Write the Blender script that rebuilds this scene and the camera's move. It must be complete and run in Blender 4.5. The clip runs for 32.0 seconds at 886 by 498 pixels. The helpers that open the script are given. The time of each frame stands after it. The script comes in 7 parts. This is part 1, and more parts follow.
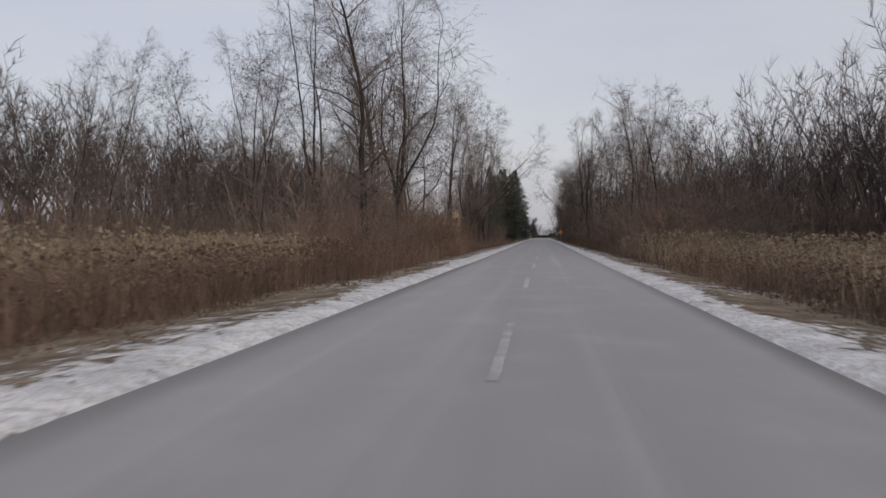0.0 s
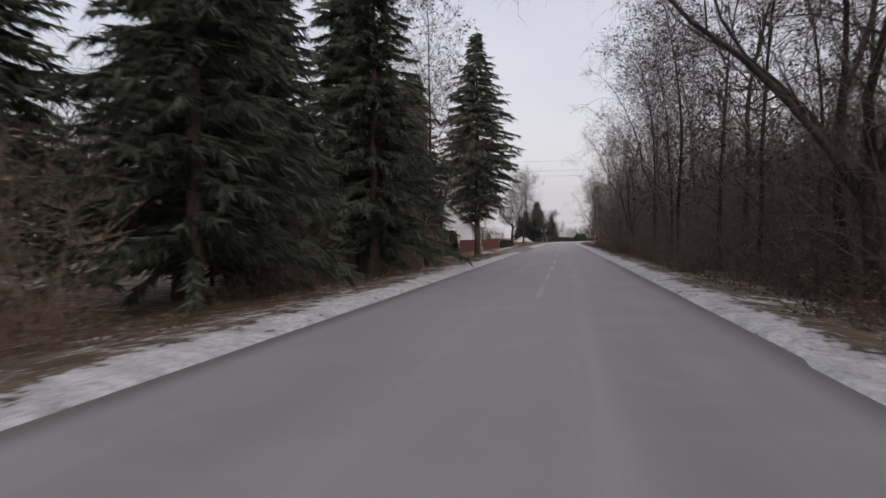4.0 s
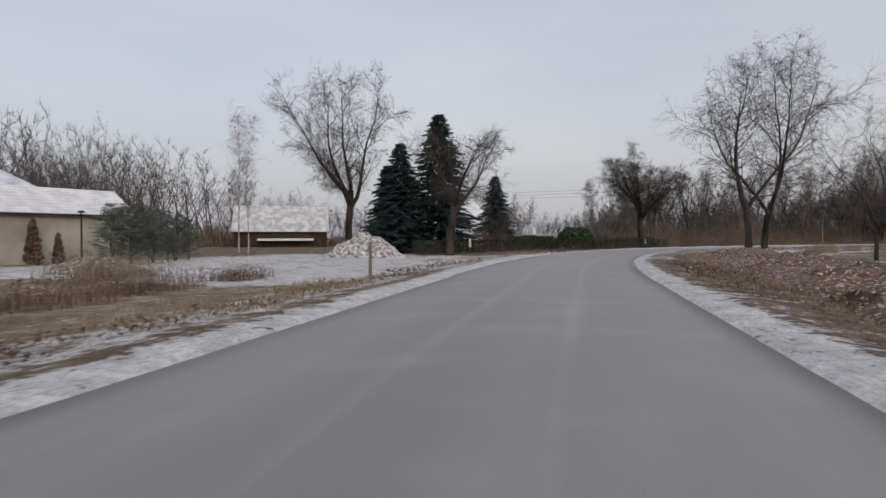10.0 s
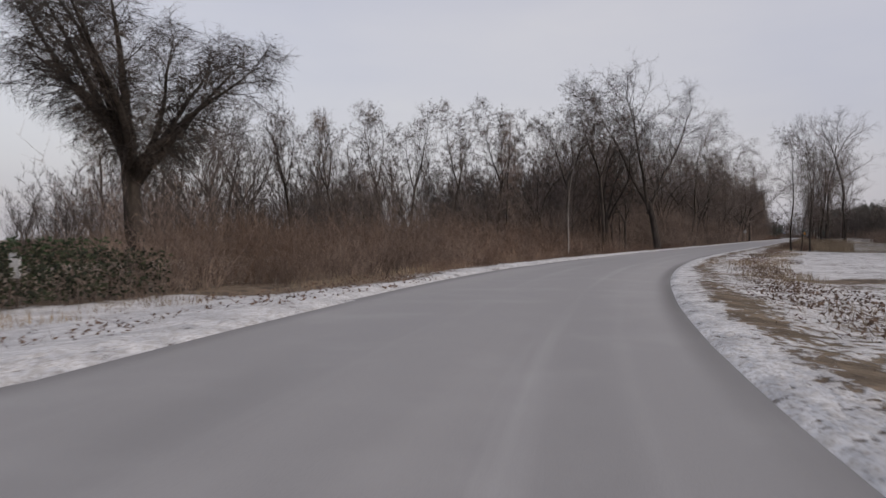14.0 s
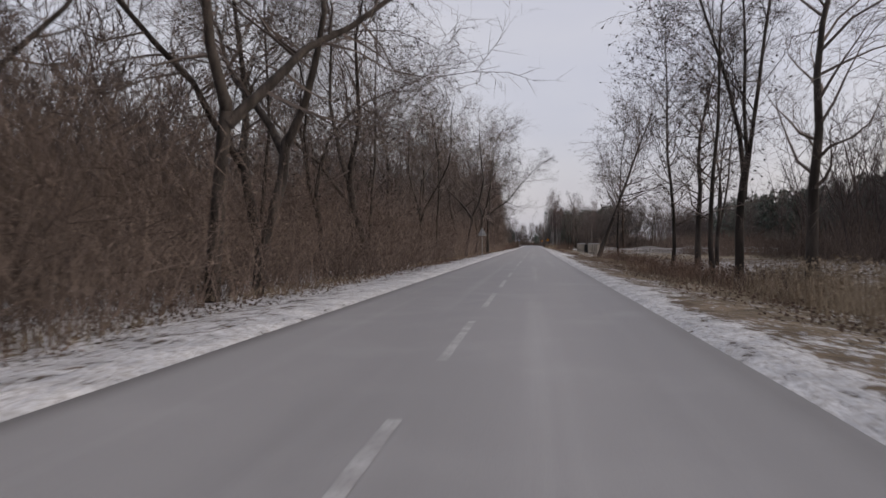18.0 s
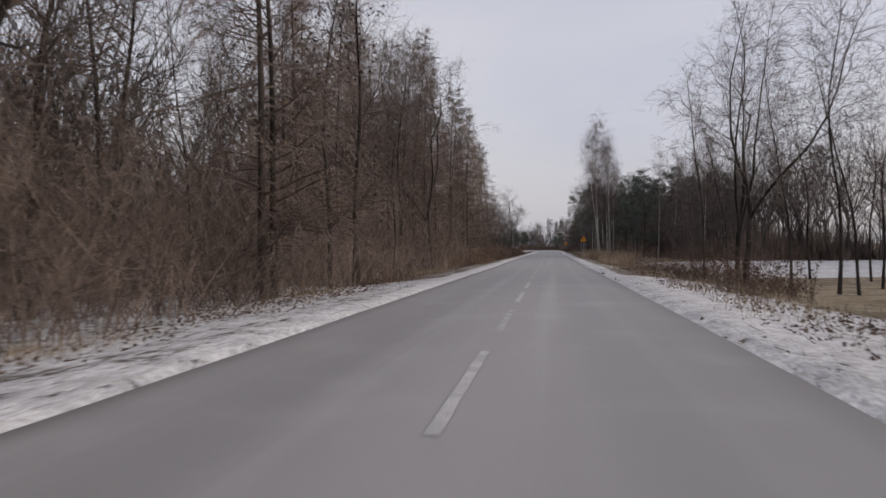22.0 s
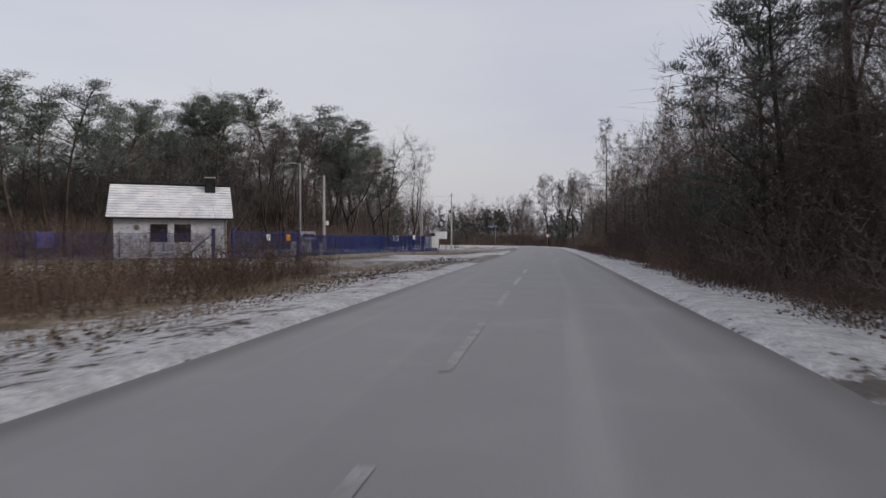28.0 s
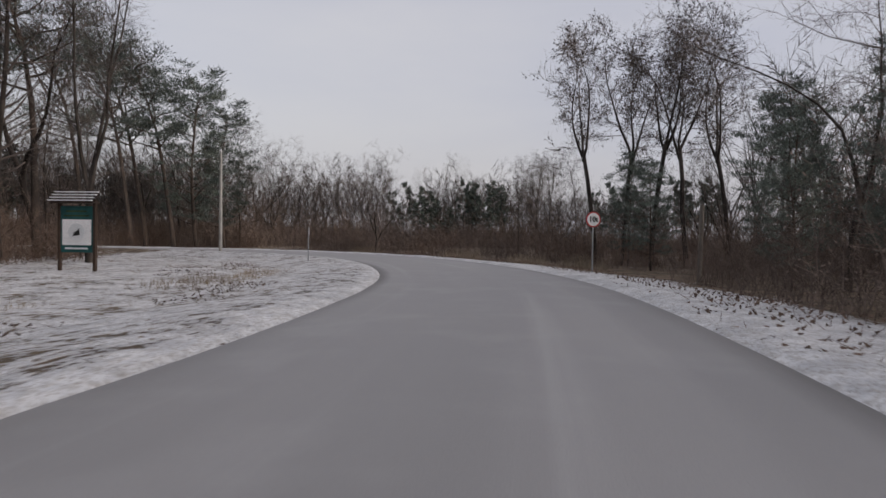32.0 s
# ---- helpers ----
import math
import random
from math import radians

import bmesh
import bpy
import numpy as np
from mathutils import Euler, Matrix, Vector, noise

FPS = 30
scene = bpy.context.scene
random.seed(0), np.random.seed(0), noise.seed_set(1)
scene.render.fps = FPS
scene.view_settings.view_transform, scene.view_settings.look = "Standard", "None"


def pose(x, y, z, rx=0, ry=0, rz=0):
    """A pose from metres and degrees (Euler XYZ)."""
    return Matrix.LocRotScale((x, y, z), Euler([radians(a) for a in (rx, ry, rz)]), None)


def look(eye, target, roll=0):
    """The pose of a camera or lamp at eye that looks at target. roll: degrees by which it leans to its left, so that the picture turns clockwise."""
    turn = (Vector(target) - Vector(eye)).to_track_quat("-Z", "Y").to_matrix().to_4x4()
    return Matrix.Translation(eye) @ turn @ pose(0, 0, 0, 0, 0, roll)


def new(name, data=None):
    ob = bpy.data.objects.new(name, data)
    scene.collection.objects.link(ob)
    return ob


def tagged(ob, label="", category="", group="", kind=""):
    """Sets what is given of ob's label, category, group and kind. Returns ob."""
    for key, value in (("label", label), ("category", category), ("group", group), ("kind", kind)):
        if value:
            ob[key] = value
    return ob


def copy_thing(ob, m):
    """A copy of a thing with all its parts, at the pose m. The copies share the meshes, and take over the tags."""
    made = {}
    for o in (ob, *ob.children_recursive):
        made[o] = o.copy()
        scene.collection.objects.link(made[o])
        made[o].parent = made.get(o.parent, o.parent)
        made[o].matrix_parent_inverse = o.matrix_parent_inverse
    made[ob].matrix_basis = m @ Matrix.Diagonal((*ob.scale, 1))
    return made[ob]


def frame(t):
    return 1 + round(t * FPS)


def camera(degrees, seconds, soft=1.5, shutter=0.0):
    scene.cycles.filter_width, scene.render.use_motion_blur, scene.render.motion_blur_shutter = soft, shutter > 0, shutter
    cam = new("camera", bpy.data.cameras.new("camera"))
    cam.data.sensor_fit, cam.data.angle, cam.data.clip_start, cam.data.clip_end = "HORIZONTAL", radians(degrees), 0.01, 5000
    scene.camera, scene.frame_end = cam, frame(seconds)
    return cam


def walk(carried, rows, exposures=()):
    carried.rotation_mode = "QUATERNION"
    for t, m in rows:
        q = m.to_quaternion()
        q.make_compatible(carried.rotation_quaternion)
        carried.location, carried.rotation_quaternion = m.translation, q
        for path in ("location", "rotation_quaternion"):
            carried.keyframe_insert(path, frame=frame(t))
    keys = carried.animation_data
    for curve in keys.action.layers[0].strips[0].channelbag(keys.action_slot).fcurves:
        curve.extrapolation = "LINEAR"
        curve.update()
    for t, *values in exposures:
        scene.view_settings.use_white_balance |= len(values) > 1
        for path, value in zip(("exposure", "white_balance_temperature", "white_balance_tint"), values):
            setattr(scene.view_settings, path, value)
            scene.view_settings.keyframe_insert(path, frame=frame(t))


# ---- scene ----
EXPOSURE, SUN_TURN, CLOUD = 0.0, 150.0, 0.50
TINTS = ((0.0, 0.0, 6450, 12), (1.0, 0.0, 6500, 14), (4.5, 0.25, 6600, 15), (6.0, 0.1, 6600, 15), (8.2, 0.0, 6550, 15), (9.0, 0.0, 6420, 11), (10.5, 0.0, 6430, 11), (12.0, 0.0, 6550, 13), (18.0, 0.15, 6560, 14), (24.0, 0.15, 6520, 13), (28.0, 0.1, 6480, 12), (32.0, 0.0, 6550, 13))
# ---- the camera and its drive ----
# seconds, east, north, heading, tilt and roll in degrees; the lens rides 1.25 m over the road
DRIVE = [
    (0.0, 0.00, 0.01, 8.47, -1.19, 0.07),
    (0.5, 0.21, 14.00, 9.00, -1.64, -0.05),
    (1.0, 0.42, 28.02, 9.23, -1.64, -0.14),
    (1.5, 0.54, 42.10, 9.33, -1.38, -0.22),
    (2.0, 0.42, 56.37, 9.62, -1.23, -0.39),
    (2.5, 0.30, 70.78, 9.80, -1.07, -0.25),
    (3.0, 0.30, 85.84, 10.02, -0.96, -0.18),
    (3.5, 0.41, 101.49, 10.27, -0.92, -0.17),
    (4.0, 0.55, 117.39, 10.47, -0.93, -0.25),
    (4.5, 0.64, 133.21, 10.51, -0.96, -0.44),
    (5.0, 0.65, 148.90, 10.37, -1.02, -0.74),
    (5.5, 0.68, 164.22, 10.47, -0.82, -0.61),
    (6.0, 0.66, 178.89, 9.81, -0.96, -0.50),
    (6.5, 0.57, 192.88, 9.36, -0.92, -0.62),
    (7.0, 0.62, 206.34, 9.20, -0.89, -0.89),
    (7.5, 0.63, 219.40, 9.71, -1.15, -0.88),
    (8.0, 0.53, 232.22, 9.59, -1.30, -0.90),
    (8.5, 0.49, 244.81, 9.72, -1.01, -1.03),
    (9.0, 0.66, 256.98, 8.93, -0.91, -0.73),
    (9.5, 0.99, 268.79, 8.28, -1.10, -0.46),
    (10.0, 1.47, 280.32, 8.22, -1.01, -0.11),
    (10.5, 2.08, 291.52, 7.27, -0.96, 0.08),
    (11.0, 2.83, 302.36, 5.21, -0.93, 0.15),
    (11.5, 3.97, 312.70, 1.94, -0.81, 0.32),
    (12.0, 5.67, 322.32, -2.50, -0.78, 0.37),
    (12.5, 7.99, 331.14, -7.64, -0.72, 0.28),
    (13.0, 10.88, 339.21, -13.44, -0.84, -0.14),
    (13.5, 14.43, 346.73, -19.33, -0.90, -0.34),
    (14.0, 18.75, 353.97, -24.44, -0.98, -0.28),
    (14.5, 23.96, 361.20, -29.51, -0.98, -0.27),
    (15.0, 30.16, 368.29, -34.56, -0.71, -0.26),
    (15.5, 37.46, 375.38, -38.76, -0.25, -0.25),
    (16.0, 45.99, 382.83, -41.95, 0.07, -0.20),
    (16.5, 55.68, 390.62, -44.17, 0.23, -0.13),
    (17.0, 66.22, 398.62, -45.54, 0.21, -0.10),
    (17.5, 77.31, 406.70, -46.19, -0.00, -0.19),
    (18.0, 88.89, 414.85, -46.14, -0.42, -0.41),
    (18.5, 100.74, 423.31, -46.26, -0.24, -0.33),
    (19.0, 112.80, 432.09, -45.84, -0.25, -0.44),
    (19.5, 125.06, 441.06, -45.78, -0.22, -0.35),
    (20.0, 137.45, 450.02, -45.58, -0.33, -0.38),
    (20.5, 149.81, 458.77, -44.86, 0.08, -0.46),
    (21.0, 161.91, 467.59, -44.75, -0.11, -1.19),
    (21.5, 174.02, 476.40, -44.21, -0.14, -0.85),
    (22.0, 186.06, 485.12, -44.50, 0.01, -0.79),
    (22.5, 197.83, 493.63, -44.43, 0.01, -1.00),
    (23.0, 209.17, 501.91, -44.41, 0.26, -1.65),
    (23.5, 220.14, 509.98, -44.62, 0.02, -0.95),
    (24.0, 231.06, 517.98, -44.44, -0.48, -0.64),
    (24.5, 242.20, 526.07, -44.90, -0.77, -0.16),
    (25.0, 253.64, 534.46, -44.91, -0.85, 0.05),
    (25.5, 265.35, 543.12, -44.53, -0.77, 0.03),
    (26.0, 277.25, 551.91, -44.09, -0.71, 0.04),
    (26.5, 289.26, 560.71, -43.93, -0.86, 0.33),
    (27.0, 301.37, 569.50, -44.10, -1.27, 0.94),
    (27.5, 313.38, 578.30, -44.85, -0.85, 0.02),
    (28.0, 325.17, 586.78, -44.87, -0.83, 0.14),
    (28.5, 336.57, 595.01, -44.94, -0.70, 0.55),
    (29.0, 347.64, 603.00, -44.92, -0.78, 1.17),
    (29.5, 358.34, 610.66, -44.60, -0.66, 0.99),
    (30.0, 368.45, 617.98, -44.37, -0.69, 0.89),
    (30.5, 377.93, 624.95, -43.74, -0.77, 0.61),
    (31.0, 386.91, 631.59, -43.38, -0.90, 0.65),
    (31.5, 395.40, 638.01, -42.77, -0.94, 0.59),
    (32.0, 403.34, 644.23, -41.96, -1.05, 0.72),
]
EYE = 1.25
cam = camera(68.27, 32.0, soft=1.5, shutter=0.1)


def eye_pose(x, y, heading, tilt, roll):
    h, v = radians(heading), radians(tilt)
    ahead = Vector((-math.sin(h) * math.cos(v), math.cos(h) * math.cos(v), math.sin(v)))
    eye = Vector((x, y, EYE))
    return look(eye, eye + ahead * 10, roll)


walk(cam, [(t, eye_pose(x, y, h, v, r)) for t, x, y, h, v, r in DRIVE], exposures=[(t, EXPOSURE + stops, kelvin, tint) for t, stops, kelvin, tint in TINTS])

# the road's middle line: stretches of length and curvature, from 60 m before the start
ROAD = [(316.98, 0.0), (21.9, -0.002666), (21.9, -0.000261), (21.9, -0.006159), (21.9, -0.010599), (21.9, -0.011292), (21.9, -0.007452), (21.9, -0.004608), (374.24, 0.0), (28.06, 0.00046), (28.06, 0.000782), (14.0, 0.008), (20.0, 0.02), (45.0, 0.03), (60.0, 0.004), (150.0, 0.0)]
ROAD_X = -0.206

# ---- sky and sun ----
world = bpy.data.worlds.new("overcast_sky")
scene.world = world
world.use_nodes = True
wn, wl = world.node_tree.nodes, world.node_tree.links
wn.clear()
sky = wn.new("ShaderNodeTexSky")
sky.sky_type, sky.sun_disc = "NISHITA", False
sky.sun_elevation, sky.sun_rotation = radians(22), radians(SUN_TURN)
sky.air_density, sky.dust_density, sky.ozone_density = 1.0, 6.0, 1.0
sky_bg = wn.new("ShaderNodeBackground")
sky_bg.inputs["Strength"].default_value = 0.05
cloud_bg = wn.new("ShaderNodeBackground")
cloud_bg.inputs["Strength"].default_value = CLOUD
w_co = wn.new("ShaderNodeTexCoord")
w_map = wn.new("ShaderNodeMapping")
w_map.inputs["Scale"].default_value = (1.0, 1.0, 3.5)
w_noise = wn.new("ShaderNodeTexNoise")
w_noise.inputs["Scale"].default_value, w_noise.inputs["Detail"].default_value = 1.6, 5
w_ramp = wn.new("ShaderNodeValToRGB")
w_ramp.color_ramp.elements[0].position, w_ramp.color_ramp.elements[0].color = 0.3, (0.82, 0.83, 0.93, 1)
w_ramp.color_ramp.elements[1].position, w_ramp.color_ramp.elements[1].color = 0.7, (1.0, 0.985, 1.0, 1)
w_mix = wn.new("ShaderNodeAddShader")
w_out = wn.new("ShaderNodeOutputWorld")
wl.new(w_co.outputs["Generated"], w_map.inputs["Vector"])
wl.new(w_map.outputs["Vector"], w_noise.inputs["Vector"])
wl.new(w_noise.outputs["Fac"], w_ramp.inputs["Fac"])
wl.new(w_ramp.outputs["Color"], cloud_bg.inputs["Color"])
wl.new(sky.outputs["Color"], sky_bg.inputs["Color"])
wl.new(sky_bg.outputs["Background"], w_mix.inputs[0])
wl.new(cloud_bg.outputs["Background"], w_mix.inputs[1])
wl.new(w_mix.outputs["Shader"], w_out.inputs["Surface"])

sun = new("sun", bpy.data.lights.new("sun", "SUN"))
sun.data.energy, sun.data.angle, sun.data.color = 0.7, radians(25), (1.0, 0.96, 0.92)
sun.matrix_world = look((0, 0, 100), (100 - 60 * math.sin(radians(SUN_TURN)) - 100, -60 * math.cos(radians(SUN_TURN)), 75))


# ---- materials ----
def nodes_of(name):
    m = bpy.data.materials.new(name)
    m.use_nodes = True
    nt = m.node_tree
    return m, nt, nt.nodes["Principled BSDF"]


def node(nt, kind, **values):
    n = nt.nodes.new(kind)
    for key, value in values.items():
        n.inputs[key.replace("_", " ")].default_value = value
    return n


def mixed(nt, fac, a, b):
    """A colour mix; a, b and fac are sockets or values."""
    n = nt.nodes.new("ShaderNodeMix")
    n.data_type = "RGBA"
    for socket, value in ((n.inputs[0], fac), (n.inputs[6], a), (n.inputs[7], b)):
        if isinstance(value, bpy.types.NodeSocket):
            nt.links.new(value, socket)
        elif isinstance(value, tuple):
            socket.default_value = (*value, 1)
        else:
            socket.default_value = value
    return n.outputs[2]


def sum_of(nt, op, a, b=0.0, c=None):
    n = nt.nodes.new("ShaderNodeMath")
    n.operation = op
    for socket, value in zip(n.inputs, (a, b, c)):
        if isinstance(value, bpy.types.NodeSocket):
            nt.links.new(value, socket)
        elif value is not None:
            socket.default_value = value
    return n.outputs[0]


def band(nt, value, lo, hi, to_lo=0.0, to_hi=1.0):
    n = nt.nodes.new("ShaderNodeMapRange")
    n.interpolation_type = "SMOOTHSTEP"
    nt.links.new(value, n.inputs[0])
    for k, v in enumerate((lo, hi, to_lo, to_hi)):
        n.inputs[k + 1].default_value = v
    return n.outputs[0]


def grain(nt, scale, detail=4.0, vector=None, stretch=None, source="Object"):
    if vector is None:
        vector = nt.nodes.new("ShaderNodeTexCoord").outputs[source]
    if stretch:
        mp = nt.nodes.new("ShaderNodeMapping")
        mp.inputs["Scale"].default_value = stretch
        nt.links.new(vector, mp.inputs["Vector"])
        vector = mp.outputs["Vector"]
    n = node(nt, "ShaderNodeTexNoise", Scale=scale, Detail=detail)
    nt.links.new(vector, n.inputs["Vector"])
    return n.outputs["Fac"]


def relief(nt, bsdf, height, strength, distance=0.02):
    b = node(nt, "ShaderNodeBump", Strength=strength, Distance=distance)
    nt.links.new(height, b.inputs["Height"])
    nt.links.new(b.outputs["Normal"], bsdf.inputs["Normal"])


def surface(name, dark, light, coarse=1.5, fine=30.0, rough=0.85, metal=0.0, bump=0.3, stretch=None, vary=0.0, third=None):
    """A worn plain surface: two colours by coarse stains, darkened by fine grain, each object a little apart."""
    m, nt, bsdf = nodes_of(name)
    big, small = grain(nt, coarse, 5, stretch=stretch), grain(nt, fine, 3, stretch=stretch)
    col = mixed(nt, band(nt, big, 0.35, 0.65), dark, light)
    col = mixed(nt, band(nt, small, 0.4, 0.75, 0.0, 0.5), col, tuple(0.55 * c for c in dark))
    if third:
        col = mixed(nt, band(nt, grain(nt, coarse * 3.1, 4), 0.56, 0.66), col, third)
    if vary:
        rnd = nt.nodes.new("ShaderNodeObjectInfo").outputs["Random"]
        hsv = nt.nodes.new("ShaderNodeHueSaturation")
        nt.links.new(col, hsv.inputs["Color"])
        nt.links.new(band(nt, rnd, 0, 1, 1 - vary, 1 + vary), hsv.inputs["Value"])
        col = hsv.outputs["Color"]
    nt.links.new(col, bsdf.inputs["Base Color"])
    bsdf.inputs["Roughness"].default_value, bsdf.inputs["Metallic"].default_value = rough, metal
    bsdf.inputs["Specular IOR Level"].default_value = 0.3
    if bump:
        relief(nt, bsdf, small, bump)
    return m


BARK = surface("grey_brown_bark", (0.022, 0.018, 0.016), (0.066, 0.056, 0.050), 2.0, 14, 0.95, bump=0.7, stretch=(1, 1, 0.25), vary=0.25)
TWIG = surface("bare_brown_twigs", (0.085, 0.069, 0.062), (0.165, 0.137, 0.124), 0.6, 10, 0.95, bump=0, vary=0.25)
GREY_TWIG = surface("bare_grey_twigs", (0.058, 0.050, 0.048), (0.105, 0.092, 0.087), 0.6, 10, 0.95, bump=0, vary=0.2)
FAR_TWIG = surface("hazy_reddish_twigs", (0.070, 0.055, 0.052), (0.125, 0.100, 0.095), 0.6, 10, 0.95, bump=0, vary=0.2)
DARK_TWIG = surface("dark_oak_twigs", (0.036, 0.031, 0.029), (0.082, 0.070, 0.064), 0.6, 10, 0.95, bump=0, vary=0.2)
BIRCH = surface("white_birch_bark", (0.24, 0.225, 0.215), (0.50, 0.48, 0.46), 1.2, 9, 0.8, bump=0.4, stretch=(1, 1, 3.0), vary=0.15, third=(0.05, 0.045, 0.04))
RED_TWIG = surface("reddish_birch_twigs", (0.118, 0.086, 0.082), (0.195, 0.148, 0.143), 0.6, 10, 0.95, bump=0, vary=0.2)
BRUSH = surface("brown_brush_stems", (0.105, 0.079, 0.066), (0.215, 0.168, 0.144), 0.5, 8, 0.95, bump=0, vary=0.25)
DRY = surface("dry_yellow_grass", (0.18, 0.140, 0.100), (0.33, 0.270, 0.200), 0.7, 12, 0.95, bump=0, vary=0.2)
RUST_GRASS = surface("dry_russet_weeds", (0.090, 0.060, 0.046), (0.185, 0.130, 0.100), 0.7, 12, 0.95, bump=0, vary=0.25)
NEEDLE = surface("dark_spruce_needles", (0.034, 0.046, 0.036), (0.085, 0.100, 0.074), 0.8, 12, 0.8, bump=0, vary=0.2)
BLUE_NEEDLE = surface("bluish_spruce_needles", (0.020, 0.036, 0.040), (0.048, 0.074, 0.080), 0.8, 12, 0.8, bump=0, vary=0.15)
PINE_NEEDLE = surface("pine_needles", (0.066, 0.084, 0.074), (0.138, 0.162, 0.140), 0.8, 12, 0.8, bump=0, vary=0.2)
PINE_BARK = surface("flaky_pine_bark", (0.046, 0.038, 0.034), (0.105, 0.080, 0.066), 1.6, 14, 0.95, bump=0.8, stretch=(1, 1, 0.3), vary=0.2)
OAK_LEAF = surface("withered_oak_leaves", (0.12, 0.050, 0.025), (0.24, 0.105, 0.05), 1.0, 12, 0.9, bump=0, vary=0.1)
HEDGE = surface("dark_clipped_hedge_leaves", (0.018, 0.024, 0.014), (0.055, 0.060, 0.034), 1.5, 16, 0.85, bump=0, vary=0.1)
THUJA = surface("green_thuja_leaves", (0.020, 0.034, 0.018), (0.050, 0.080, 0.038), 1.5, 16, 0.85, bump=0, vary=0.15)
SNOW = surface("old_snow", (0.62, 0.64, 0.69), (0.80, 0.81, 0.83), 0.9, 18, 0.75, bump=0.5)
WHITE_WALL = surface("white_render", (0.57, 0.60, 0.67), (0.66, 0.69, 0.76), 0.35, 60, 0.9, bump=0.25)
PALE_WALL = surface("weathered_cream_render", (0.29, 0.27, 0.24), (0.42, 0.395, 0.355), 0.5, 40, 0.92, bump=0.3)
YELLOW_WALL = surface("yellow_render", (0.52, 0.40, 0.24), (0.62, 0.49, 0.31), 0.4, 50, 0.9, bump=0.25)
GREY_BLOCK = surface("bare_grey_masonry", (0.19, 0.178, 0.162), (0.30, 0.285, 0.265), 0.6, 25, 0.95, bump=0.5)
ROOF_GREY = surface("grey_roof_sheet", (0.17, 0.16, 0.165), (0.24, 0.23, 0.235), 0.7, 30, 0.6, bump=0.2)
ROOF_SNOW = surface("snow_dusted_roof_tiles", (0.46, 0.50, 0.58), (0.70, 0.73, 0.80), 0.9, 16, 0.8, bump=0.4)
DARK_WOOD = surface("dark_stained_wood", (0.025, 0.016, 0.012), (0.055, 0.034, 0.024), 1.2, 20, 0.8, stretch=(3, 3, 0.4), bump=0.4)
OLD_WOOD = surface("grey_weathered_wood", (0.13, 0.115, 0.10), (0.24, 0.215, 0.185), 1.2, 18, 0.9, stretch=(4, 4, 0.4), bump=0.5, vary=0.15)
RED_FENCE = surface("red_brown_painted_boards", (0.115, 0.032, 0.030), (0.155, 0.048, 0.044), 0.8, 25, 0.7, stretch=(1, 1, 0.4), bump=0.2, vary=0.08)
BRICK_BASE = surface("orange_brick_plinth", (0.20, 0.095, 0.05), (0.32, 0.16, 0.09), 1.5, 20, 0.9, bump=0.4)
BRICK = surface("dark_red_brick", (0.13, 0.045, 0.035), (0.21, 0.085, 0.065), 4, 30, 0.9, bump=0.4)
CONCRETE = surface("grey_concrete", (0.33, 0.32, 0.305), (0.46, 0.45, 0.43), 1.0, 30, 0.9, bump=0.3, vary=0.08)
PILLAR = surface("pale_split_stone_pillar", (0.34, 0.31, 0.27), (0.54, 0.50, 0.44), 3.0, 22, 0.9, bump=0.6, vary=0.08)
BLACK_METAL = surface("black_iron", (0.012, 0.012, 0.014), (0.028, 0.028, 0.03), 2, 30, 0.5, 0.4, bump=0.1)
GALVANISED = surface("galvanised_steel", (0.30, 0.31, 0.32), (0.42, 0.43, 0.44), 2.5, 25, 0.5, 0.7, bump=0.1)
BLUE_PAINT = surface("blue_painted_steel", (0.012, 0.030, 0.135), (0.020, 0.046, 0.19), 1.5, 25, 0.5, bump=0.1)
GREEN_BOARD = surface("dark_teal_board", (0.008, 0.055, 0.055), (0.015, 0.085, 0.085), 1.5, 25, 0.5, bump=0.05)
WHITE_PAINT = surface("white_paint", (0.66, 0.66, 0.67), (0.78, 0.78, 0.79), 1.0, 30, 0.6, bump=0.05)
DULL_WHITE = surface("dull_white_sheet", (0.56, 0.58, 0.60), (0.68, 0.70, 0.72), 0.8, 20, 0.5, bump=0.05)
ORANGE_SIGN = surface("orange_yellow_sign_face", (0.78, 0.30, 0.015), (0.85, 0.36, 0.02), 1.0, 30, 0.4, bump=0)
SIGN_RED = surface("red_sign_rim", (0.42, 0.015, 0.02), (0.50, 0.025, 0.03), 1.0, 30, 0.4, bump=0)
SIGN_BLACK = surface("black_lettering", (0.012, 0.012, 0.012), (0.02, 0.02, 0.02), 1.0, 30, 0.5, bump=0)
SIGN_BLUE = surface("blue_street_sign", (0.012, 0.05, 0.24), (0.02, 0.07, 0.30), 1.0, 30, 0.4, bump=0)
BLUE_TEXT = surface("violet_blue_banner", (0.055, 0.055, 0.22), (0.085, 0.085, 0.30), 1.0, 20, 0.6, bump=0)
SNOWY_RUBBLE = surface("rubble_under_snow", (0.19, 0.17, 0.155), (0.66, 0.67, 0.69), 3.4, 11, 0.9, bump=0.9, third=(0.11, 0.09, 0.075))
RUBBLE = surface("rubble_and_earth", (0.13, 0.11, 0.095), (0.30, 0.275, 0.25), 2.5, 18, 0.95, bump=0.6, third=(0.70, 0.71, 0.74))
MARKING = surface("worn_white_road_paint", (0.34, 0.337, 0.337), (0.47, 0.47, 0.47), 1.6, 25, 0.8, bump=0.1, vary=0.12, third=(0.37, 0.367, 0.367))
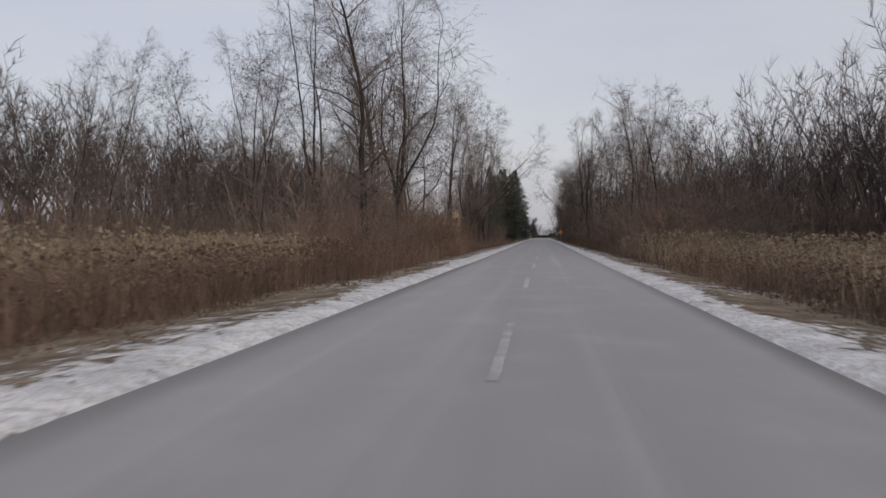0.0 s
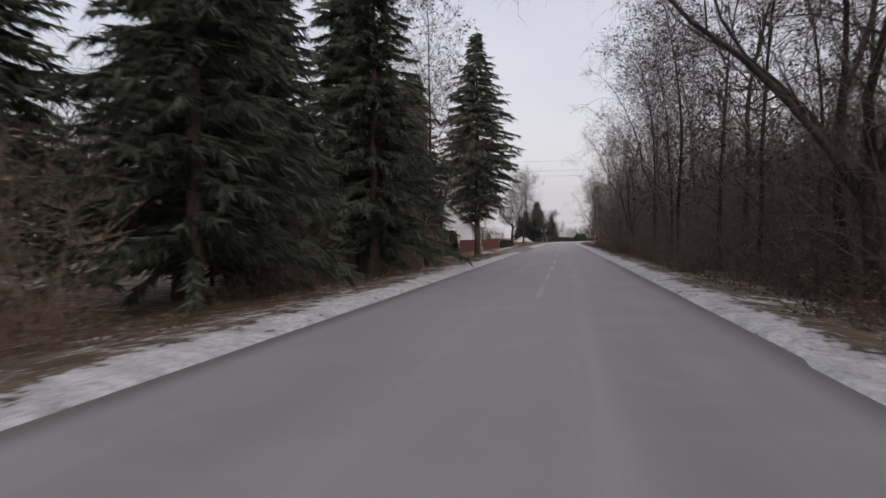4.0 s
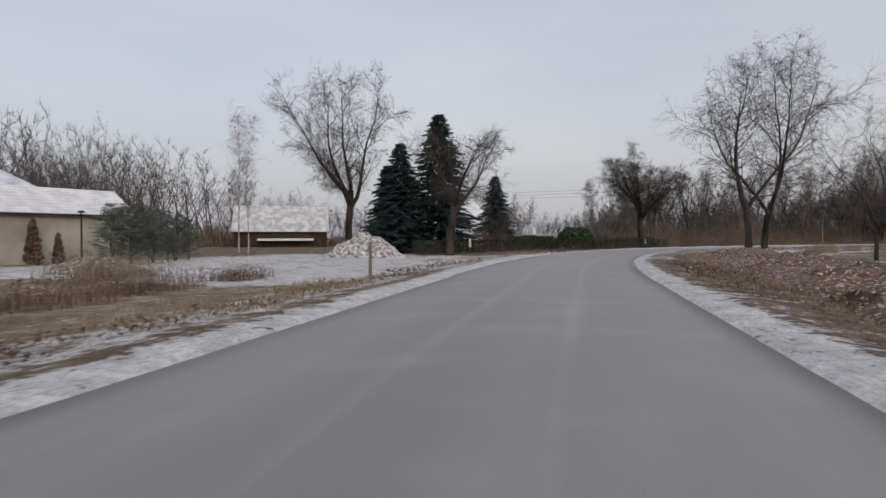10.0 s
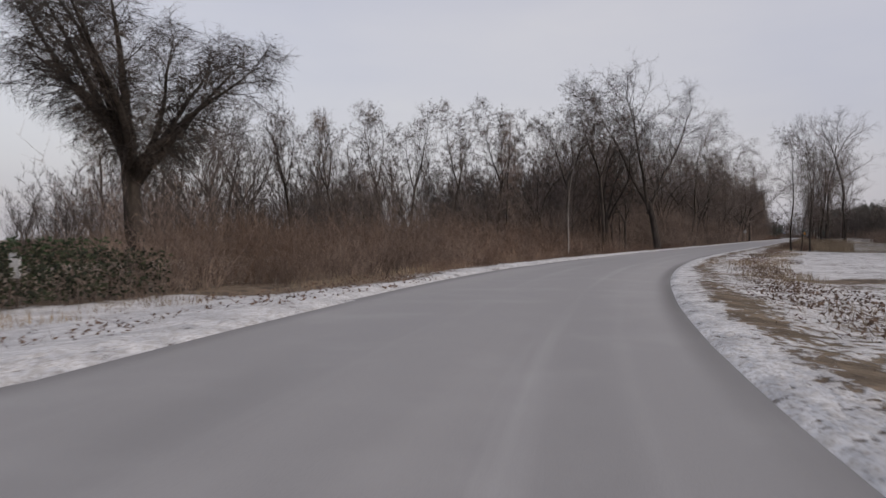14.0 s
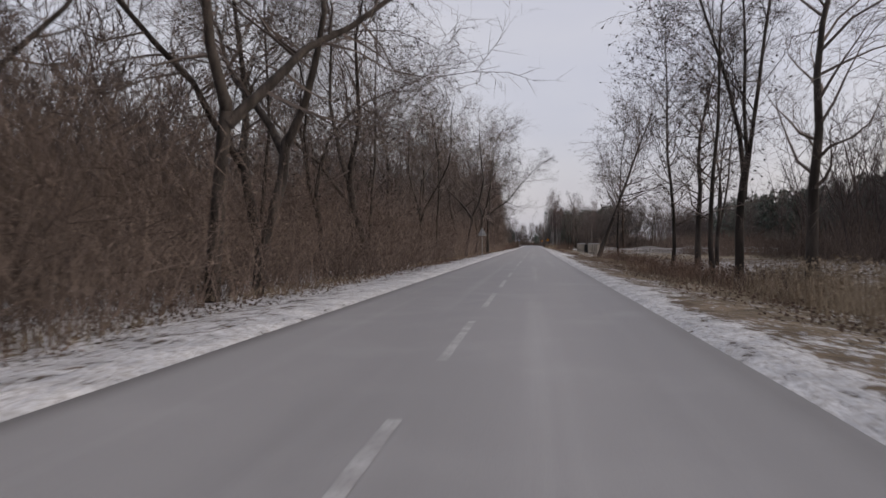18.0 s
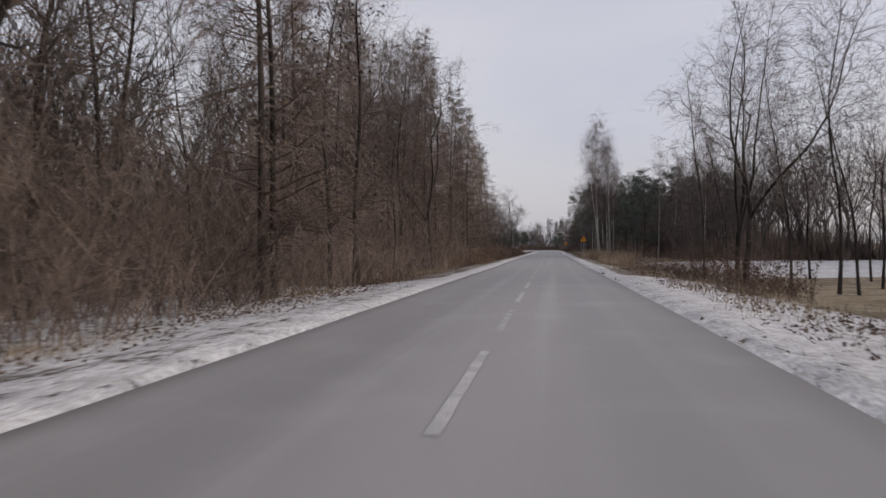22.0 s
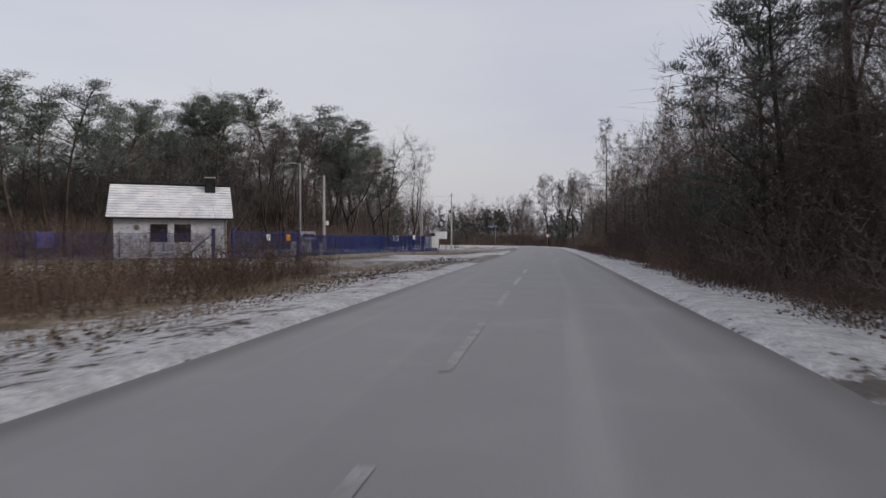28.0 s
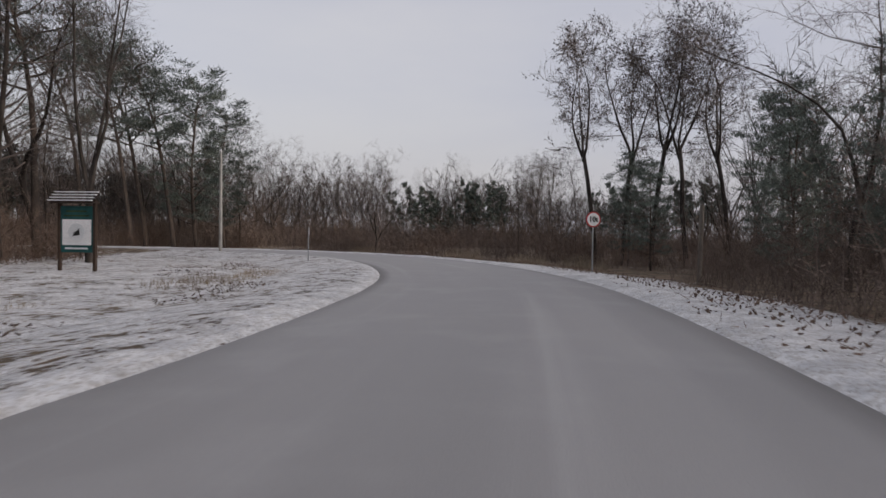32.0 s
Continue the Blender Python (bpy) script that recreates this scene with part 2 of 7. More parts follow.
LEAF_LITTER = surface("fallen_brown_leaves", (0.085, 0.050, 0.032), (0.20, 0.125, 0.085), 3, 20, 0.95, bump=0.4, third=(0.66, 0.67, 0.70))


def glass():
    m, nt, bsdf = nodes_of("window_glass")
    bsdf.inputs["Base Color"].default_value = (0.02, 0.023, 0.028, 1)
    bsdf.inputs["Roughness"].default_value = 0.06
    bsdf.inputs["Specular IOR Level"].default_value = 0.6
    return m


GLASS = glass()


def asphalt():
    """Grey asphalt whitened by salt; the UV map holds metres across and along the road."""
    m, nt, bsdf = nodes_of("salted_asphalt")
    uv = nt.nodes.new("ShaderNodeTexCoord").outputs["UV"]
    sep = nt.nodes.new("ShaderNodeSeparateXYZ")
    nt.links.new(uv, sep.inputs[0])
    across = sep.outputs[0]
    broad = grain(nt, 1.0, 5, uv, (0.5, 0.03, 1))
    streak = grain(nt, 1.0, 4, uv, (2.2, 0.045, 1))
    stone = grain(nt, 90, 2, uv)
    blot = grain(nt, 0.7, 7, uv)
    col = mixed(nt, band(nt, broad, 0.3, 0.7), (0.240, 0.235, 0.237), (0.305, 0.300, 0.302))
    col = mixed(nt, band(nt, blot, 0.45, 0.75, 0, 0.35), col, (0.36, 0.355, 0.357))
    salt = None
    for middle, width, amount in ((0.95, 0.42, 0.24), (-0.75, 0.38, 0.16), (-2.05, 0.45, 0.13), (2.0, 0.4, 0.09)):
        off = sum_of(nt, "ABSOLUTE", sum_of(nt, "SUBTRACT", across, middle))
        line = sum_of(nt, "MULTIPLY", band(nt, off, 0.0, width, amount, 0.0), band(nt, streak, 0.42, 0.66))
        salt = line if salt is None else sum_of(nt, "ADD", salt, line)
    col = mixed(nt, salt, col, (0.50, 0.497, 0.50))
    side = sum_of(nt, "ABSOLUTE", across)
    damp = sum_of(nt, "MULTIPLY", band(nt, side, 2.6, 3.05), band(nt, broad, 0.35, 0.6, 0.3, 0.9))
    col = mixed(nt, damp, col, (0.125, 0.12, 0.117))
    col = mixed(nt, band(nt, stone, 0.45, 0.8, 0, 0.35), col, (0.11, 0.106, 0.106))
    nt.links.new(col, bsdf.inputs["Base Color"])
    nt.links.new(band(nt, broad, 0.3, 0.7, 0.55, 0.72), bsdf.inputs["Roughness"])
    bsdf.inputs["Specular IOR Level"].default_value = 0.45
    relief(nt, bsdf, stone, 0.25, 0.01)
    return m


def soil():
    """Winter ground. The attribute cover holds snow (r), dry grass (g) and packed dirty ice (b); lane holds metres across and along the road."""
    m, nt, bsdf = nodes_of("winter_ground")
    at = nt.nodes.new("ShaderNodeAttribute")
    at.attribute_name = "cover"
    lane = nt.nodes.new("ShaderNodeAttribute")
    lane.attribute_name = "lane"
    sep = nt.nodes.new("ShaderNodeSeparateColor")
    nt.links.new(at.outputs["Color"], sep.inputs[0])
    pos = nt.nodes.new("ShaderNodeTexCoord").outputs["Object"]
    a, b, c, e = grain(nt, 0.35, 6, pos), grain(nt, 1.5, 6, pos), grain(nt, 7.0, 4, pos), grain(nt, 26.0, 3, pos)
    ploughed = grain(nt, 1.0, 5, lane.outputs["Vector"], (5.0, 2.6, 1.0))
    litter = mixed(nt, band(nt, b, 0.38, 0.62), (0.075, 0.054, 0.040), (0.16, 0.115, 0.085))
    grass = mixed(nt, band(nt, b, 0.35, 0.65), (0.165, 0.130, 0.085), (0.31, 0.255, 0.18))
    grass = mixed(nt, band(nt, a, 0.5, 0.7, 0, 0.7), grass, (0.105, 0.100, 0.055))
    col = mixed(nt, sep.outputs[1], litter, grass)
    col = mixed(nt, band(nt, c, 0.5, 0.75, 0, 0.7), col, (0.042, 0.033, 0.026))
    packed = mixed(nt, band(nt, b, 0.4, 0.6), (0.17, 0.166, 0.163), (0.31, 0.31, 0.313))
    packed = mixed(nt, band(nt, c, 0.45, 0.65, 0, 0.7), packed, (0.15, 0.14, 0.13))
    col = mixed(nt, sep.outputs[2], col, packed)
    rough = sum_of(nt, "MULTIPLY", a, 0.16)
    for value, share in ((b, 0.22), (c, 0.34), (ploughed, 0.30), (e, 0.18)):
        rough = sum_of(nt, "MULTIPLY_ADD", value, share, rough)
    level = sum_of(nt, "SUBTRACT", sum_of(nt, "ADD", rough, sep.outputs[0]), 1.1)
    mask = band(nt, level, -0.022, 0.022)
    white = mixed(nt, band(nt, b, 0.35, 0.65), (0.50, 0.51, 0.53), (0.68, 0.685, 0.695))
    white = mixed(nt, band(nt, c, 0.45, 0.66, 0, 0.6), white, (0.38, 0.365, 0.35))
    white = mixed(nt, band(nt, e, 0.50, 0.66, 0, 0.6), white, (0.21, 0.18, 0.155))
    col = mixed(nt, mask, col, white)
    nt.links.new(col, bsdf.inputs["Base Color"])
    bsdf.inputs["Roughness"].default_value = 0.9
    bsdf.inputs["Specular IOR Level"].default_value = 0.2
    relief(nt, bsdf, sum_of(nt, "ADD", sum_of(nt, "ADD", c, ploughed), sum_of(nt, "MULTIPLY", mask, 0.6)), 0.9, 0.06)
    return m


ASPHALT, SOIL = asphalt(), soil()


# ---- building helpers ----
def part(name, bm, material, parent, label=""):
    """Links a bmesh as one mesh object under a thing or a part."""
    me = bpy.data.meshes.new(name)
    bm.to_mesh(me)
    bm.free()
    me.materials.append(material)
    ob = new(name, me)
    ob.parent = parent
    return tagged(ob, label)


def thing(name, place, label, category, group="", kind="", turn=0.0):
    ob = new(name)
    ob.empty_display_size = 0.2
    ob.matrix_basis = pose(*place, 0, 0, turn)
    return tagged(ob, label, category, group, kind)


def box(x0, y0, z0, x1, y1, z1, bevel=0.0, bm=None):
    bm = bm or bmesh.new()
    made = bmesh.ops.create_cube(bm, size=1.0)["verts"]
    bmesh.ops.transform(bm, matrix=Matrix.Translation(((x0 + x1) / 2, (y0 + y1) / 2, (z0 + z1) / 2)) @ Matrix.Diagonal((x1 - x0, y1 - y0, z1 - z0, 1)), verts=made)
    if bevel:
        bmesh.ops.bevel(bm, geom=list({e for v in made for e in v.link_edges}), offset=bevel, segments=1, affect="EDGES")
    return bm


def tube_bm(points, r, sides=8, r_end=None):
    b = Buf()
    n = len(points)
    b.tube([Vector(p) for p in points], [r + ((r_end if r_end is not None else r) - r) * k / (n - 1) for k in range(n)], sides, caps=True)
    bm = bmesh.new()
    vs = [bm.verts.new(v) for v in b.v]
    for f in b.f:
        bm.faces.new([vs[i] for i in f])
    return bm


def prism(outline, y0, y1):
    """An outline in x and z, drawn out from y0 to y1."""
    bm = bmesh.new()
    a, b = [bm.verts.new((x, y0, z)) for x, z in outline], [bm.verts.new((x, y1, z)) for x, z in outline]
    bm.faces.new(a), bm.faces.new(b[::-1])
    for k in range(len(a)):
        bm.faces.new((a[k - 1], b[k - 1], b[k], a[k]))
    bmesh.ops.recalc_face_normals(bm, faces=bm.faces)
    return bm


class Buf:
    """Corners and faces of tubes and blades, gathered for one mesh."""

    def __init__(self):
        self.v, self.f = [], []

    def tube(self, pts, radii, sides, caps=False):
        n0 = len(self.v)
        for k, p in enumerate(pts):
            d = (pts[min(k + 1, len(pts) - 1)] - pts[max(k - 1, 0)]).normalized()
            a = d.cross(Vector((0.31, 0.87, 0.39))).normalized()
            b = d.cross(a)
            for j in range(sides):
                w = 2 * math.pi * j / sides
                self.v.append(p + (a * math.cos(w) + b * math.sin(w)) * radii[k])
        for k in range(len(pts) - 1):
            for j in range(sides):
                i, i2 = n0 + k * sides + j, n0 + k * sides + (j + 1) % sides
                self.f.append((i, i2, i2 + sides, i + sides))
        if caps:
            self.f.append(tuple(range(n0 + sides - 1, n0 - 1, -1)))
            self.f.append(tuple(range(len(self.v) - sides, len(self.v))))

    def spike(self, p, q, r):
        """A three-sided twig that runs out to a point."""
        d = q - p
        a = d.cross(Vector((0.37, 0.61, 0.7))).normalized() * r
        b = d.cross(a).normalized() * r
        n = len(self.v)
        self.v += [p + a, p - a * 0.5 + b * 0.87, p - a * 0.5 - b * 0.87, q]
        self.f += [(n, n + 1, n + 3), (n + 1, n + 2, n + 3), (n + 2, n, n + 3)]

    def twig(self, p, q, r):
        """The finest twig: one sliver that runs out to a point."""
        d = q - p
        a = d.cross(Vector((0.37 + 0.5 * math.sin(p.x * 41), 0.61 + 0.5 * math.sin(p.y * 37), 0.5 * math.sin(p.z * 29)))).normalized() * r
        n = len(self.v)
        self.v += [p + a, p - a, q]
        self.f.append((n, n + 1, n + 2))

    def tuft(self, p, size, rng):
        """A small closed pyramid turned at random: a leaf clump."""
        d = Vector((rng.uniform(-1, 1), rng.uniform(-1, 1), rng.uniform(-0.6, 1))).normalized()
        self.spike(p - d * size * 0.5, p + d * size, size * rng.uniform(0.35, 0.6))

    def blade(self, p, q, w):
        """A bent flat grass blade."""
        side = (q - p).cross(Vector((0, 0, 1)))
        side = (side.normalized() if side.length > 1e-4 else Vector((1, 0, 0))) * w
        n = len(self.v)
        mid = (p + q) / 2 + Vector((0, 0, 0.08 * (q - p).length))
        self.v += [p - side, p + side, mid + side * 0.7, mid - side * 0.7, q]
        self.f += [(n, n + 1, n + 2, n + 3), (n + 3, n + 2, n + 4)]

    def ob(self, name, material, parent=None, smooth=False, label=""):
        me = bpy.data.meshes.new(name)
        me.from_pydata([tuple(v) for v in self.v], [], self.f)
        me.materials.append(material)
        if smooth:
            me.polygons.foreach_set("use_smooth", [True] * len(me.polygons))
        ob = new(name, me)
        ob.parent = parent
        return tagged(ob, label)


def wander(rng, p, d, length, segs, bend, lift):
    """A line of points that grows from p along d, bends at random and turns up (lift > 0) or droops."""
    pts, d = [p.copy()], d.normalized()
    for _ in range(segs):
        d = (d + Vector((rng.uniform(-bend, bend), rng.uniform(-bend, bend), rng.uniform(-bend, bend) + lift))).normalized()
        pts.append(pts[-1] + d * (length / segs))
    return pts


def along(pts, f):
    x = f * (len(pts) - 1)
    k = min(int(x), len(pts) - 2)
    return pts[k].lerp(pts[k + 1], x - k), (pts[k + 1] - pts[k]).normalized()


def turned(rng, d, degrees):
    """A direction at about that angle from d, to any side."""
    a = d.cross(Vector((rng.uniform(-1, 1), rng.uniform(-1, 1), rng.uniform(-1, 1))).normalized())
    if a.length < 1e-3:
        a = Vector((1, 0, 0))
    w = radians(degrees * rng.uniform(0.75, 1.25))
    return (d * math.cos(w) + a.normalized() * math.sin(w)).normalized()


def bare_tree(name, label, seed, height, r, clear=0.25, leaders=1, limbs=26, angle=50, reach=0.32, lift=0.10, subs=5, twigs=7, droop=0.05,
              twig=1.0, thick=0.0075, lean=0.0, bark=BARK, wood=TWIG, leaves=0, leaf=OAK_LEAF, shape="round", bend=0.12, lets=2, rise=(1.3, 2.8)):
    """A leafless tree: trunk and leaders, limbs, branches, twigs and twiglets."""
    rng = random.Random(seed)
    tree = thing(name, (0, 0, 0), label, "tree")
    stem, crown, foliage = Buf(), Buf(), Buf()
    trunk = wander(rng, Vector((0, 0, -0.25)), Vector((lean, 0, 1)), height * (0.93 if leaders == 1 else clear + 0.08), 9 if leaders == 1 else 4, bend * 0.6, 0.03)
    last = len(trunk) - 1
    top = [] if leaders == 1 else [trunk[-1] + (trunk[-1] - trunk[-2]).normalized() * r * 0.9]
    stem.tube([trunk[0] + (trunk[1] - trunk[0]) * f for f in (0, 0.12)] + trunk[1:] + top, [r * 1.35, r * 1.05] + [r * (1 - 0.9 * (k / last) ** 0.8 if leaders == 1 else 1 - 0.22 * k / last) for k in range(1, last + 1)] + [r * 0.25] * len(top), 7)
    axes = []
    if leaders == 1:
        axes.append((trunk, r, clear))
    for k in range(leaders if leaders > 1 else 0):
        w = 2 * math.pi * (k + rng.uniform(-0.2, 0.2)) / leaders
        out = Vector((math.cos(w), math.sin(w), rng.uniform(2.4, 4.5) if shape == "tall" else rng.uniform(*rise)))
        if leaders >= 5 and k == 0:
            out = Vector((0.12, 0.05, 1.0))
        p = trunk[-1] - Vector((0, 0, rng.uniform(0.3, 1.2) * r + 0.02 * height * k))
        grown = (0.82 if k == 0 else 0.62 + 0.38 * out.normalized().z) if leaders >= 5 else 1.0
        pts = wander(rng, p, out, height * (0.93 - clear) * rng.uniform(0.85, 1.05) * grown, 8, bend * 1.2, 0.05 if leaders >= 5 else 0.09)
        rr = r * (0.78 if leaders == 2 else 0.62)
        stem.tube(pts, [rr * (1 - 0.93 * (j / 8) ** 0.75) for j in range(9)], 6)
        axes.append((pts, rr, 0.10))
    for pts, rr, start in axes:
        count = max(4, limbs // len(axes))
        for k in range(count):
            f = start + (1 - start) * (k + rng.random()) / count
            g = (f - start) / (1 - start)
            p, d = along(pts, min(f, 0.99))
            if shape == "round":
                size = 0.55 + 0.45 * math.sin(math.pi * min(1, g * 0.85 + 0.12))
            elif shape == "cone":
                size = 1.05 - 0.85 * g
            else:
                size = 0.9 - 0.45 * g
            size *= height * reach * rng.uniform(0.6, 1.15) * (1 if leaders == 1 else 0.78)
            way = turned(rng, d, angle * (1.15 - 0.5 * g))
            limb = wander(rng, p, way, size, 5, bend * 1.7, lift)
            lr = max(0.012, min(rr * 0.36 * (1 - 0.6 * g), 0.019 * size + 0.008))
            crown.tube(limb, [lr, lr * 0.72, lr * 0.5, lr * 0.34, lr * 0.2, lr * 0.08], 3)
            for j in range(subs):
                h = 0.12 + 0.86 * (j + rng.random()) / subs
                q, e = along(limb, h)
                s = wander(rng, q, turned(rng, e, 48), size * rng.uniform(0.28, 0.55) * (1.15 - 0.4 * h), 2, bend * 2.2, lift * 0.6 - droop)
                crown.tube(s[:2], [max(thick * 1.25, lr * 0.26 * (1 - 0.5 * h)), thick], 3)
                crown.twig(s[1], s[2], thick * 1.1)
                for i in range(twigs):
                    q2, e2 = along(s, 0.10 + 0.90 * (i + rng.random()) / twigs)
                    tip = q2 + (turned(rng, e2, 42) + Vector((0, 0, lift - 3 * droop))).normalized() * twig * rng.uniform(0.4, 1.15)
                    crown.twig(q2, tip, thick * 0.85)
                    for _ in range(lets):
                        b0 = q2.lerp(tip, rng.uniform(0.2, 0.9))
                        crown.twig(b0, b0 + (turned(rng, (tip - q2).normalized(), 45) + Vector((0, 0, lift - 4 * droop))).normalized() * twig * rng.uniform(0.25, 0.6), thick * 0.6)
                    if leaves and rng.random() < leaves:
                        foliage.tuft(q2.lerp(tip, rng.random()), 0.10, rng)
    stem.ob("trunk", bark, tree, True)
    crown.ob("crown", wood, tree)
    if foliage.v:
        foliage.ob("leaves", leaf, tree)
    return tree


def spruce(name, label, seed, height, width, needle=NEEDLE, low=0.06, whorls=24, arms=8, sprays=9, wide=0.055, skirt=1.0, full=0.85):
    rng = random.Random(seed)
    tree = thing(name, (0, 0, 0), label, "tree")
    stem, crown = Buf(), Buf()
    stem.tube([Vector((0, 0, height * f)) for f in (-0.02, 0.02, 0.4, 0.75, 1.0)], [height * x for x in (0.016, 0.013, 0.009, 0.004, 0.001)], 7)
    for k in range(whorls):
        f = low + (0.985 - low) * (k / whorls) ** 0.92
        size = width / 2 * (1 - f) ** full * rng.uniform(0.85, 1.1) * min(1.0, skirt + 2.6 * (f - low)) + 0.12
        for j in range(arms):
            w = 2 * math.pi * (j + rng.random()) / arms
            p = Vector((0, 0, height * (f + rng.uniform(-0.012, 0.012))))
            arm = wander(rng, p, Vector((math.cos(w), math.sin(w), rng.uniform(-0.1, 0.3))), size * rng.uniform(0.6, 1.15), 3, 0.10, -0.12)
            crown.tube(arm, [0.022, 0.016, 0.010, 0.004], 3)
            n = max(6, int(2.1 * sprays * (0.4 + size / width * 1.6)))
            for i in range(n):
                q, e = along(arm, 0.12 + 0.88 * (i + rng.random()) / n)
                for turn in (-1, 1):
                    out = e + Vector((-e.y, e.x, 0)) * turn * rng.uniform(0.2, 1.0) + Vector((0, 0, rng.uniform(-1.5, 0.2)))
                    crown.twig(q, q + out.normalized() * (0.22 + 0.075 * size) * rng.uniform(0.5, 1.25), wide * (0.75 + 0.06 * size))
    stem.ob("trunk", PINE_BARK, tree)
    crown.ob("crown", needle, tree)
    return tree


def pine(name, label, seed, height, clear=0.5, limbs=20, spread=0.2, tufts=60, needle=PINE_NEEDLE):
    """A pine: limbs that rise and fork, each fork under a flat cloud of needles, with sky between them."""
    rng = random.Random(seed)
    tree = thing(name, (0, 0, 0), label, "tree")
    stem, crown = Buf(), Buf()
    trunk = wander(rng, Vector((0, 0, -0.2)), Vector((0.05, 0, 1)), height * 0.95, 8, 0.09, 0.02)
    stem.tube(trunk, [height * 0.012 * (1 - 0.8 * k / 8) for k in range(9)], 7)
    for k in range(limbs):
        g = (k + rng.random()) / limbs
        p, d = along(trunk, min(clear + (1 - clear) * g, 0.99))
        w = k * 2.4 + rng.uniform(-0.6, 0.6)
        size = height * spread * (0.35 + 0.8 * math.sin(math.pi * min(1, 0.22 + 0.70 * g))) * rng.uniform(0.55, 1.15)
        arm = wander(rng, p, Vector((math.cos(w), math.sin(w), 0.15 + 0.5 * g)), size, 4, 0.25, 0.07)
        stem.tube(arm, [height * x for x in (0.0042, 0.0032, 0.0024, 0.0014, 0.0006)], 4)
        for f in (0.45, 0.62, 0.78, 0.9, 1.0):
            q, e = along(arm, f)
            tip = q + (turned(rng, e, 55) + Vector((0, 0, 0.25))).normalized() * size * rng.uniform(0.12, 0.3)
            stem.spike(q, tip, height * 0.0012)
            wide = height * 0.042 * rng.uniform(0.7, 1.3)
            for _ in range(tufts):
                out = Vector((rng.gauss(0, 0.5), rng.gauss(0, 0.5), rng.gauss(0.08, 0.20)))
                b = tip + out * wide
                crown.twig(b, b + (out + Vector((rng.uniform(-0.5, 0.5), rng.uniform(-0.5, 0.5), 0.55))).normalized() * 0.30 * rng.uniform(0.6, 1.2), 0.028 * height / 15)
    stem.ob("trunk", PINE_BARK, tree, True)
    crown.ob("crown", needle, tree)
    return tree


def brush(name, label, seed, length, depth, height, stems=70, twigs=7, r=0.012, material=BRUSH, leaves=0.0, leaf=RUST_GRASS):
    """A stretch of leafless undergrowth: many bent stems with side twigs."""
    rng = random.Random(seed)
    b = Buf()
    for _ in range(stems):
        p = Vector((rng.uniform(-length / 2, length / 2), rng.uniform(-depth / 2, depth / 2), -0.1))
        h = height * rng.choice((0.3, 0.4, 0.55, 0.7, 0.85, 1.0)) * rng.uniform(0.8, 1.1)
        s = wander(rng, p, Vector((rng.uniform(-0.5, 0.5), rng.uniform(-0.4, 0.4), 1)), h, 3, 0.32, 0.02)
        b.tube(s[:2], [r * 1.3, r * 0.9], 3)
        b.twig(s[1], s[2] + (s[2] - s[1]) * 0.3, r * 1.1)
        b.twig(s[2], s[3], r * 0.7)
        for k in range(twigs):
            q, e = along(s, 0.08 + 0.90 * (k + rng.random()) / twigs)
            tip = q + (turned(rng, e, 52) + Vector((0, 0, 0.12))).normalized() * h * rng.uniform(0.12, 0.36)
            b.twig(q, tip, r * 0.75)
            q2 = q.lerp(tip, rng.uniform(0.3, 0.8))
            b.twig(q2, q2 + turned(rng, (tip - q).normalized(), 50) * h * rng.uniform(0.06, 0.16), r * 0.55)
            if rng.random() < leaves:
                b.tuft(q.lerp(tip, rng.random()), 0.075, rng)
    return tagged(b.ob(name, material), label, "undergrowth", kind="stuff")


def weeds(name, label, seed, length, depth, height, blades=520, material=DRY, heads=0.25, w=0.012):
    """Dry grass and weed stalks, some with feathery heads."""
    rng = random.Random(seed)
    b = Buf()
    for _ in range(blades):
        p = Vector((rng.uniform(-length / 2, length / 2), rng.uniform(-depth / 2, depth / 2), -0.05))
        h = height * rng.uniform(0.45, 1.05)
        q = p + Vector((rng.uniform(-0.35, 0.35), rng.uniform(-0.35, 0.35), 1)) * h
        if rng.random() < heads:
            b.twig(p, q, w * 0.6)
            for _ in range(2):
                b.tuft(q + Vector((rng.uniform(-0.05, 0.05), rng.uniform(-0.05, 0.05), rng.uniform(-0.12, 0.05))), 0.06, rng)
        elif rng.random() < 0.4:
            b.blade(p, q, w)
        else:
            b.twig(p, q, w)
    return tagged(b.ob(name, material), label, "dry grass", kind="stuff")


def leafy(b, rng, outline, count, size):
    """Leaf clumps over a body: outline(rng) gives a point near its skin."""
    for _ in range(count):
        b.tuft(Vector(outline(rng)), size * rng.uniform(0.7, 1.3), rng)


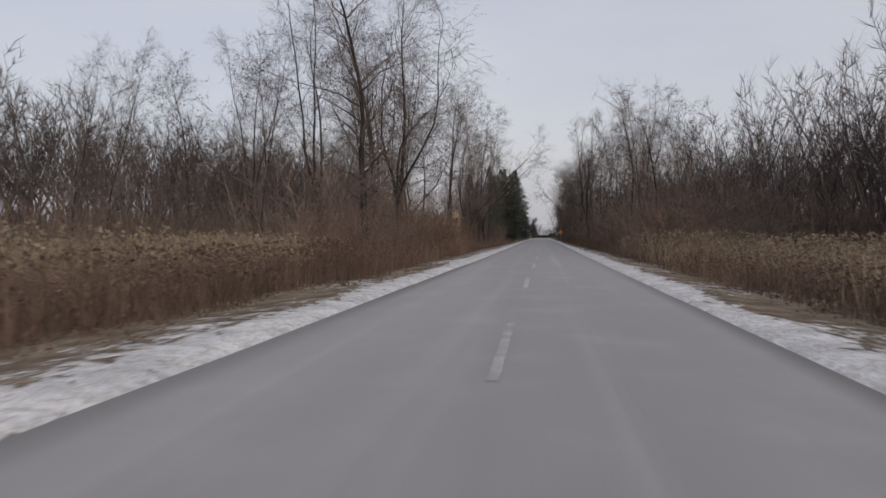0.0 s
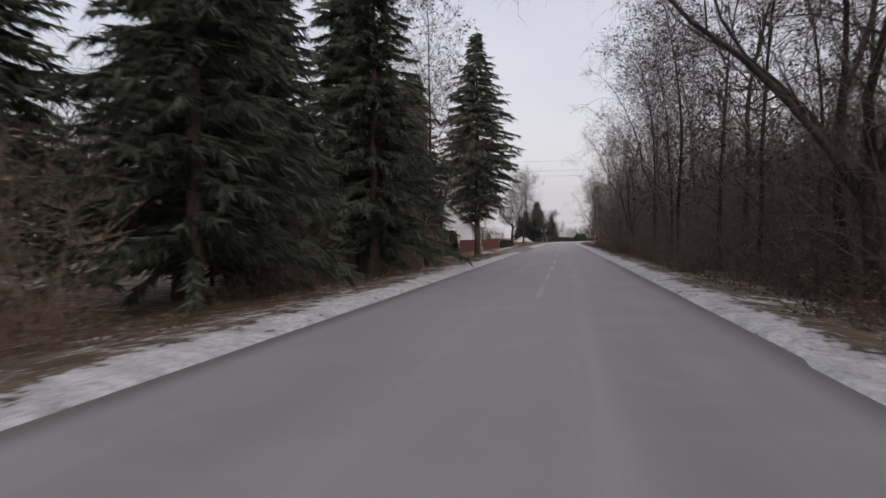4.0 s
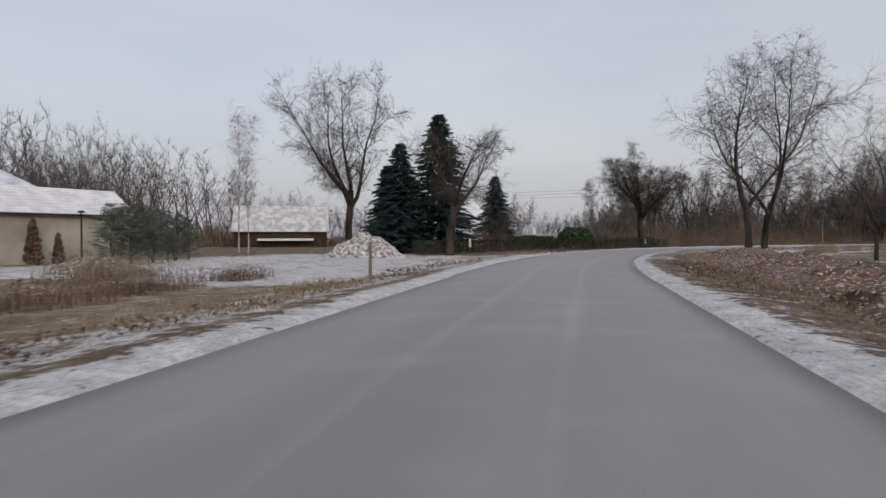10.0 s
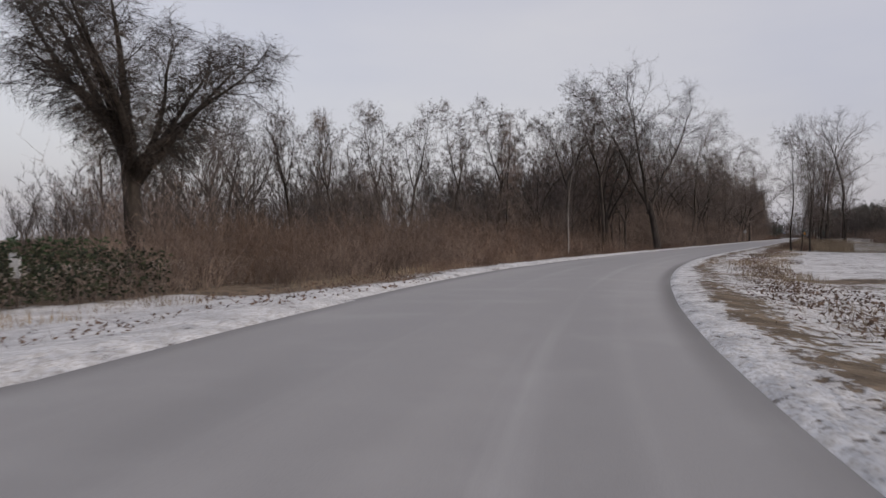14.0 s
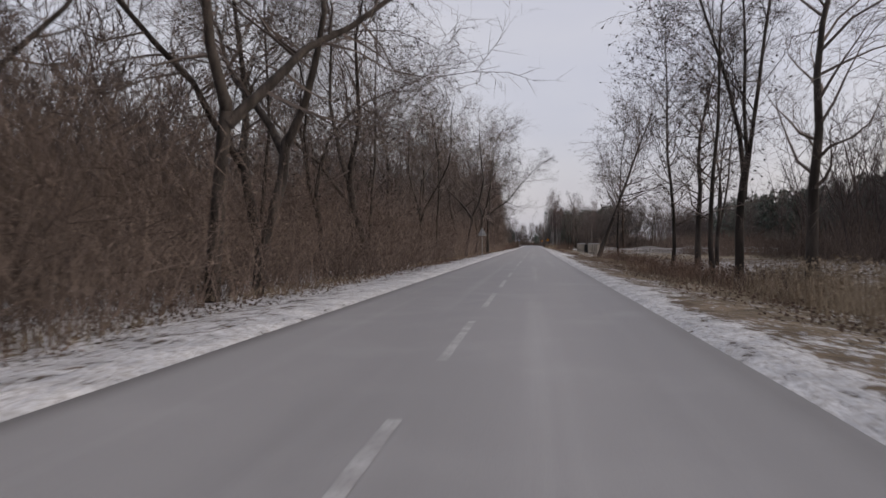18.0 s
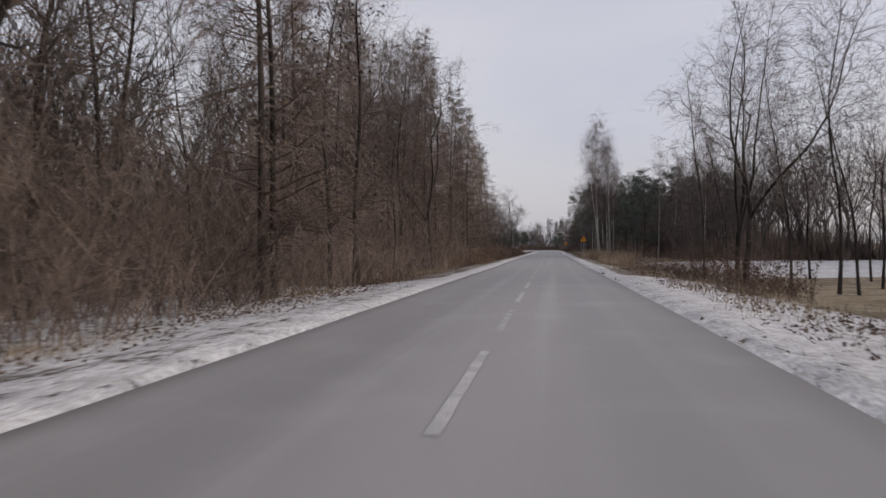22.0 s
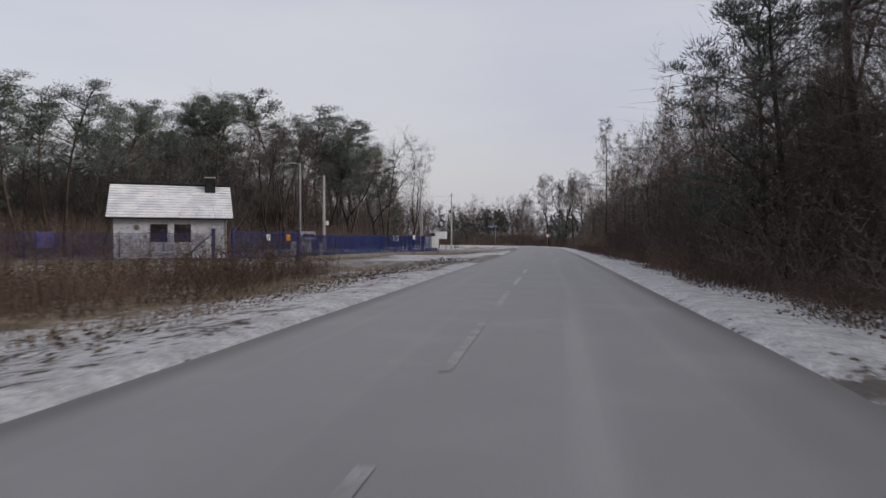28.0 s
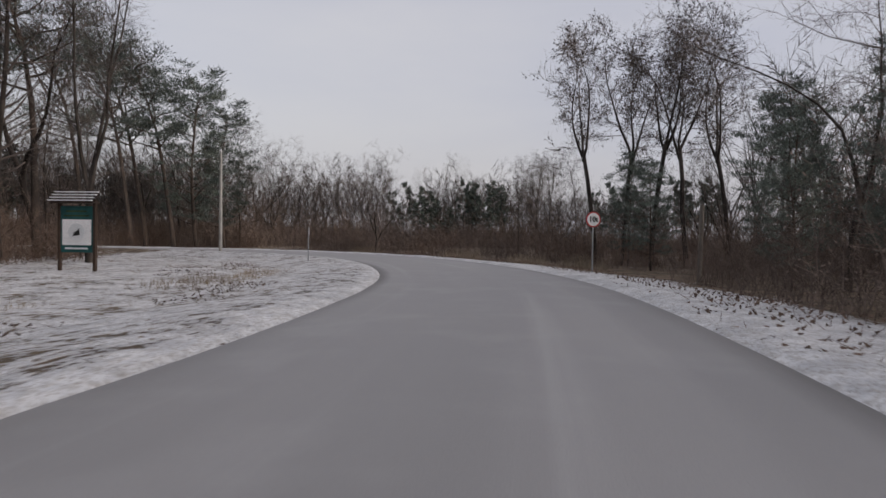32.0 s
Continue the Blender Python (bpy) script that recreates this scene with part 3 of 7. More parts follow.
def far_tree(b, rng, x, y, h):
    """A distant leafless tree: a trunk that forks into rising leaders, with a rounded fan of limbs and twigs."""
    base = Vector((x, y, -0.3))
    fork = h * rng.uniform(0.2, 0.4)
    trunk = wander(rng, base, Vector((rng.uniform(-0.1, 0.1), rng.uniform(-0.1, 0.1), 1)), fork, 2, 0.05, 0.02)
    b.tube(trunk, [0.0085 * h, 0.0075 * h, 0.0065 * h], 3)
    n = rng.choice((3, 3, 4))
    for k in range(n):
        w = 2 * math.pi * (k + rng.uniform(-0.3, 0.3)) / n
        lead = wander(rng, trunk[-1], Vector((math.cos(w), math.sin(w), rng.uniform(0.9, 2.6))), (h - fork) * rng.uniform(0.85, 1.1), 4, 0.12, 0.12)
        b.tube(lead, [0.0055 * h, 0.0042 * h, 0.0028 * h, 0.0016 * h, 0.0006 * h], 3)
        for j in range(9):
            f = 0.12 + 0.86 * (j + rng.random()) / 9
            p, d = along(lead, f)
            limb = p + (turned(rng, d, 46) + Vector((0, 0, 0.2))).normalized() * h * rng.uniform(0.09, 0.19) * (1.15 - 0.55 * f)
            b.twig(p, limb, 0.0022 * h)
            for _ in range(8):
                q = p.lerp(limb, rng.uniform(0.15, 1.0))
                b.twig(q, q + (turned(rng, (limb - p).normalized(), 40) + Vector((0, 0, 0.3))).normalized() * h * rng.uniform(0.04, 0.10), 0.0015 * h)


def far_wood(name, label, seed, length, depth, height, count, material, evergreen=0.0, low=95):
    """A belt of distant wood: crowned leafless trees, some pines, and a dense thicket at their foot."""
    rng = random.Random(seed)
    g = thing(name, (0, 0, 0), label, "wood", kind="stuff")
    b, dark, under = Buf(), Buf(), Buf()
    for k in range(count):
        x, y = -length / 2 + length * (k + rng.random()) / count, rng.uniform(-depth / 2, depth / 2)
        h = height * rng.uniform(0.6, 1.05)
        if rng.random() >= evergreen:
            far_tree(b, rng, x, y, h)
            continue
        t = wander(rng, Vector((x, y, -0.3)), Vector((rng.uniform(-0.06, 0.06), rng.uniform(-0.06, 0.06), 1)), h, 4, 0.05, 0.02)
        b.tube(t, [0.011 * h, 0.009 * h, 0.007 * h, 0.004 * h, 0.001 * h], 3)
        for j in range(20):
            f = 0.40 + 0.59 * (j + rng.random()) / 20
            p, d = along(t, f)
            limb = p + turned(rng, d, 72) * h * rng.uniform(0.08, 0.20) * (1.5 - f)
            for _ in range(7):
                c = p.lerp(limb, rng.uniform(0.2, 1.0)) + Vector((rng.uniform(-0.3, 0.3), rng.uniform(-0.3, 0.3), rng.uniform(-0.3, 0.2)))
                for _ in range(3):
                    dark.twig(c, c + turned(rng, (limb - p).normalized(), 70) * h * 0.055, h * 0.013)
    for _ in range(low):
        c = Vector((rng.uniform(-length / 2, length / 2), rng.uniform(-depth / 2, depth / 2), -0.3))
        tall = height * rng.choice((0.14, 0.2, 0.26, 0.32, 0.4))
        for _ in range(26):
            p = c + Vector((rng.uniform(-0.9, 0.9), rng.uniform(-0.9, 0.9), 0))
            under.twig(p, p + Vector((rng.uniform(-0.5, 0.5), rng.uniform(-0.5, 0.5), 1)) * tall * rng.uniform(0.5, 1.05), 0.075)
    b.ob("trunks_and_twigs", material, g)
    under.ob("undergrowth", BRUSH, g)
    if dark.v:
        dark.ob("needles", PINE_NEEDLE, g)
    return g


def litter(name, label, seed, length, depth, count, material):
    """Fallen leaves and broken stalks lying about."""
    rng = random.Random(seed)
    b = Buf()
    for _ in range(count):
        p = Vector((rng.uniform(-length / 2, length / 2), rng.uniform(-0.5, 0.5) * depth, rng.uniform(0.0, 0.04)))
        if rng.random() < 0.75:
            b.tuft(p, rng.uniform(0.03, 0.07), rng)
        else:
            b.spike(p, p + Vector((rng.uniform(-0.3, 0.3), rng.uniform(-0.3, 0.3), rng.uniform(0.03, 0.25))), 0.006)
    return tagged(b.ob(name, material), label, "leaf litter", kind="stuff")


# ---- the road's line and the lie of the land ----
def road_line(step=1.0):
    s, x, y, h = -60.0, ROAD_X, -60.0, 0.0
    rows = [(s, x, y, h)]
    for length, bend in ROAD:
        n = max(1, round(length / step))
        d = length / n
        for _ in range(n):
            m = h + bend * d / 2
            s, x, y, h = s + d, x - math.sin(m) * d, y + math.cos(m) * d, h + bend * d
            rows.append((s, x, y, h))
    return np.array(rows)


# along the road: its left edge, its right edge and the centre dashes, metres from the middle line
EDGES = np.array([(-60, -3.1, 3.0, -0.20), (10, -3.1, 3.0, -0.20), (47, -3.0, 3.05, 0.14), (68, -2.98, 3.08, -0.10), (142, -2.98, 3.3, 0.28), (213, -2.95, 3.3, 0.24), (268, -2.95, 3.25, 0.22), (298, -3.15, 3.2, 0.15),
                  (328, -3.92, 2.95, 0.0), (350, -4.1, 2.85, 0.0), (364, -3.65, 2.78, 0.0), (384, -3.8, 2.83, 0.0), (400, -3.25, 2.9, 0.0), (430, -3.05, 3.0, -0.1), (460, -3.05, 3.1, -0.08), (520, -3.05, 3.08, 0.12),
                  (578, -2.75, 3.5, 0.35), (634, -2.92, 3.42, 0.23), (722, -3.03, 3.17, -0.38), (779, -3.1, 3.35, -0.18), (816, -3.1, 3.32, -0.15), (848, -2.6, 3.58, 0.0), (1000, -2.9, 3.2, 0.0)])
LINE = road_line()
S_END = LINE[-1, 0]


def at(s, u):
    """East, north and heading (degrees) of the spot s metres along the road and u metres right of its middle."""
    x, y, h = (np.interp(s, LINE[:, 0], LINE[:, k]) for k in (1, 2, 3))
    return x + u * math.cos(h), y + u * math.sin(h), math.degrees(h)


def past(s, u):
    """Metres by which the spot lies outside the asphalt; below zero on it."""
    return float(np.interp(s, EDGES[:, 0], EDGES[:, 1])) - u if u < 0 else u - float(np.interp(s, EDGES[:, 0], EDGES[:, 2]))


# side roads, yards and drives: from s to s, from u to u, packed ice and dirt
YARDS = ((779, 798, -12.5, -2.9), (176, 200, -5.4, -2.9), (817, 838, -6.0, -2.6), (817, 834.5, -8.5, -2.9), (817, 830, -15, -2.9), (817, 827, -40, -2.9), (741, 750, 2.9, 12))
SNOWY = ((827, 841, -30, -4.5, 0.62), (174, 214, -9, -5.2, 0.57), (302, 324, -17, -3, 0.53), (780, 806, -12, -3, 0.90), (318, 374, -13, -1, 0.60), (384, 434, 3.2, 45, 0.57), (605, 642, 8, 45, 0.60), (690, 745, 3.2, 22, 0.56), (215, 240, -14, -1, 0.56),
         (300, 335, -32, -6, 0.565), (770, 815, -10, -3, 0.54), (836, 905, -24, -1, 0.55), (240, 262, 6, 40, 0.62), (712, 770, -9, -1, 0.54), (516, 600, 1, 9, 0.60), (80, 128, -40, -10, 0.60), (440, 600, -16, -1, 0.55), (322, 384, 3, 16, 0.535), (384, 434, 3, 12, 0.56), (380, 436, -9, -3, 0.56), (748, 834, 1, 9, 0.60), (838, 905, 1, 8.5, 0.60), (236, 262, -30, -5, 0.535), (250, 302, -8, -3, 0.53))
GRASSY = ((-60, 50, -40, -4, 0.7), (-60, 45, 4, 40, 0.7), (248, 312, -60, -4, 0.9), (330, 372, 4, 40, 0.9), (440, 480, 4, 40, 0.8), (516, 600, 4, 40, 0.95),
          (590, 660, 4, 45, 0.7), (640, 790, -60, -4, 0.55), (836, 900, -24, -4, 0.75), (318, 372, -12, -6, 0.8))


def inside(rect, s, u, soft=1.5):
    s0, s1, u0, u1 = rect[:4]
    return max(0.0, min(1.0, min(s - s0, s1 - s, u - u0, u1 - u) / soft + 0.5))


def land_z(s, u):
    """Height of the ground: the road lies on a low bank."""
    a = past(s, u) + 2.85
    bump = noise.noise(Vector((s * 0.45, u * 0.45, 1.7))) * 0.5 + noise.noise(Vector((s * 1.6, u * 1.6, 4.2))) * 0.25
    if a < 2.85:
        z = -0.075 - 0.03 * min(1.0, max(0.0, 2.85 - a))
    elif a < 3.5:
        z = (a - 2.85) / 0.65 * 0.045 + 0.0
    else:
        z = 0.045 - 0.40 * min(1.0, (a - 3.5) / 4.2) ** 1.1
    wild = 0.0 if a < 2.7 else min(1.0, (a - 2.7) / 1.2)
    yard = max(inside(y, s, u) for y in YARDS)
    z += bump * 0.12 * wild * (1 - 0.8 * yard)
    if yard and a > 2.7:
        z = z * (1 - yard) + yard * (-0.02 - 0.03 * min(1.0, (a - 2.7) / 5) + bump * 0.02)
    return z


def ground_cover(s, u):
    a = past(s, u) + 2.85
    snow = 0.43 + 0.10 * noise.noise(Vector((s * 0.03, u * 0.03, 9.0)))
    edge = 0.30 * noise.noise(Vector((s * 0.21, u * 0.2 + 7, 3.0)))
    if a < 7.0:
        ridge = 0.595 - 0.42 * max(0.0, a - 3.34 - edge * 0.7)
        snow = max(snow, ridge, 0.458 + edge * 0.34 - 0.03 * max(0.0, a - 4.3))
    grass = 0.25
    ds, du = 4.0 * noise.noise(Vector((s * 0.13, u * 0.13, 21.0))), 2.6 * noise.noise(Vector((s * 0.2, u * 0.2, 33.0))) * min(1.0, max(0.0, a - 4.0) / 3)
    for r in SNOWY:
        snow = max(snow, inside(r, s + ds, u + du, 3.0) * r[4])
    for r in GRASSY:
        grass = max(grass, inside(r, s, u, 4.0) * r[4])
    yard = max(inside(y, s, u) for y in YARDS)
    return snow * (1 - 0.35 * yard) - 0.04 * yard, grass, yard


def build_ground():
    us = [-46, -40, -34, -29, -25, -21, -18, -15.5, -13.5, -11.8, -10.3, -9, -8, -7.1, -6.3, -5.6, -5, -4.6, -4.25, -3.95, -3.7, -3.45, -3.25, -3.05, -2.9, -2.75, -2.6, -2.3, 0]
    us += [-u for u in us[-2::-1]]
    ss = np.arange(-58.0, S_END - 60, 0.8)
    verts, cover, lanes = [], [], []
    for s in ss:
        x, y, h = at(s, 0)
        c, n = math.cos(radians(h)), math.sin(radians(h))
        for u in us:
            z = land_z(s, u)
            if abs(u) > 39:
                z = -0.75
            verts.append((x + u * c, y + u * n, z))
            cover.append((*ground_cover(s, u), 1.0))
            lanes.append((u, s, 0.0))
    w = len(us)
    faces = [(i * w + j, i * w + j + 1, (i + 1) * w + j + 1, (i + 1) * w + j) for i in range(len(ss) - 1) for j in range(w - 1)]
    n = len(verts)
    # the rest of the country, flat to the horizon
    rings = [(0, 40), (60, 40), (250, 40), (700, 40), (2000, 40), (4500, 40)]
    for k, (r, m) in enumerate(rings):
        for j in range(m):
            w2 = 2 * math.pi * j / m
            verts.append((150 + r * math.cos(w2), 350 + r * math.sin(w2), -0.5))
            cover.append((0.42, 0.35, 0.0, 1.0))
            lanes.append((*verts[-1][:2], 0.0))
            if k:
                a, b = n + (k - 1) * m + j, n + (k - 1) * m + (j + 1) % m
                faces.append((a, b, b + m, a + m))
    me = bpy.data.meshes.new("ground")
    me.from_pydata(verts, [], faces)
    me.attributes.new("cover", "FLOAT_COLOR", "POINT").data.foreach_set("color", np.array(cover, dtype=np.float32).ravel())
    me.attributes.new("lane", "FLOAT_VECTOR", "POINT").data.foreach_set("vector", np.array(lanes, dtype=np.float32).ravel())
    me.materials.append(SOIL)
    me.polygons.foreach_set("use_smooth", [True] * len(me.polygons))
    tagged(new("ground", me), "winter ground with old snow, dry grass and leaves", "ground", kind="structure")


def build_road():
    us = [-1.05, -1.0, -0.97, -0.66, -0.33, 0.0, 0.33, 0.66, 0.97, 1.0, 1.05]
    ss = np.arange(-58.0, S_END - 60, 1.0)
    verts, uvs = [], []
    for s in ss:
        x, y, h = at(s, 0)
        c, n = math.cos(radians(h)), math.sin(radians(h))
        side = [float(np.interp(s, EDGES[:, 0], EDGES[:, k])) for k in (1, 2)]
        for f in us:
            rag = 0.05 * noise.noise(Vector((s * 0.9, 3.0 if f > 0 else 8.0, 0.0))) * (abs(f) > 0.96)
            u = (side[1] if f > 0 else -side[0]) * f + math.copysign(rag, f)
            verts.append((x + u * c, y + u * n, -0.14 if abs(f) > 1.02 else -0.012 * abs(u)))
            uvs.append((f * 3.1, s))
    w = len(us)
    faces = [(i * w + j, i * w + j + 1, (i + 1) * w + j + 1, (i + 1) * w + j) for i in range(len(ss) - 1) for j in range(w - 1)]
    me = bpy.data.meshes.new("road")
    me.from_pydata(verts, [], faces)
    layer = me.uv_layers.new(name="metres")
    layer.data.foreach_set("uv", np.array([uvs[v] for f in faces for v in f], dtype=np.float32).ravel())
    me.materials.append(ASPHALT)
    road = tagged(new("road", me), "narrow grey asphalt road whitened by salt", "road", kind="structure")
    bm = bmesh.new()
    rng = random.Random(5)
    left = [(-0.06 + rng.uniform(-0.006, 0.006), k * 0.5) for k in range(9)]
    right = [(0.06 + rng.uniform(-0.006, 0.006), k * 0.5) for k in range(9)]
    vs = [[bm.verts.new((x, y, 0.004)) for x, y in side] for side in (left, right)]
    for k in range(8):
        bm.faces.new((vs[0][k], vs[1][k], vs[1][k + 1], vs[0][k + 1]))
    dash = part("dash", bm, MARKING, road, "worn white centre line dash")
    first = True
    for step, length, marks in DASHES:
        for m0, m1 in zip(marks, marks[1:]):
            n = max(1, round((m1 - m0) / step))
            for k in range(n):
                s = m0 + (m1 - m0) * k / n
                x, y, h = at(s, float(np.interp(s, EDGES[:, 0], EDGES[:, 3])))
                ob = dash if first else dash.copy()
                if not first:
                    scene.collection.objects.link(ob)
                ob.matrix_basis = pose(x, y, 0.0, 0, 0, h) @ Matrix.Diagonal((1, length / 4.0, 1, 1))
                first = False
    return road


# spacing and length of the centre dashes, and spots where one begins
DASHES = ((10.0, 3.7, (-4.4, 5.6, 35.4, 66.0, 126.0)), (6.0, 3.9, (131, 142.9, 156.4, 169.9, 188.7, 202.3, 214.0, 238.2, 262.9, 268.6, 274.5)),
          (6.0, 3.6, (440.5, 458.4, 470.2, 487.9, 493.9, 505.4, 517.4, 533.6, 550, 565.4, 575.7, 591.8, 632.3, 638.1, 719.1, 725.0, 737.3, 749.8, 761.9, 774.2)))
build_ground()
build_road()


# ---- kinds of trees and undergrowth, each built once ----
KINDS = []


class Kind:
    """One built plant and the spots where it and its copies stand."""

    def __init__(self, ob, group, sink=0.0):
        self.ob, self.spots, self.sink = ob, [], sink
        tagged(ob, group=group)
        KINDS.append(self)

    def put(self, s, u, size=1.0, turn=None, tall=1.0, z=None):
        x, y, h = at(s, u)
        turn = random.uniform(0, 360) if turn is None else h + turn
        zz = land_z(s, u) if z is None else z
        self.spots.append(Matrix.Translation((x, y, zz - self.sink)) @ pose(0, 0, 0, 0, 0, turn) @ Matrix.Diagonal((size, size, size * tall, 1)))

    def put_xy(self, x, y, z=-0.45, size=1.0, turn=0.0, tall=1.0):
        self.spots.append(Matrix.Translation((x, y, z - self.sink)) @ pose(0, 0, 0, 0, 0, turn) @ Matrix.Diagonal((size, size, size * tall, 1)))

    def plant(self):
        for m in self.spots[1:]:
            copy_thing(self.ob, m)
        if self.spots:
            self.ob.matrix_basis = self.spots[0]
        else:
            for o in (*self.ob.children_recursive, self.ob):
                bpy.data.objects.remove(o)


def strew(kinds, s0, s1, u0, u1, count, lo=0.8, hi=1.2, turn=None):
    """Stand count plants at random, evenly spread along the stretch."""
    for k in range(count):
        s = s0 + (s1 - s0) * (k + random.random()) / count
        random.choice(kinds).put(s, random.uniform(u0, u1), random.uniform(lo, hi), turn)


def belts(kinds, s0, s1, u, lo=0.9, hi=1.15, step=24.0):
    s = s0 + step / 2
    while s < s1:
        random.choice(kinds).put(s, u + random.uniform(-3, 3), random.uniform(lo, hi), 90 + random.uniform(-10, 10))
        s += step * random.uniform(0.85, 1.1)


WOODS = "trees of the roadside woods"
OAK = Kind(bare_tree("bare_tree", "leafless spreading oak with grey-brown bark", 11, 17, 0.21, 0.2, 1, 30, 55, 0.36, 0.07, 6, 8, bend=0.22), WOODS)
OAK2 = Kind(bare_tree("bare_tree", "leafless old tree with crooked forked limbs", 12, 16, 0.17, 0.2, 3, 36, 50, 0.36, 0.06, 6, 8, bend=0.24), WOODS)
BIG_OAK = Kind(bare_tree("bare_tree", "tall broad leafless oak with far-reaching limbs", 53, 19, 0.21, 0.2, 2, 46, 58, 0.38, 0.05, 7, 9, 0.06, 1.2, 0.009, bend=0.24), WOODS)
POPLAR = Kind(bare_tree("bare_tree", "tall leafless tree with upswept branches", 13, 19, 0.18, 0.14, 3, 45, 40, 0.28, 0.12, 6, 8, wood=GREY_TWIG, shape="tall", bend=0.15), WOODS)
ALDER = Kind(bare_tree("bare_tree", "slim leafless alder with dark catkins", 14, 15, 0.12, 0.18, 1, 34, 50, 0.27, 0.09, 6, 7, leaves=0.4, leaf=BARK, shape="round", bend=0.2), WOODS)
SLIM = Kind(bare_tree("bare_tree", "slender leafless young tree", 15, 13, 0.075, 0.2, 1, 22, 40, 0.24, 0.14, 5, 7, shape="tall", bend=0.2), WOODS)
SLIM2 = Kind(bare_tree("bare_tree", "slender leafless tree with a bent trunk", 16, 12, 0.08, 0.25, 1, 22, 46, 0.28, 0.1, 5, 7, lean=0.12, bend=0.3), WOODS)
ROUND = Kind(bare_tree("bare_tree", "broad leafless tree with a dense round crown", 27, 14, 0.18, 0.14, 4, 36, 48, 0.38, 0.1, 6, 8, bend=0.22), WOODS)
CROWNED = Kind(bare_tree("bare_tree", "slender leafless tree with a small dark round crown", 57, 16.8, 0.17, 0.42, 3, 40, 50, 0.24, 0.10, 7, 8, 0.02, 0.8, 0.011, leaves=0.4, leaf=BARK, shape="round", bend=0.16, rise=(2.0, 4.0)), WOODS)
BIRCHES = Kind(bare_tree("birch", "white-barked leafless birch with fine hanging twigs", 17, 18, 0.11, 0.3, 1, 26, 34, 0.18, 0.10, 6, 8, 0.13, 1.3, 0.0065, bark=BIRCH, wood=RED_TWIG, shape="tall", bend=0.14), "birches")
BIRCH2 = Kind(bare_tree("birch", "slim leaning birch with a white trunk", 18, 16, 0.09, 0.25, 1, 24, 38, 0.22, 0.1, 5, 8, 0.14, 1.2, 0.007, lean=0.1, bark=BIRCH, wood=GREY_TWIG, shape="tall", bend=0.2), "birches")
LARCH = Kind(bare_tree("larch", "tall bare larch with level brown branches", 19, 20, 0.15, 0.08, 1, 84, 84, 0.18, -0.02, 6, 6, 0.10, 0.8, 0.012, bark=BARK, wood=BRUSH, shape="cone", bend=0.09, lets=1), "larches")
SPRUCE = Kind(spruce("spruce", "dark green spruce with hanging branches", 20, 15, 6.6, low=0.08, whorls=44, arms=10, sprays=18, wide=0.045), "spruces")
HIGH_SPRUCE = Kind(spruce("spruce", "tall dark spruce with a bare lower trunk", 24, 19, 13.0, low=0.17, whorls=52, arms=11, sprays=26, wide=0.055, skirt=0.25), "spruces")
BLUE_SPRUCE = Kind(spruce("spruce", "dense bluish garden spruce, green to the ground", 21, 13, 6.0, BLUE_NEEDLE, 0.03, 52, 12, 13, 0.062, full=0.70), "garden spruces")
PINE = Kind(pine("pine", "tall pine with a bare trunk and dark crown", 22, 18, 0.50, 20, 0.19, 75), "pines")
PINE2 = Kind(pine("pine", "bushy pine with branches far down its trunk", 23, 13, 0.14, 34, 0.24, 62), "pines")
LIME = Kind(bare_tree("bare_tree", "leafless roadside lime with an upright oval crown", 41, 15.0, 0.22, 0.16, 3, 84, 56, 0.46, 0.06, 9, 9, thick=0.009, wood=DARK_TWIG, bend=0.11, rise=(2.0, 3.4)), "")
LONE_OAK = Kind(bare_tree("bare_tree", "tall leafless oak with russet leaves low on its trunk", 42, 15.5, 0.34, 0.28, 5, 60, 46, 0.34, 0.09, 8, 10, bend=0.16, thick=0.010, wood=DARK_TWIG, leaves=0.05, rise=(0.6, 1.7)), "")
GIANT = Kind(bare_tree("bare_tree", "huge old leafless lime with drooping outer branches", 144, 18.6, 0.52, 0.33, 10, 250, 55, 0.19, 0.03, 7, 10, 0.13, 1.0, 0.014, wood=DARK_TWIG, bend=0.13, lets=2, rise=(0.4, 1.6)), "")
LEANER = Kind(bare_tree("bare_tree", "leafless oak leaning over the snowy verge", 161, 13, 0.2, 0.3, 1, 40, 52, 0.36, 0.06, 7, 8, lean=0.32, bend=0.12), "")
BEND_OAK = Kind(bare_tree("bare_tree", "broad leafless oak with a few russet leaves", 153, 18, 0.33, 0.2, 3, 60, 52, 0.36, 0.06, 8, 9, 0.05, 1.1, 0.010, wood=DARK_TWIG, bend=0.18, leaves=0.05), "")
WILLOW = Kind(bare_tree("bare_tree", "leaning old willow with a thick fissured trunk", 44, 12.0, 0.42, 0.36, 4, 48, 52, 0.34, 0.03, 8, 9, thick=0.010, wood=DARK_TWIG, lean=-0.04, bend=0.13, rise=(0.9, 1.9)), "")
BELT = Kind(far_wood("far_wood", "belt of distant leafless brown wood", 45, 26, 9, 14, 32, GREY_TWIG), "far woods")
BELT2 = Kind(far_wood("far_wood", "belt of distant wood with dark pines in it", 46, 26, 9, 14, 36, TWIG, 0.6), "far woods")
BELT3 = Kind(far_wood("far_wood", "belt of distant birch wood", 47, 26, 9, 15, 34, FAR_TWIG), "far woods")

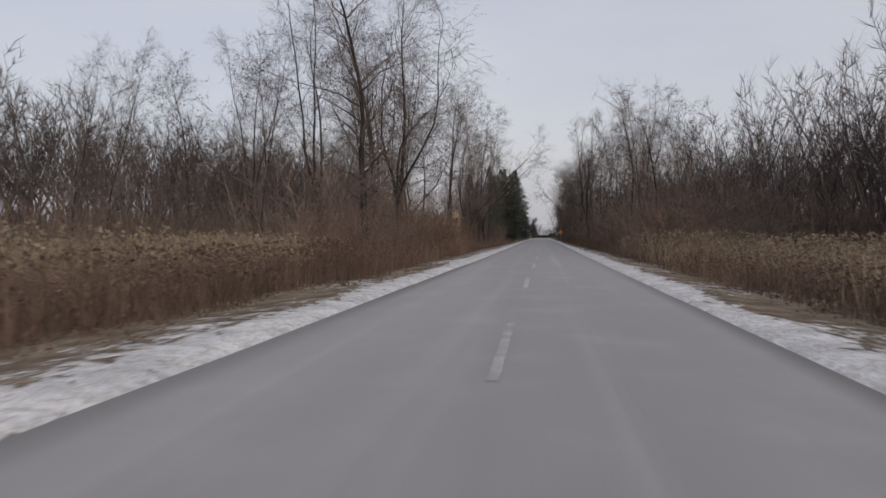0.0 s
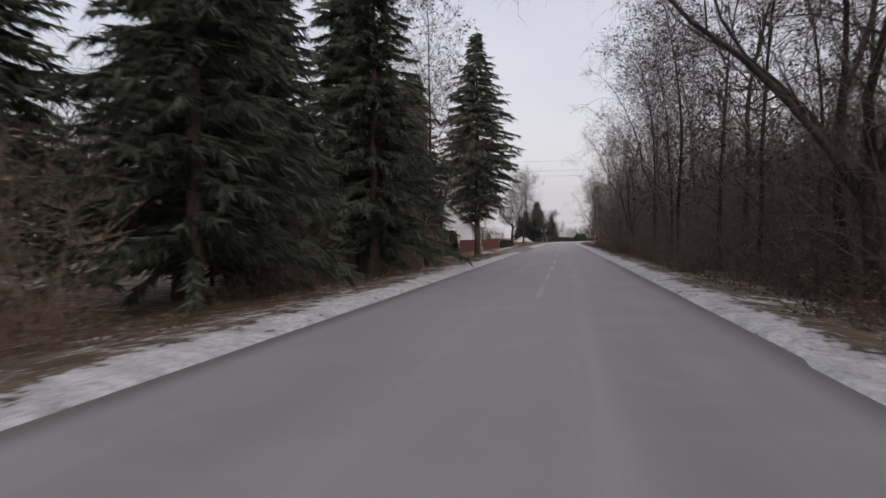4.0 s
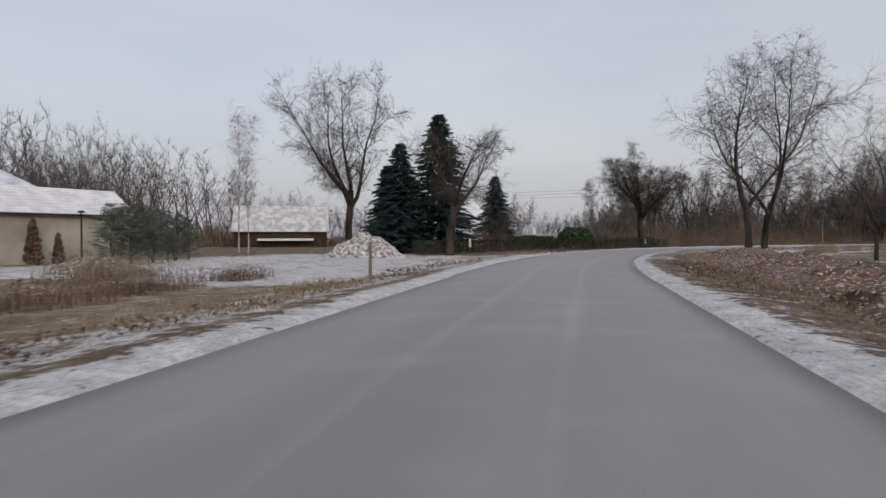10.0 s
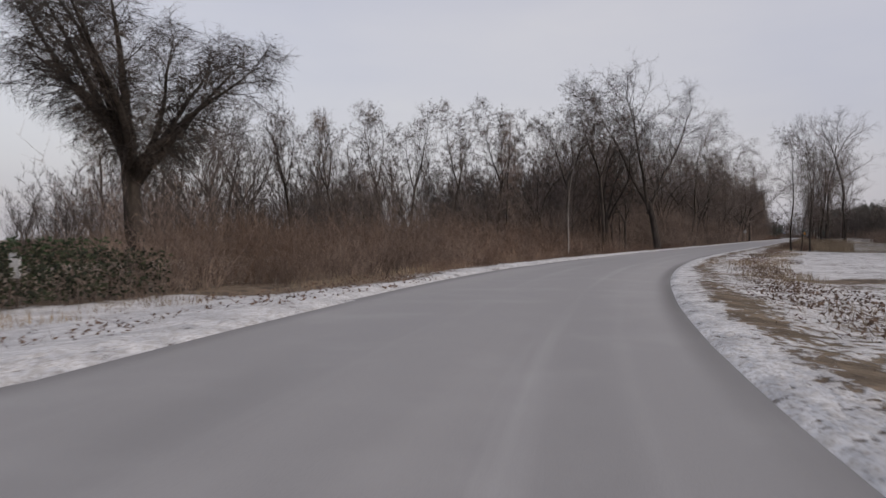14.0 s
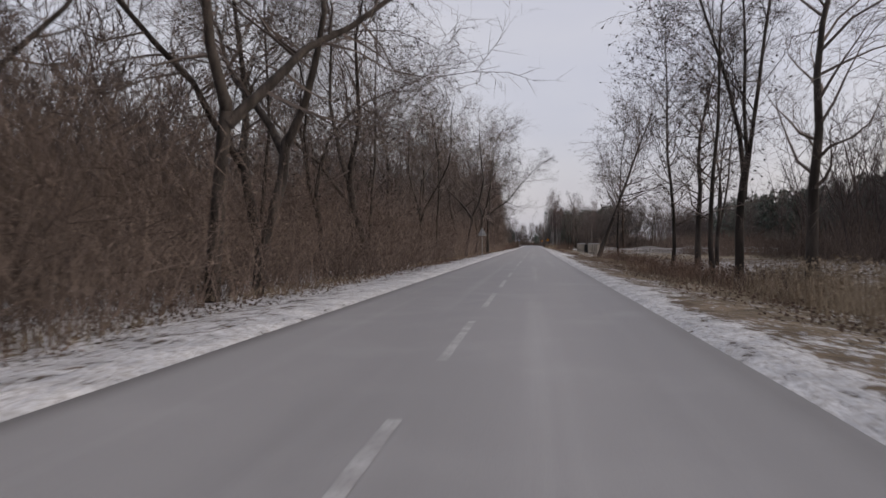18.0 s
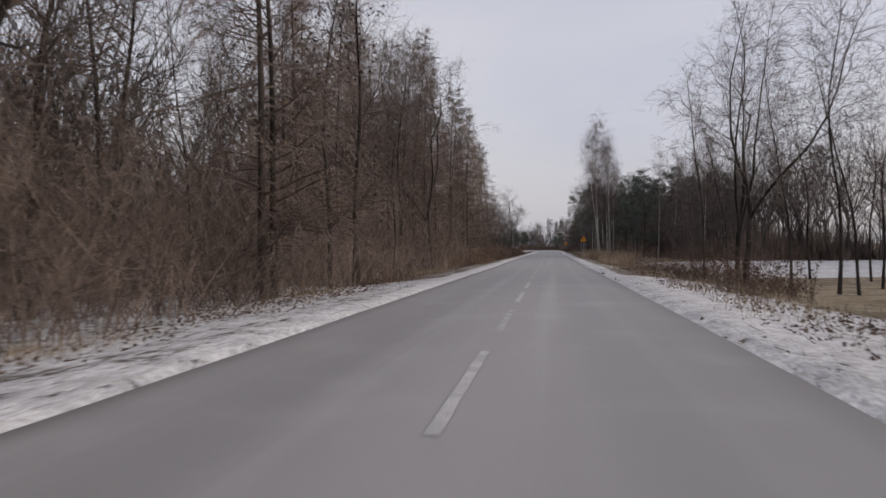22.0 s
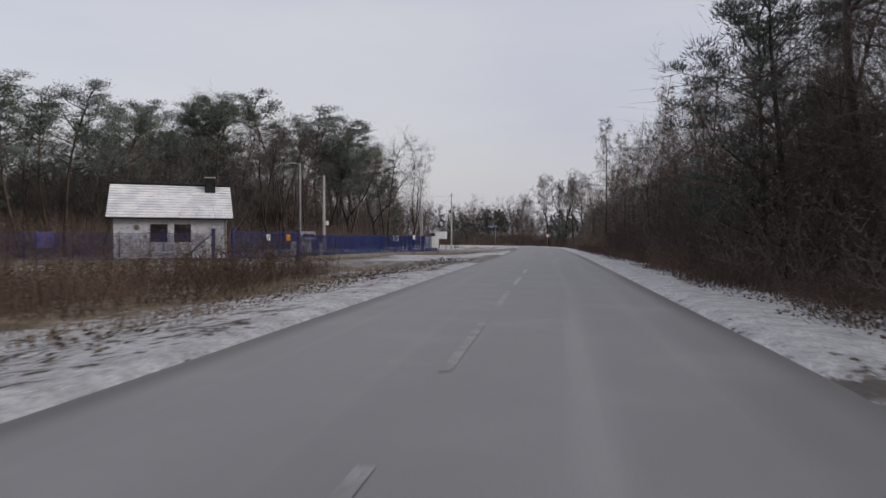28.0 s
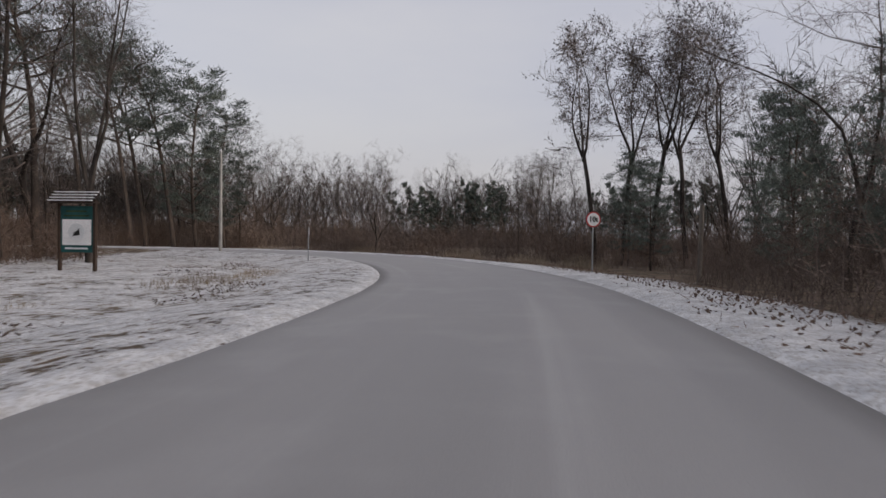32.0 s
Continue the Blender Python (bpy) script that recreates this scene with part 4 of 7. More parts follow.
BR = "undergrowth along the road"
TALL = Kind(brush("thicket", "tall grey-brown thicket of young trees", 29, 8, 3.4, 9.5, 100, 14, 0.018, TWIG), BR)
THICK = Kind(brush("thicket", "dense leafless brown thicket", 31, 8, 3.4, 4.6, 120, 9, 0.013), BR)
THICK2 = Kind(brush("thicket", "tall tangled leafless brown thicket", 32, 8, 3.4, 6.4, 110, 10, 0.014), BR)
RUDDY = Kind(brush("thicket", "russet thicket of brambles and dogwood", 30, 8, 3.4, 4.4, 150, 9, 0.013, RUST_GRASS, 0.25), BR)
LOW = Kind(brush("thicket", "low brown brambles and saplings", 33, 7, 2.6, 2.0, 140, 7, 0.010, RUST_GRASS, 0.35), BR)
LEAFY = Kind(brush("thicket", "thicket with withered brown leaves", 34, 7, 3.2, 5.0, 100, 10, 0.012, BRUSH, 0.6), BR)
DARK = Kind(brush("thicket", "dark evergreen and bramble undergrowth", 35, 7, 3.2, 4.8, 110, 10, 0.015, BRUSH, 0.9), BR)
REED = Kind(weeds("dry_grass", "tall dry yellow reeds with pale heads", 36, 7, 3.4, 1.5, 900, DRY, 0.3), BR)
RUSSET = Kind(weeds("dry_grass", "dry russet weeds and grass", 37, 7, 3.2, 1.0, 900, RUST_GRASS, 0.3), BR)
TUFTS = Kind(weeds("dry_grass", "short tufts of dry grass", 38, 5, 2.4, 0.3, 420, DRY, 0.0, 0.009), BR)
LEAVES = Kind(litter("leaf_litter", "brown leaves and stalks lying on the snowy verge", 39, 8, 2.4, 300, RUST_GRASS), BR)


# ---- the woods, stretch by stretch ----
random.seed(4)
FAR = [BELT, BELT, BELT3]


def hedge_row(kinds, s0, s1, u, step=5.5, lo=0.85, hi=1.15, jitter=0.8):
    s = s0
    while s < s1:
        random.choice(kinds).put(s, u + random.uniform(-jitter, jitter), random.uniform(lo, hi), random.uniform(-8, 8) + 90)
        s += step * random.uniform(0.85, 1.15)


# first field and wood, west side
hedge_row([RUSSET], -40, 52, -8, 3.6, 1.05, 1.4), hedge_row([RUSSET, RUSSET, REED], -40, 50, -11, 4, 1.0, 1.3), hedge_row([REED], -30, 48, -15, 5.5)
hedge_row([RUSSET, LOW], -30, 52, -6.2, 5.5, 0.6, 0.8)
hedge_row([THICK, THICK2], 20, 60, -22, 5.5, 0.8, 1.1)
hedge_row([RUDDY, LEAFY, RUDDY, LOW], 26, 66, -7.6, 3.6, 0.75, 1.05), hedge_row([THICK2, THICK, RUDDY], 30, 68, -11.0, 4.0), hedge_row([LOW, RUDDY], 66, 82, -8.0, 4.0, 0.5, 0.8)
strew([POPLAR, OAK, SLIM, ALDER], 30, 80, -30, -14, 13, 0.85, 1.15)
belts(FAR, -20, 200, -51, 1.0, 1.25), belts(FAR, 0, 200, -42, 0.9, 1.15, 18), belts(FAR, 60, 130, -30, 0.9, 1.15, 18)
strew([OAK, POPLAR, OAK2, ALDER], 34, 74, -13, -8.5, 12, 0.9, 1.2)
hedge_row([LOW, RUSSET], 76, 125, -6.5, 5.0, 0.5, 0.75), hedge_row([LOW], 78, 120, -10, 5.5, 0.6, 0.9)
ROUND.put(83.8, -8.9, 1.32, 70), ROUND.put(94.8, -7.9, 1.25), POPLAR.put(96.5, -8.8, 1.1), SLIM.put(88.5, -7.6, 1.3), SLIM2.put(87, -8.2, 1.35), SLIM.put(90, -8.6, 1.2), ROUND.put(86.8, -13.7, 0.6), OAK.put(104, -8.0, 0.95)
hedge_row([RUDDY, LEAFY], 110, 126, -8.6, 3.0, 0.8, 1.1), SPRUCE.put(128, -12, 0.85), SPRUCE.put(132, -14, 0.95), SPRUCE.put(124.5, -12.5, 0.7)
# spruces before the village
for s, u, k in ((121, -8.5, 0.8), (130, -6.9, 1.0), (136, -8.2, 0.9), (141, -6.2, 1.0), (144.5, -8.5, 1.1), (133, -9.2, 0.95), (139, -10.5, 1.1), (150, -9.6, 1.05), (163, -9.5, 0.9), (168, -11.2, 1.0), (171.5, -12.6, 1.0), (175, -15.5, 0.9), (170, -16.5, 1.0)):
    SPRUCE.put(s, u, k)
SPRUCE.put(167.5, -10.3, 0.82), SPRUCE.put(172, -11.6, 0.8), SPRUCE.put(164.5, -11.8, 0.9), ALDER.put(150.5, -6.2, 1.0), HIGH_SPRUCE.put(172, -6.4, 1.0), strew([ALDER, SLIM2, OAK2], 128, 170, -16, -8, 9, 0.9, 1.1), hedge_row([THICK, RUDDY], 150, 168, -11, 4, 0.6, 0.9), OAK2.put(165, -8.2, 0.9)
hedge_row([DARK, LOW], 134, 160, -7.5, 4.0, 0.5, 0.9)
# east side to the village end
hedge_row([RUSSET, RUSSET, REED], -40, 46, 8, 4, 0.9, 1.25), hedge_row([REED], -40, 40, 12, 5), hedge_row([RUSSET, LOW], -30, 50, 6.2, 5.5, 0.6, 0.8)
hedge_row([THICK, RUDDY, THICK2], 40, 132, 9, 4.2, 0.9, 1.25), hedge_row([THICK2, LEAFY], 38, 132, 14, 5.5, 0.9, 1.3)
hedge_row([LOW, RUSSET], 50, 130, 6.4, 5.0, 0.6, 0.9)
strew([POPLAR, OAK, SLIM, ALDER], 74, 132, 8.0, 20, 20, 0.9, 1.2)
POPLAR.put(101.5, 9.6, 1.0), POPLAR.put(92.3, 6.8, 0.95), SLIM.put(95, 7.6, 1.2), OAK.put(110, 8.0, 1.1), OAK.put(122, 7.6, 1.05)
belts(FAR, 20, 240, 24, 0.9, 1.15, 19), belts(FAR, 20, 240, 33, 0.9, 1.15, 19)
hedge_row([THICK2, LEAFY, THICK], 132, 226, 8.2, 5.2, 0.7, 1.1)
strew([ALDER, OAK2, ALDER, OAK, ROUND], 130, 180, 7.0, 12, 16, 1.0, 1.2), strew([ALDER, OAK2, ALDER, OAK, ROUND], 180, 238, 7.0, 13, 15, 0.8, 1.1), hedge_row([TALL], 134, 232, 10.0, 7.5, 0.8, 1.1)
hedge_row([LOW, DARK], 134, 228, 6.3, 4.6, 0.35, 0.6)
# birches behind the white house
BIRCHES.put(256, -16.5, 0.95), BIRCHES.put(253, -18.2, 1.0)
strew([BIRCHES, BIRCHES, BIRCH2], 206, 246, -34, -12.5, 34, 0.8, 1.1), strew([BIRCHES], 204, 232, -16, -11.5, 7, 0.75, 0.95), strew([BIRCHES, BIRCH2], 232, 262, -30, -17, 12, 0.8, 1.0)
belts([BELT3, BELT3, BELT], 200, 340, -84, 1.0, 1.15, 18), belts([BELT3], 200, 330, -74, 0.85, 1.0, 18)
hedge_row([THICK], 226, 300, -40, 6, 0.8, 1.1)
# the field, the bend and its trees
hedge_row([RUSSET, TUFTS], 250, 298, -8, 5, 0.6, 0.9), hedge_row([REED, RUSSET], 252, 306, -12, 5, 0.5, 0.7), hedge_row([REED, TUFTS], 254, 306, -17, 6, 0.5, 0.8)
hedge_row([TUFTS], 250, 298, -5.5, 5)
strew([OAK, ALDER, OAK2, ALDER], 238, 252, 8, 10.5, 4, 0.75, 0.95)
for s, u, k in ((257.9, 8.5, 0.9), (258.6, 7.4, 0.95), (260.7, 7.3, 0.9), (262.5, 8.4, 0.85), (266, 8.0, 0.8)):
    random.choice([ALDER, OAK2]).put(s, u, k)
BIRCH2.put(256.5, 7.2, 0.85), BIRCH2.put(257.4, 8.0, 0.8)
strew([BIRCH2], 240, 256, 6.5, 8.5, 3, 0.7, 0.8)
OAK2.put(271.9, 7.6, 0.68), BEND_OAK.put(342, 9.0, 1.0), BEND_OAK.put(345, 10.0, 0.92), ROUND.put(331, 17, 0.75)
hedge_row([REED], 285, 305, 12, 5, 0.7, 0.9), hedge_row([LOW], 262, 300, 9.5, 6, 0.4, 0.6)
belts(FAR, 236, 330, 34), belts(FAR, 240, 340, 42)
belts(FAR, 330, 410, -86, 0.55, 0.7), belts(FAR, 372, 450, -58, 0.6, 0.7), belts(FAR, 384, 450, -40, 0.5, 0.62), belts(FAR, 392, 450, -27, 0.4, 0.5)
# the long wood on the west side after the bend
hedge_row([THICK, RUDDY], 384, 446, -9.5, 4.6, 0.5, 0.75), hedge_row([THICK2, THICK, RUDDY], 380, 446, -15, 5, 0.7, 0.95)
hedge_row([LOW, RUSSET], 384, 446, -6.4, 5, 0.45, 0.7)
strew([ALDER, SLIM2, ROUND], 390, 428, -22, -11, 9, 0.4, 0.55), strew([OAK, OAK2, ALDER], 428, 442, -18, -9, 9, 0.75, 0.95)
hedge_row([THICK2, THICK, RUDDY], 374, 398, -12, 2.6, 0.5, 0.68), hedge_row([THICK, LEAFY], 378, 396, -9.4, 3.2, 0.45, 0.6)
BIRCH2.put(406, -7.0, 0.5)
hedge_row([THICK2, THICK, LEAFY], 440, 520, -8.0, 4.0, 0.85, 1.1), hedge_row([THICK2], 440, 520, -12.5, 4.5, 1.0, 1.25)
strew([OAK, OAK2, BIG_OAK, ALDER], 440, 528, -16, -7.2, 26, 0.9, 1.15)
hedge_row([THICK, THICK2], 520, 640, -8.6, 4.2, 0.7, 1.0), hedge_row([THICK2], 520, 640, -13, 5, 0.9, 1.2)
strew([OAK, OAK2, BIG_OAK, SLIM2, ALDER], 528, 600, -18, -7, 25, 0.9, 1.2)
BIG_OAK.put(522.35, -6.4, 0.95), LEANER.put(519.8, 7.4, 1.3, -10), ALDER.put(523.3, 10.0, 1.1, 20), BIG_OAK.put(543, -7.2, 1.1), OAK.put(551.5, -6.0, 1.2), OAK.put(556, -8, 1.25), BIG_OAK.put(533, -8, 1.1), BIG_OAK.put(566, -8, 1.1)
strew([SLIM2, OAK2, OAK, LARCH], 586, 630, -18, -7.2, 22, 0.9, 1.15)
strew([LARCH], 606, 694, -16, -9.6, 40, 0.85, 1.15), strew([LARCH], 620, 690, -24, -16, 20, 0.9, 1.1)
hedge_row([RUSSET, LOW], 632, 712, -6.6, 4.4, 0.9, 1.3), hedge_row([REED, LOW], 632, 712, -9.5, 5, 0.9, 1.2)
belts(FAR, 400, 700, -44), belts(FAR, 440, 700, -35), belts(FAR, 446, 700, -25, 1.1, 1.3, 20)
hedge_row([THICK], 440, 690, -20, 6.5, 0.9, 1.3)
# east side after the bend
ALDER.put(433, 7.0, 0.8), ALDER.put(436, 8.6, 0.85), SLIM.put(434.5, 7.8, 0.75)
hedge_row([REED, RUSSET], 438, 486, 7.5, 5, 0.7, 0.9), hedge_row([REED], 438, 482, 11, 5.5, 0.7, 0.9)
belts(FAR, 430, 520, 30), belts(FAR, 430, 520, 38), belts([BELT2, BELT], 384, 440, 52), belts([BELT2, BELT], 380, 440, 60), hedge_row([THICK], 440, 520, 24, 6, 0.7, 0.9)
for s, u, k in ((476, 11.5, 1.0), (481, 9.4, 1.0), (482, 10.8, 1.05), (488, 9.0, 0.95), (494, 12, 0.9), (470, 14, 1.0), (500, 15, 0.8)):
    random.choice([POPLAR, ALDER, POPLAR, OAK]).put(s, u * 0.92, k * 1.1)
hedge_row([LOW, RUSSET], 486, 524, 8.5, 5, 0.5, 0.8)
belts([BELT2, BELT], 500, 650, 44, 0.65, 0.8, 17), belts([BELT2, BELT], 500, 660, 54, 0.75, 0.9, 17), belts([BELT2], 500, 660, 62, 0.85, 1.0, 17)
OAK2.put(598, 8.5, 0.75), POPLAR.put(603, 9.5, 0.7), strew([SLIM, SLIM2], 592, 608, 8, 16, 8, 0.7, 0.9)
hedge_row([LOW], 592, 612, 8, 4.5, 0.7, 1.0), hedge_row([REED, LOW], 612, 650, 6.6, 4.5, 0.5, 0.8)
belts([BELT3, BELT], 604, 660, 36, 0.7, 0.85), strew([SLIM2, BIRCH2], 606, 650, 30, 40, 10, 0.8, 1.0)
hedge_row([THICK, DARK], 528, 580, 22, 4.4, 0.5, 0.75), hedge_row([THICK, RUDDY], 528, 590, 27, 5, 0.6, 0.85)
# pines on the east side
strew([PINE2, PINE2, PINE], 660, 700, 9.5, 16, 15, 0.6, 0.82), strew([BIRCHES, BIRCH2], 646, 676, 13, 24, 14, 0.7, 0.95), hedge_row([TALL], 648, 690, 17, 5, 0.7, 0.9), strew([BIRCHES, BIRCH2], 650, 690, 8, 10.5, 7, 0.7, 0.9), BIRCH2.put(653, 6.6, 1.05, 20), BIRCHES.put(657, 6.9, 1.05), BIRCHES.put(662, 7.5, 1.0), BIRCHES.put(667, 9.1, 1.05), BIRCH2.put(672, 7.5, 0.8)
hedge_row([DARK, THICK], 650, 694, 10, 5, 0.6, 0.9), hedge_row([LOW], 648, 694, 7, 5, 0.4, 0.6)
strew([PINE2, PINE, OAK], 728, 790, 9, 18, 30, 0.7, 1.0), hedge_row([DARK, THICK], 752, 815, 8.6, 4.5, 0.7, 1.0), POPLAR.put(735, 9.5, 0.85), BIRCH2.put(738, 8.2, 0.8), BIRCHES.put(742, 9.0, 0.75), PINE.put(768, 14.5, 1.0)
hedge_row([DARK], 726, 800, 13, 5, 0.8, 1.1), hedge_row([RUSSET, LOW], 752, 842, 6.6, 4.8, 0.5, 0.8)
strew([LARCH, ALDER, SLIM2], 790, 822, 8.5, 15, 14, 0.55, 0.8), strew([LARCH], 768, 800, 11, 17, 12, 0.65, 0.8), hedge_row([TALL], 758, 822, 11.5, 4.2, 0.95, 1.2), LARCH.put(806, 10.5, 0.72), LARCH.put(830.9, 8.7, 0.93), LARCH.put(834, 10.4, 0.86), ALDER.put(812, 9.5, 0.85)
strew([LARCH, SLIM2], 808, 850, 8.5, 15, 16, 0.5, 0.7), hedge_row([THICK, LEAFY], 812, 862, 8.8, 4.5, 0.6, 0.9)
belts([BELT2, BELT], 640, 880, 24, 0.8, 1.0), belts([BELT2, BELT], 640, 880, 32)
# west side by the works yard and the turning
strew([ALDER, SLIM, OAK2], 716, 748, -16, -8, 12, 0.7, 0.95), ALDER.put(740, -9.3, 1.1), ALDER.put(746.5, -15.5, 0.9), PINE2.put(745, -16.5, 0.6), PINE2.put(747.5, -14.6, 0.5), RUDDY.put(744, -14.2, 0.9, 90), RUDDY.put(747, -16.5, 0.95, 90), RUDDY.put(742, -13, 0.8, 90), PINE2.put(744, -10.2, 0.68), PINE2.put(746.5, -11.8, 0.6)
hedge_row([RUSSET, RUSSET, LOW], 712, 768, -12, 4.5, 0.7, 1.0), hedge_row([RUDDY, LOW], 742, 772, -9.2, 3.6, 0.42, 0.6), hedge_row([RUDDY], 744, 770, -13.5, 4.2, 0.5, 0.65)
strew([PINE, PINE, PINE, POPLAR, OAK], 775, 905, -62, -44, 46, 0.85, 1.1), belts([BELT2, BELT], 700, 905, -78, 0.8, 1.0), belts([BELT2, BELT], 700, 905, -68, 0.8, 1.0), belts(FAR, 760, 905, -58, 0.6, 0.8), hedge_row([THICK, DARK], 770, 905, -46, 5, 0.9, 1.1)

# dwarf pines in the garden of the cream house
for x, y, k in ((-23.0, 315.2, 0.33), (-23.1, 317.2, 0.36), (-23.3, 319.7, 0.34), (-23.7, 323.1, 0.32)):
    PINE2.put_xy(x, y, -0.5, k, 60 * x, 0.85), PINE2.put_xy(x - 0.5, y + 0.8, -0.5, k, 60 * x + 130, 0.8), PINE2.put_xy(x + 0.5, y + 0.9, -0.5, k * 0.9, 60 * x + 230, 0.8)
# wood beyond the bend
for x, y, k in ((10, 448, 0.6), (26, 443, 0.7), (46, 432, 0.76), (60, 424, 0.8)):
    BELT.put_xy(x, y, -0.5, k, -30)
for x, y, k in ((16, 434, 0.9), (23, 431, 1.0), (30, 427, 1.0), (37, 424, 1.05), (44, 420, 1.05), (51, 415, 1.1), (56, 412, 1.1)):
    random.choice([THICK2, TALL]).put_xy(x, y, -0.5, k * 0.8, -30)

# single trees that stand out
LIME.put(249, -7.2, 0.93)
LONE_OAK.put_xy(-17.1, 343.0, -0.45, 1.18, 40)
GIANT.put_xy(18.2, 391.0, -0.45, 0.98, 100)
for x, y, k in ((15, 438, 0.9), (21, 436, 0.95), (27, 431, 0.98), (34, 429.8, 1.0), (38.4, 427.2, 0.96), (43.2, 424.4, 1.0), (45.6, 421.8, 0.95), (49.2, 419, 0.93), (53.5, 416.5, 0.95), (60, 412.1, 0.98), (62, 409, 1.05)):
    CROWNED.put_xy(x, y, -0.5, k, 77 * x)
LARCH.put_xy(49.9, 407.8, -0.5, 0.72, 40), BEND_OAK.put_xy(69, 408.5, -0.5, 1.18, 120), BEND_OAK.put_xy(64.5, 412, -0.5, 0.9, 20)
ROUND.put_xy(-3.4, 357.5, -0.5, 0.4, 10), RUDDY.put_xy(-4.6, 356.0, -0.5, 0.75, 20), RUDDY.put_xy(-6.8, 354.6, -0.5, 0.8, 40), ROUND.put_xy(-7.2, 394.1, -0.5, 0.78, 50), ROUND.put_xy(-10.5, 396, -0.5, 0.7, 190), ROUND.put_xy(-1.6, 423.2, -0.5, 0.55, 90)
WILLOW.put_xy(-6.4, 338.6, -0.4, 1.0, 200)
for x, y, k in ((-8.6, 347.0, 1.14), (-12.4, 346.0, 0.90), (-14.5, 349.0, 0.75), (-3.9, 364.5, 0.76)):
    BLUE_SPRUCE.put_xy(x, y, -0.45, k * 1.38, 90 * k, 0.715)
SLIM.put(290.8, -11.0, 0.3), SLIM2.put(275, -11, 0.35), BIRCHES.put_xy(-52.2, 321.7, -0.6, 0.9), BIRCHES.put_xy(-33.1, 352.5, -0.5, 0.98), BIRCH2.put_xy(-31.4, 351.4, -0.5, 1.05)
ROUND.put_xy(-4.5, 412, -0.5, 0.62), ROUND.put_xy(-12, 420, -0.5, 0.5), ROUND.put_xy(-3.0, 381, -0.5, 0.42)
for x, y, k in ((-70, 350, 1.25), (-66, 362, 1.2), (-85, 325, 1.3), (-78, 384, 1.3), (-12, 450, 0.5), (8, 460, 0.5), (-100, 300, 1.3), (-34, 440, 0.5), (30, 462, 0.8), (52, 470, 0.9), (-72, 402, 1.3), (-62, 430, 0.9), (-110, 340, 1.35), (-130, 290, 1.3)):
    random.choice([BELT, BELT, BELT3]).put_xy(x, y, -0.5, k, random.uniform(-20, 30))
for x, y, a, k in ((455, 742, 20, 0.75), (480, 728, -40, 0.8), (500, 700, -60, 0.8), (430, 755, 10, 0.8), (470, 690, -50, 0.55), (520, 735, -30, 0.9), (505, 668, -60, 0.8), (410, 745, 0, 0.9), (488, 655, -60, 0.8), (450, 705, -40, 0.3)):
    random.choice([BELT, BELT2]).put_xy(x, y, -0.5, k, a)
for x, y, k in ((478, 668, 0.75), (482, 663, 0.7), (487, 660, 0.8), (452, 711, 0.75), (446, 714, 0.6), (462, 722, 0.6)):
    random.choice([ALDER, ROUND]).put_xy(x, y, -0.5, k, random.uniform(0, 360))
for s, u, k in ((871, 12, 0.42), (864, 13, 0.5), (858, 12.5, 0.55), (875, 14, 0.5), (861, 10.6, 0.32)):
    random.choice([PINE2, PINE2, BLUE_SPRUCE]).put(s, u, k)
strew([ALDER, ALDER, ROUND], 870, 890, 18, 24, 5, 0.5, 0.65)
CROWNED.put_xy(438.2, 668.6, -0.5, 0.9, 30), CROWNED.put_xy(438.6, 667.0, -0.5, 0.86, 130), CROWNED.put_xy(437.8, 664.4, -0.5, 0.92, 220), CROWNED.put_xy(438.6, 662.6, -0.5, 0.88, 300), CROWNED.put_xy(439.2, 660.4, -0.5, 0.82, 10), ROUND.put_xy(439, 693.1, -0.5, 0.72, 60), OAK.put(856, 11.0, 0.72), OAK2.put(861, 12.5, 0.75), POPLAR.put_xy(412.6, 682.7, -0.5, 1.12, 30)
hedge_row([RUDDY, THICK2, DARK], 852, 905, 15.5, 3.8, 0.6, 0.95), hedge_row([THICK, DARK], 856, 905, 20, 4.2, 0.7, 1.0), PINE2.put(868, 17, 0.7), PINE2.put(862, 15.5, 0.65), PINE2.put(857, 14.5, 0.6), PINE2.put(852, 13, 0.6)
# the pine wood round the turning
WOOD_EDGE = [((345, 683), (365, 681)), ((365, 681), (385, 681)), ((385, 681), (397, 683)), ((397, 683), (407, 691)), ((398, 739), (417, 728)), ((417, 728), (436, 720)), ((436, 720), (454, 733)), ((454, 733), (474, 729)), ((474, 729), (492, 712))]
for (x0, y0), (x1, y1) in WOOD_EDGE:
    n = math.hypot(x1 - x0, y1 - y0)
    turn = math.degrees(math.atan2(y1 - y0, x1 - x0))
    ox, oy = -(y1 - y0) / n, (x1 - x0) / n
    near = y1 < 700
    for k in range(int(n / (2.0 if near else 3.4))):
        f, deep = random.random(), random.uniform(1.0, 14)
        random.choice([PINE, PINE, OAK, PINE, ALDER] if near else [ALDER, OAK, ROUND, OAK2]).put_xy(x0 + (x1 - x0) * f + ox * deep, y0 + (y1 - y0) * f + oy * deep, -0.5, random.uniform(0.8, 1.08) * ((1.42 if x0 >= 365 else 1.0) if near else 1.05), random.uniform(0, 360))
    for k in range(int(n / 4)):
        for deep in (0.5, 3.5, 7.0):
            f = (k + random.random()) / int(n / 4)
            random.choice([THICK, RUDDY, DARK, THICK2]).put_xy(x0 + (x1 - x0) * f + ox * deep, y0 + (y1 - y0) * f + oy * deep, -0.5, random.uniform(0.8, 1.2), turn)
    for deep, k in ((10, 0.9), (18, 1.05)):
        BELT.put_xy((x0 + x1) / 2 + ox * deep, (y0 + y1) / 2 + oy * deep, -0.5, k, turn)
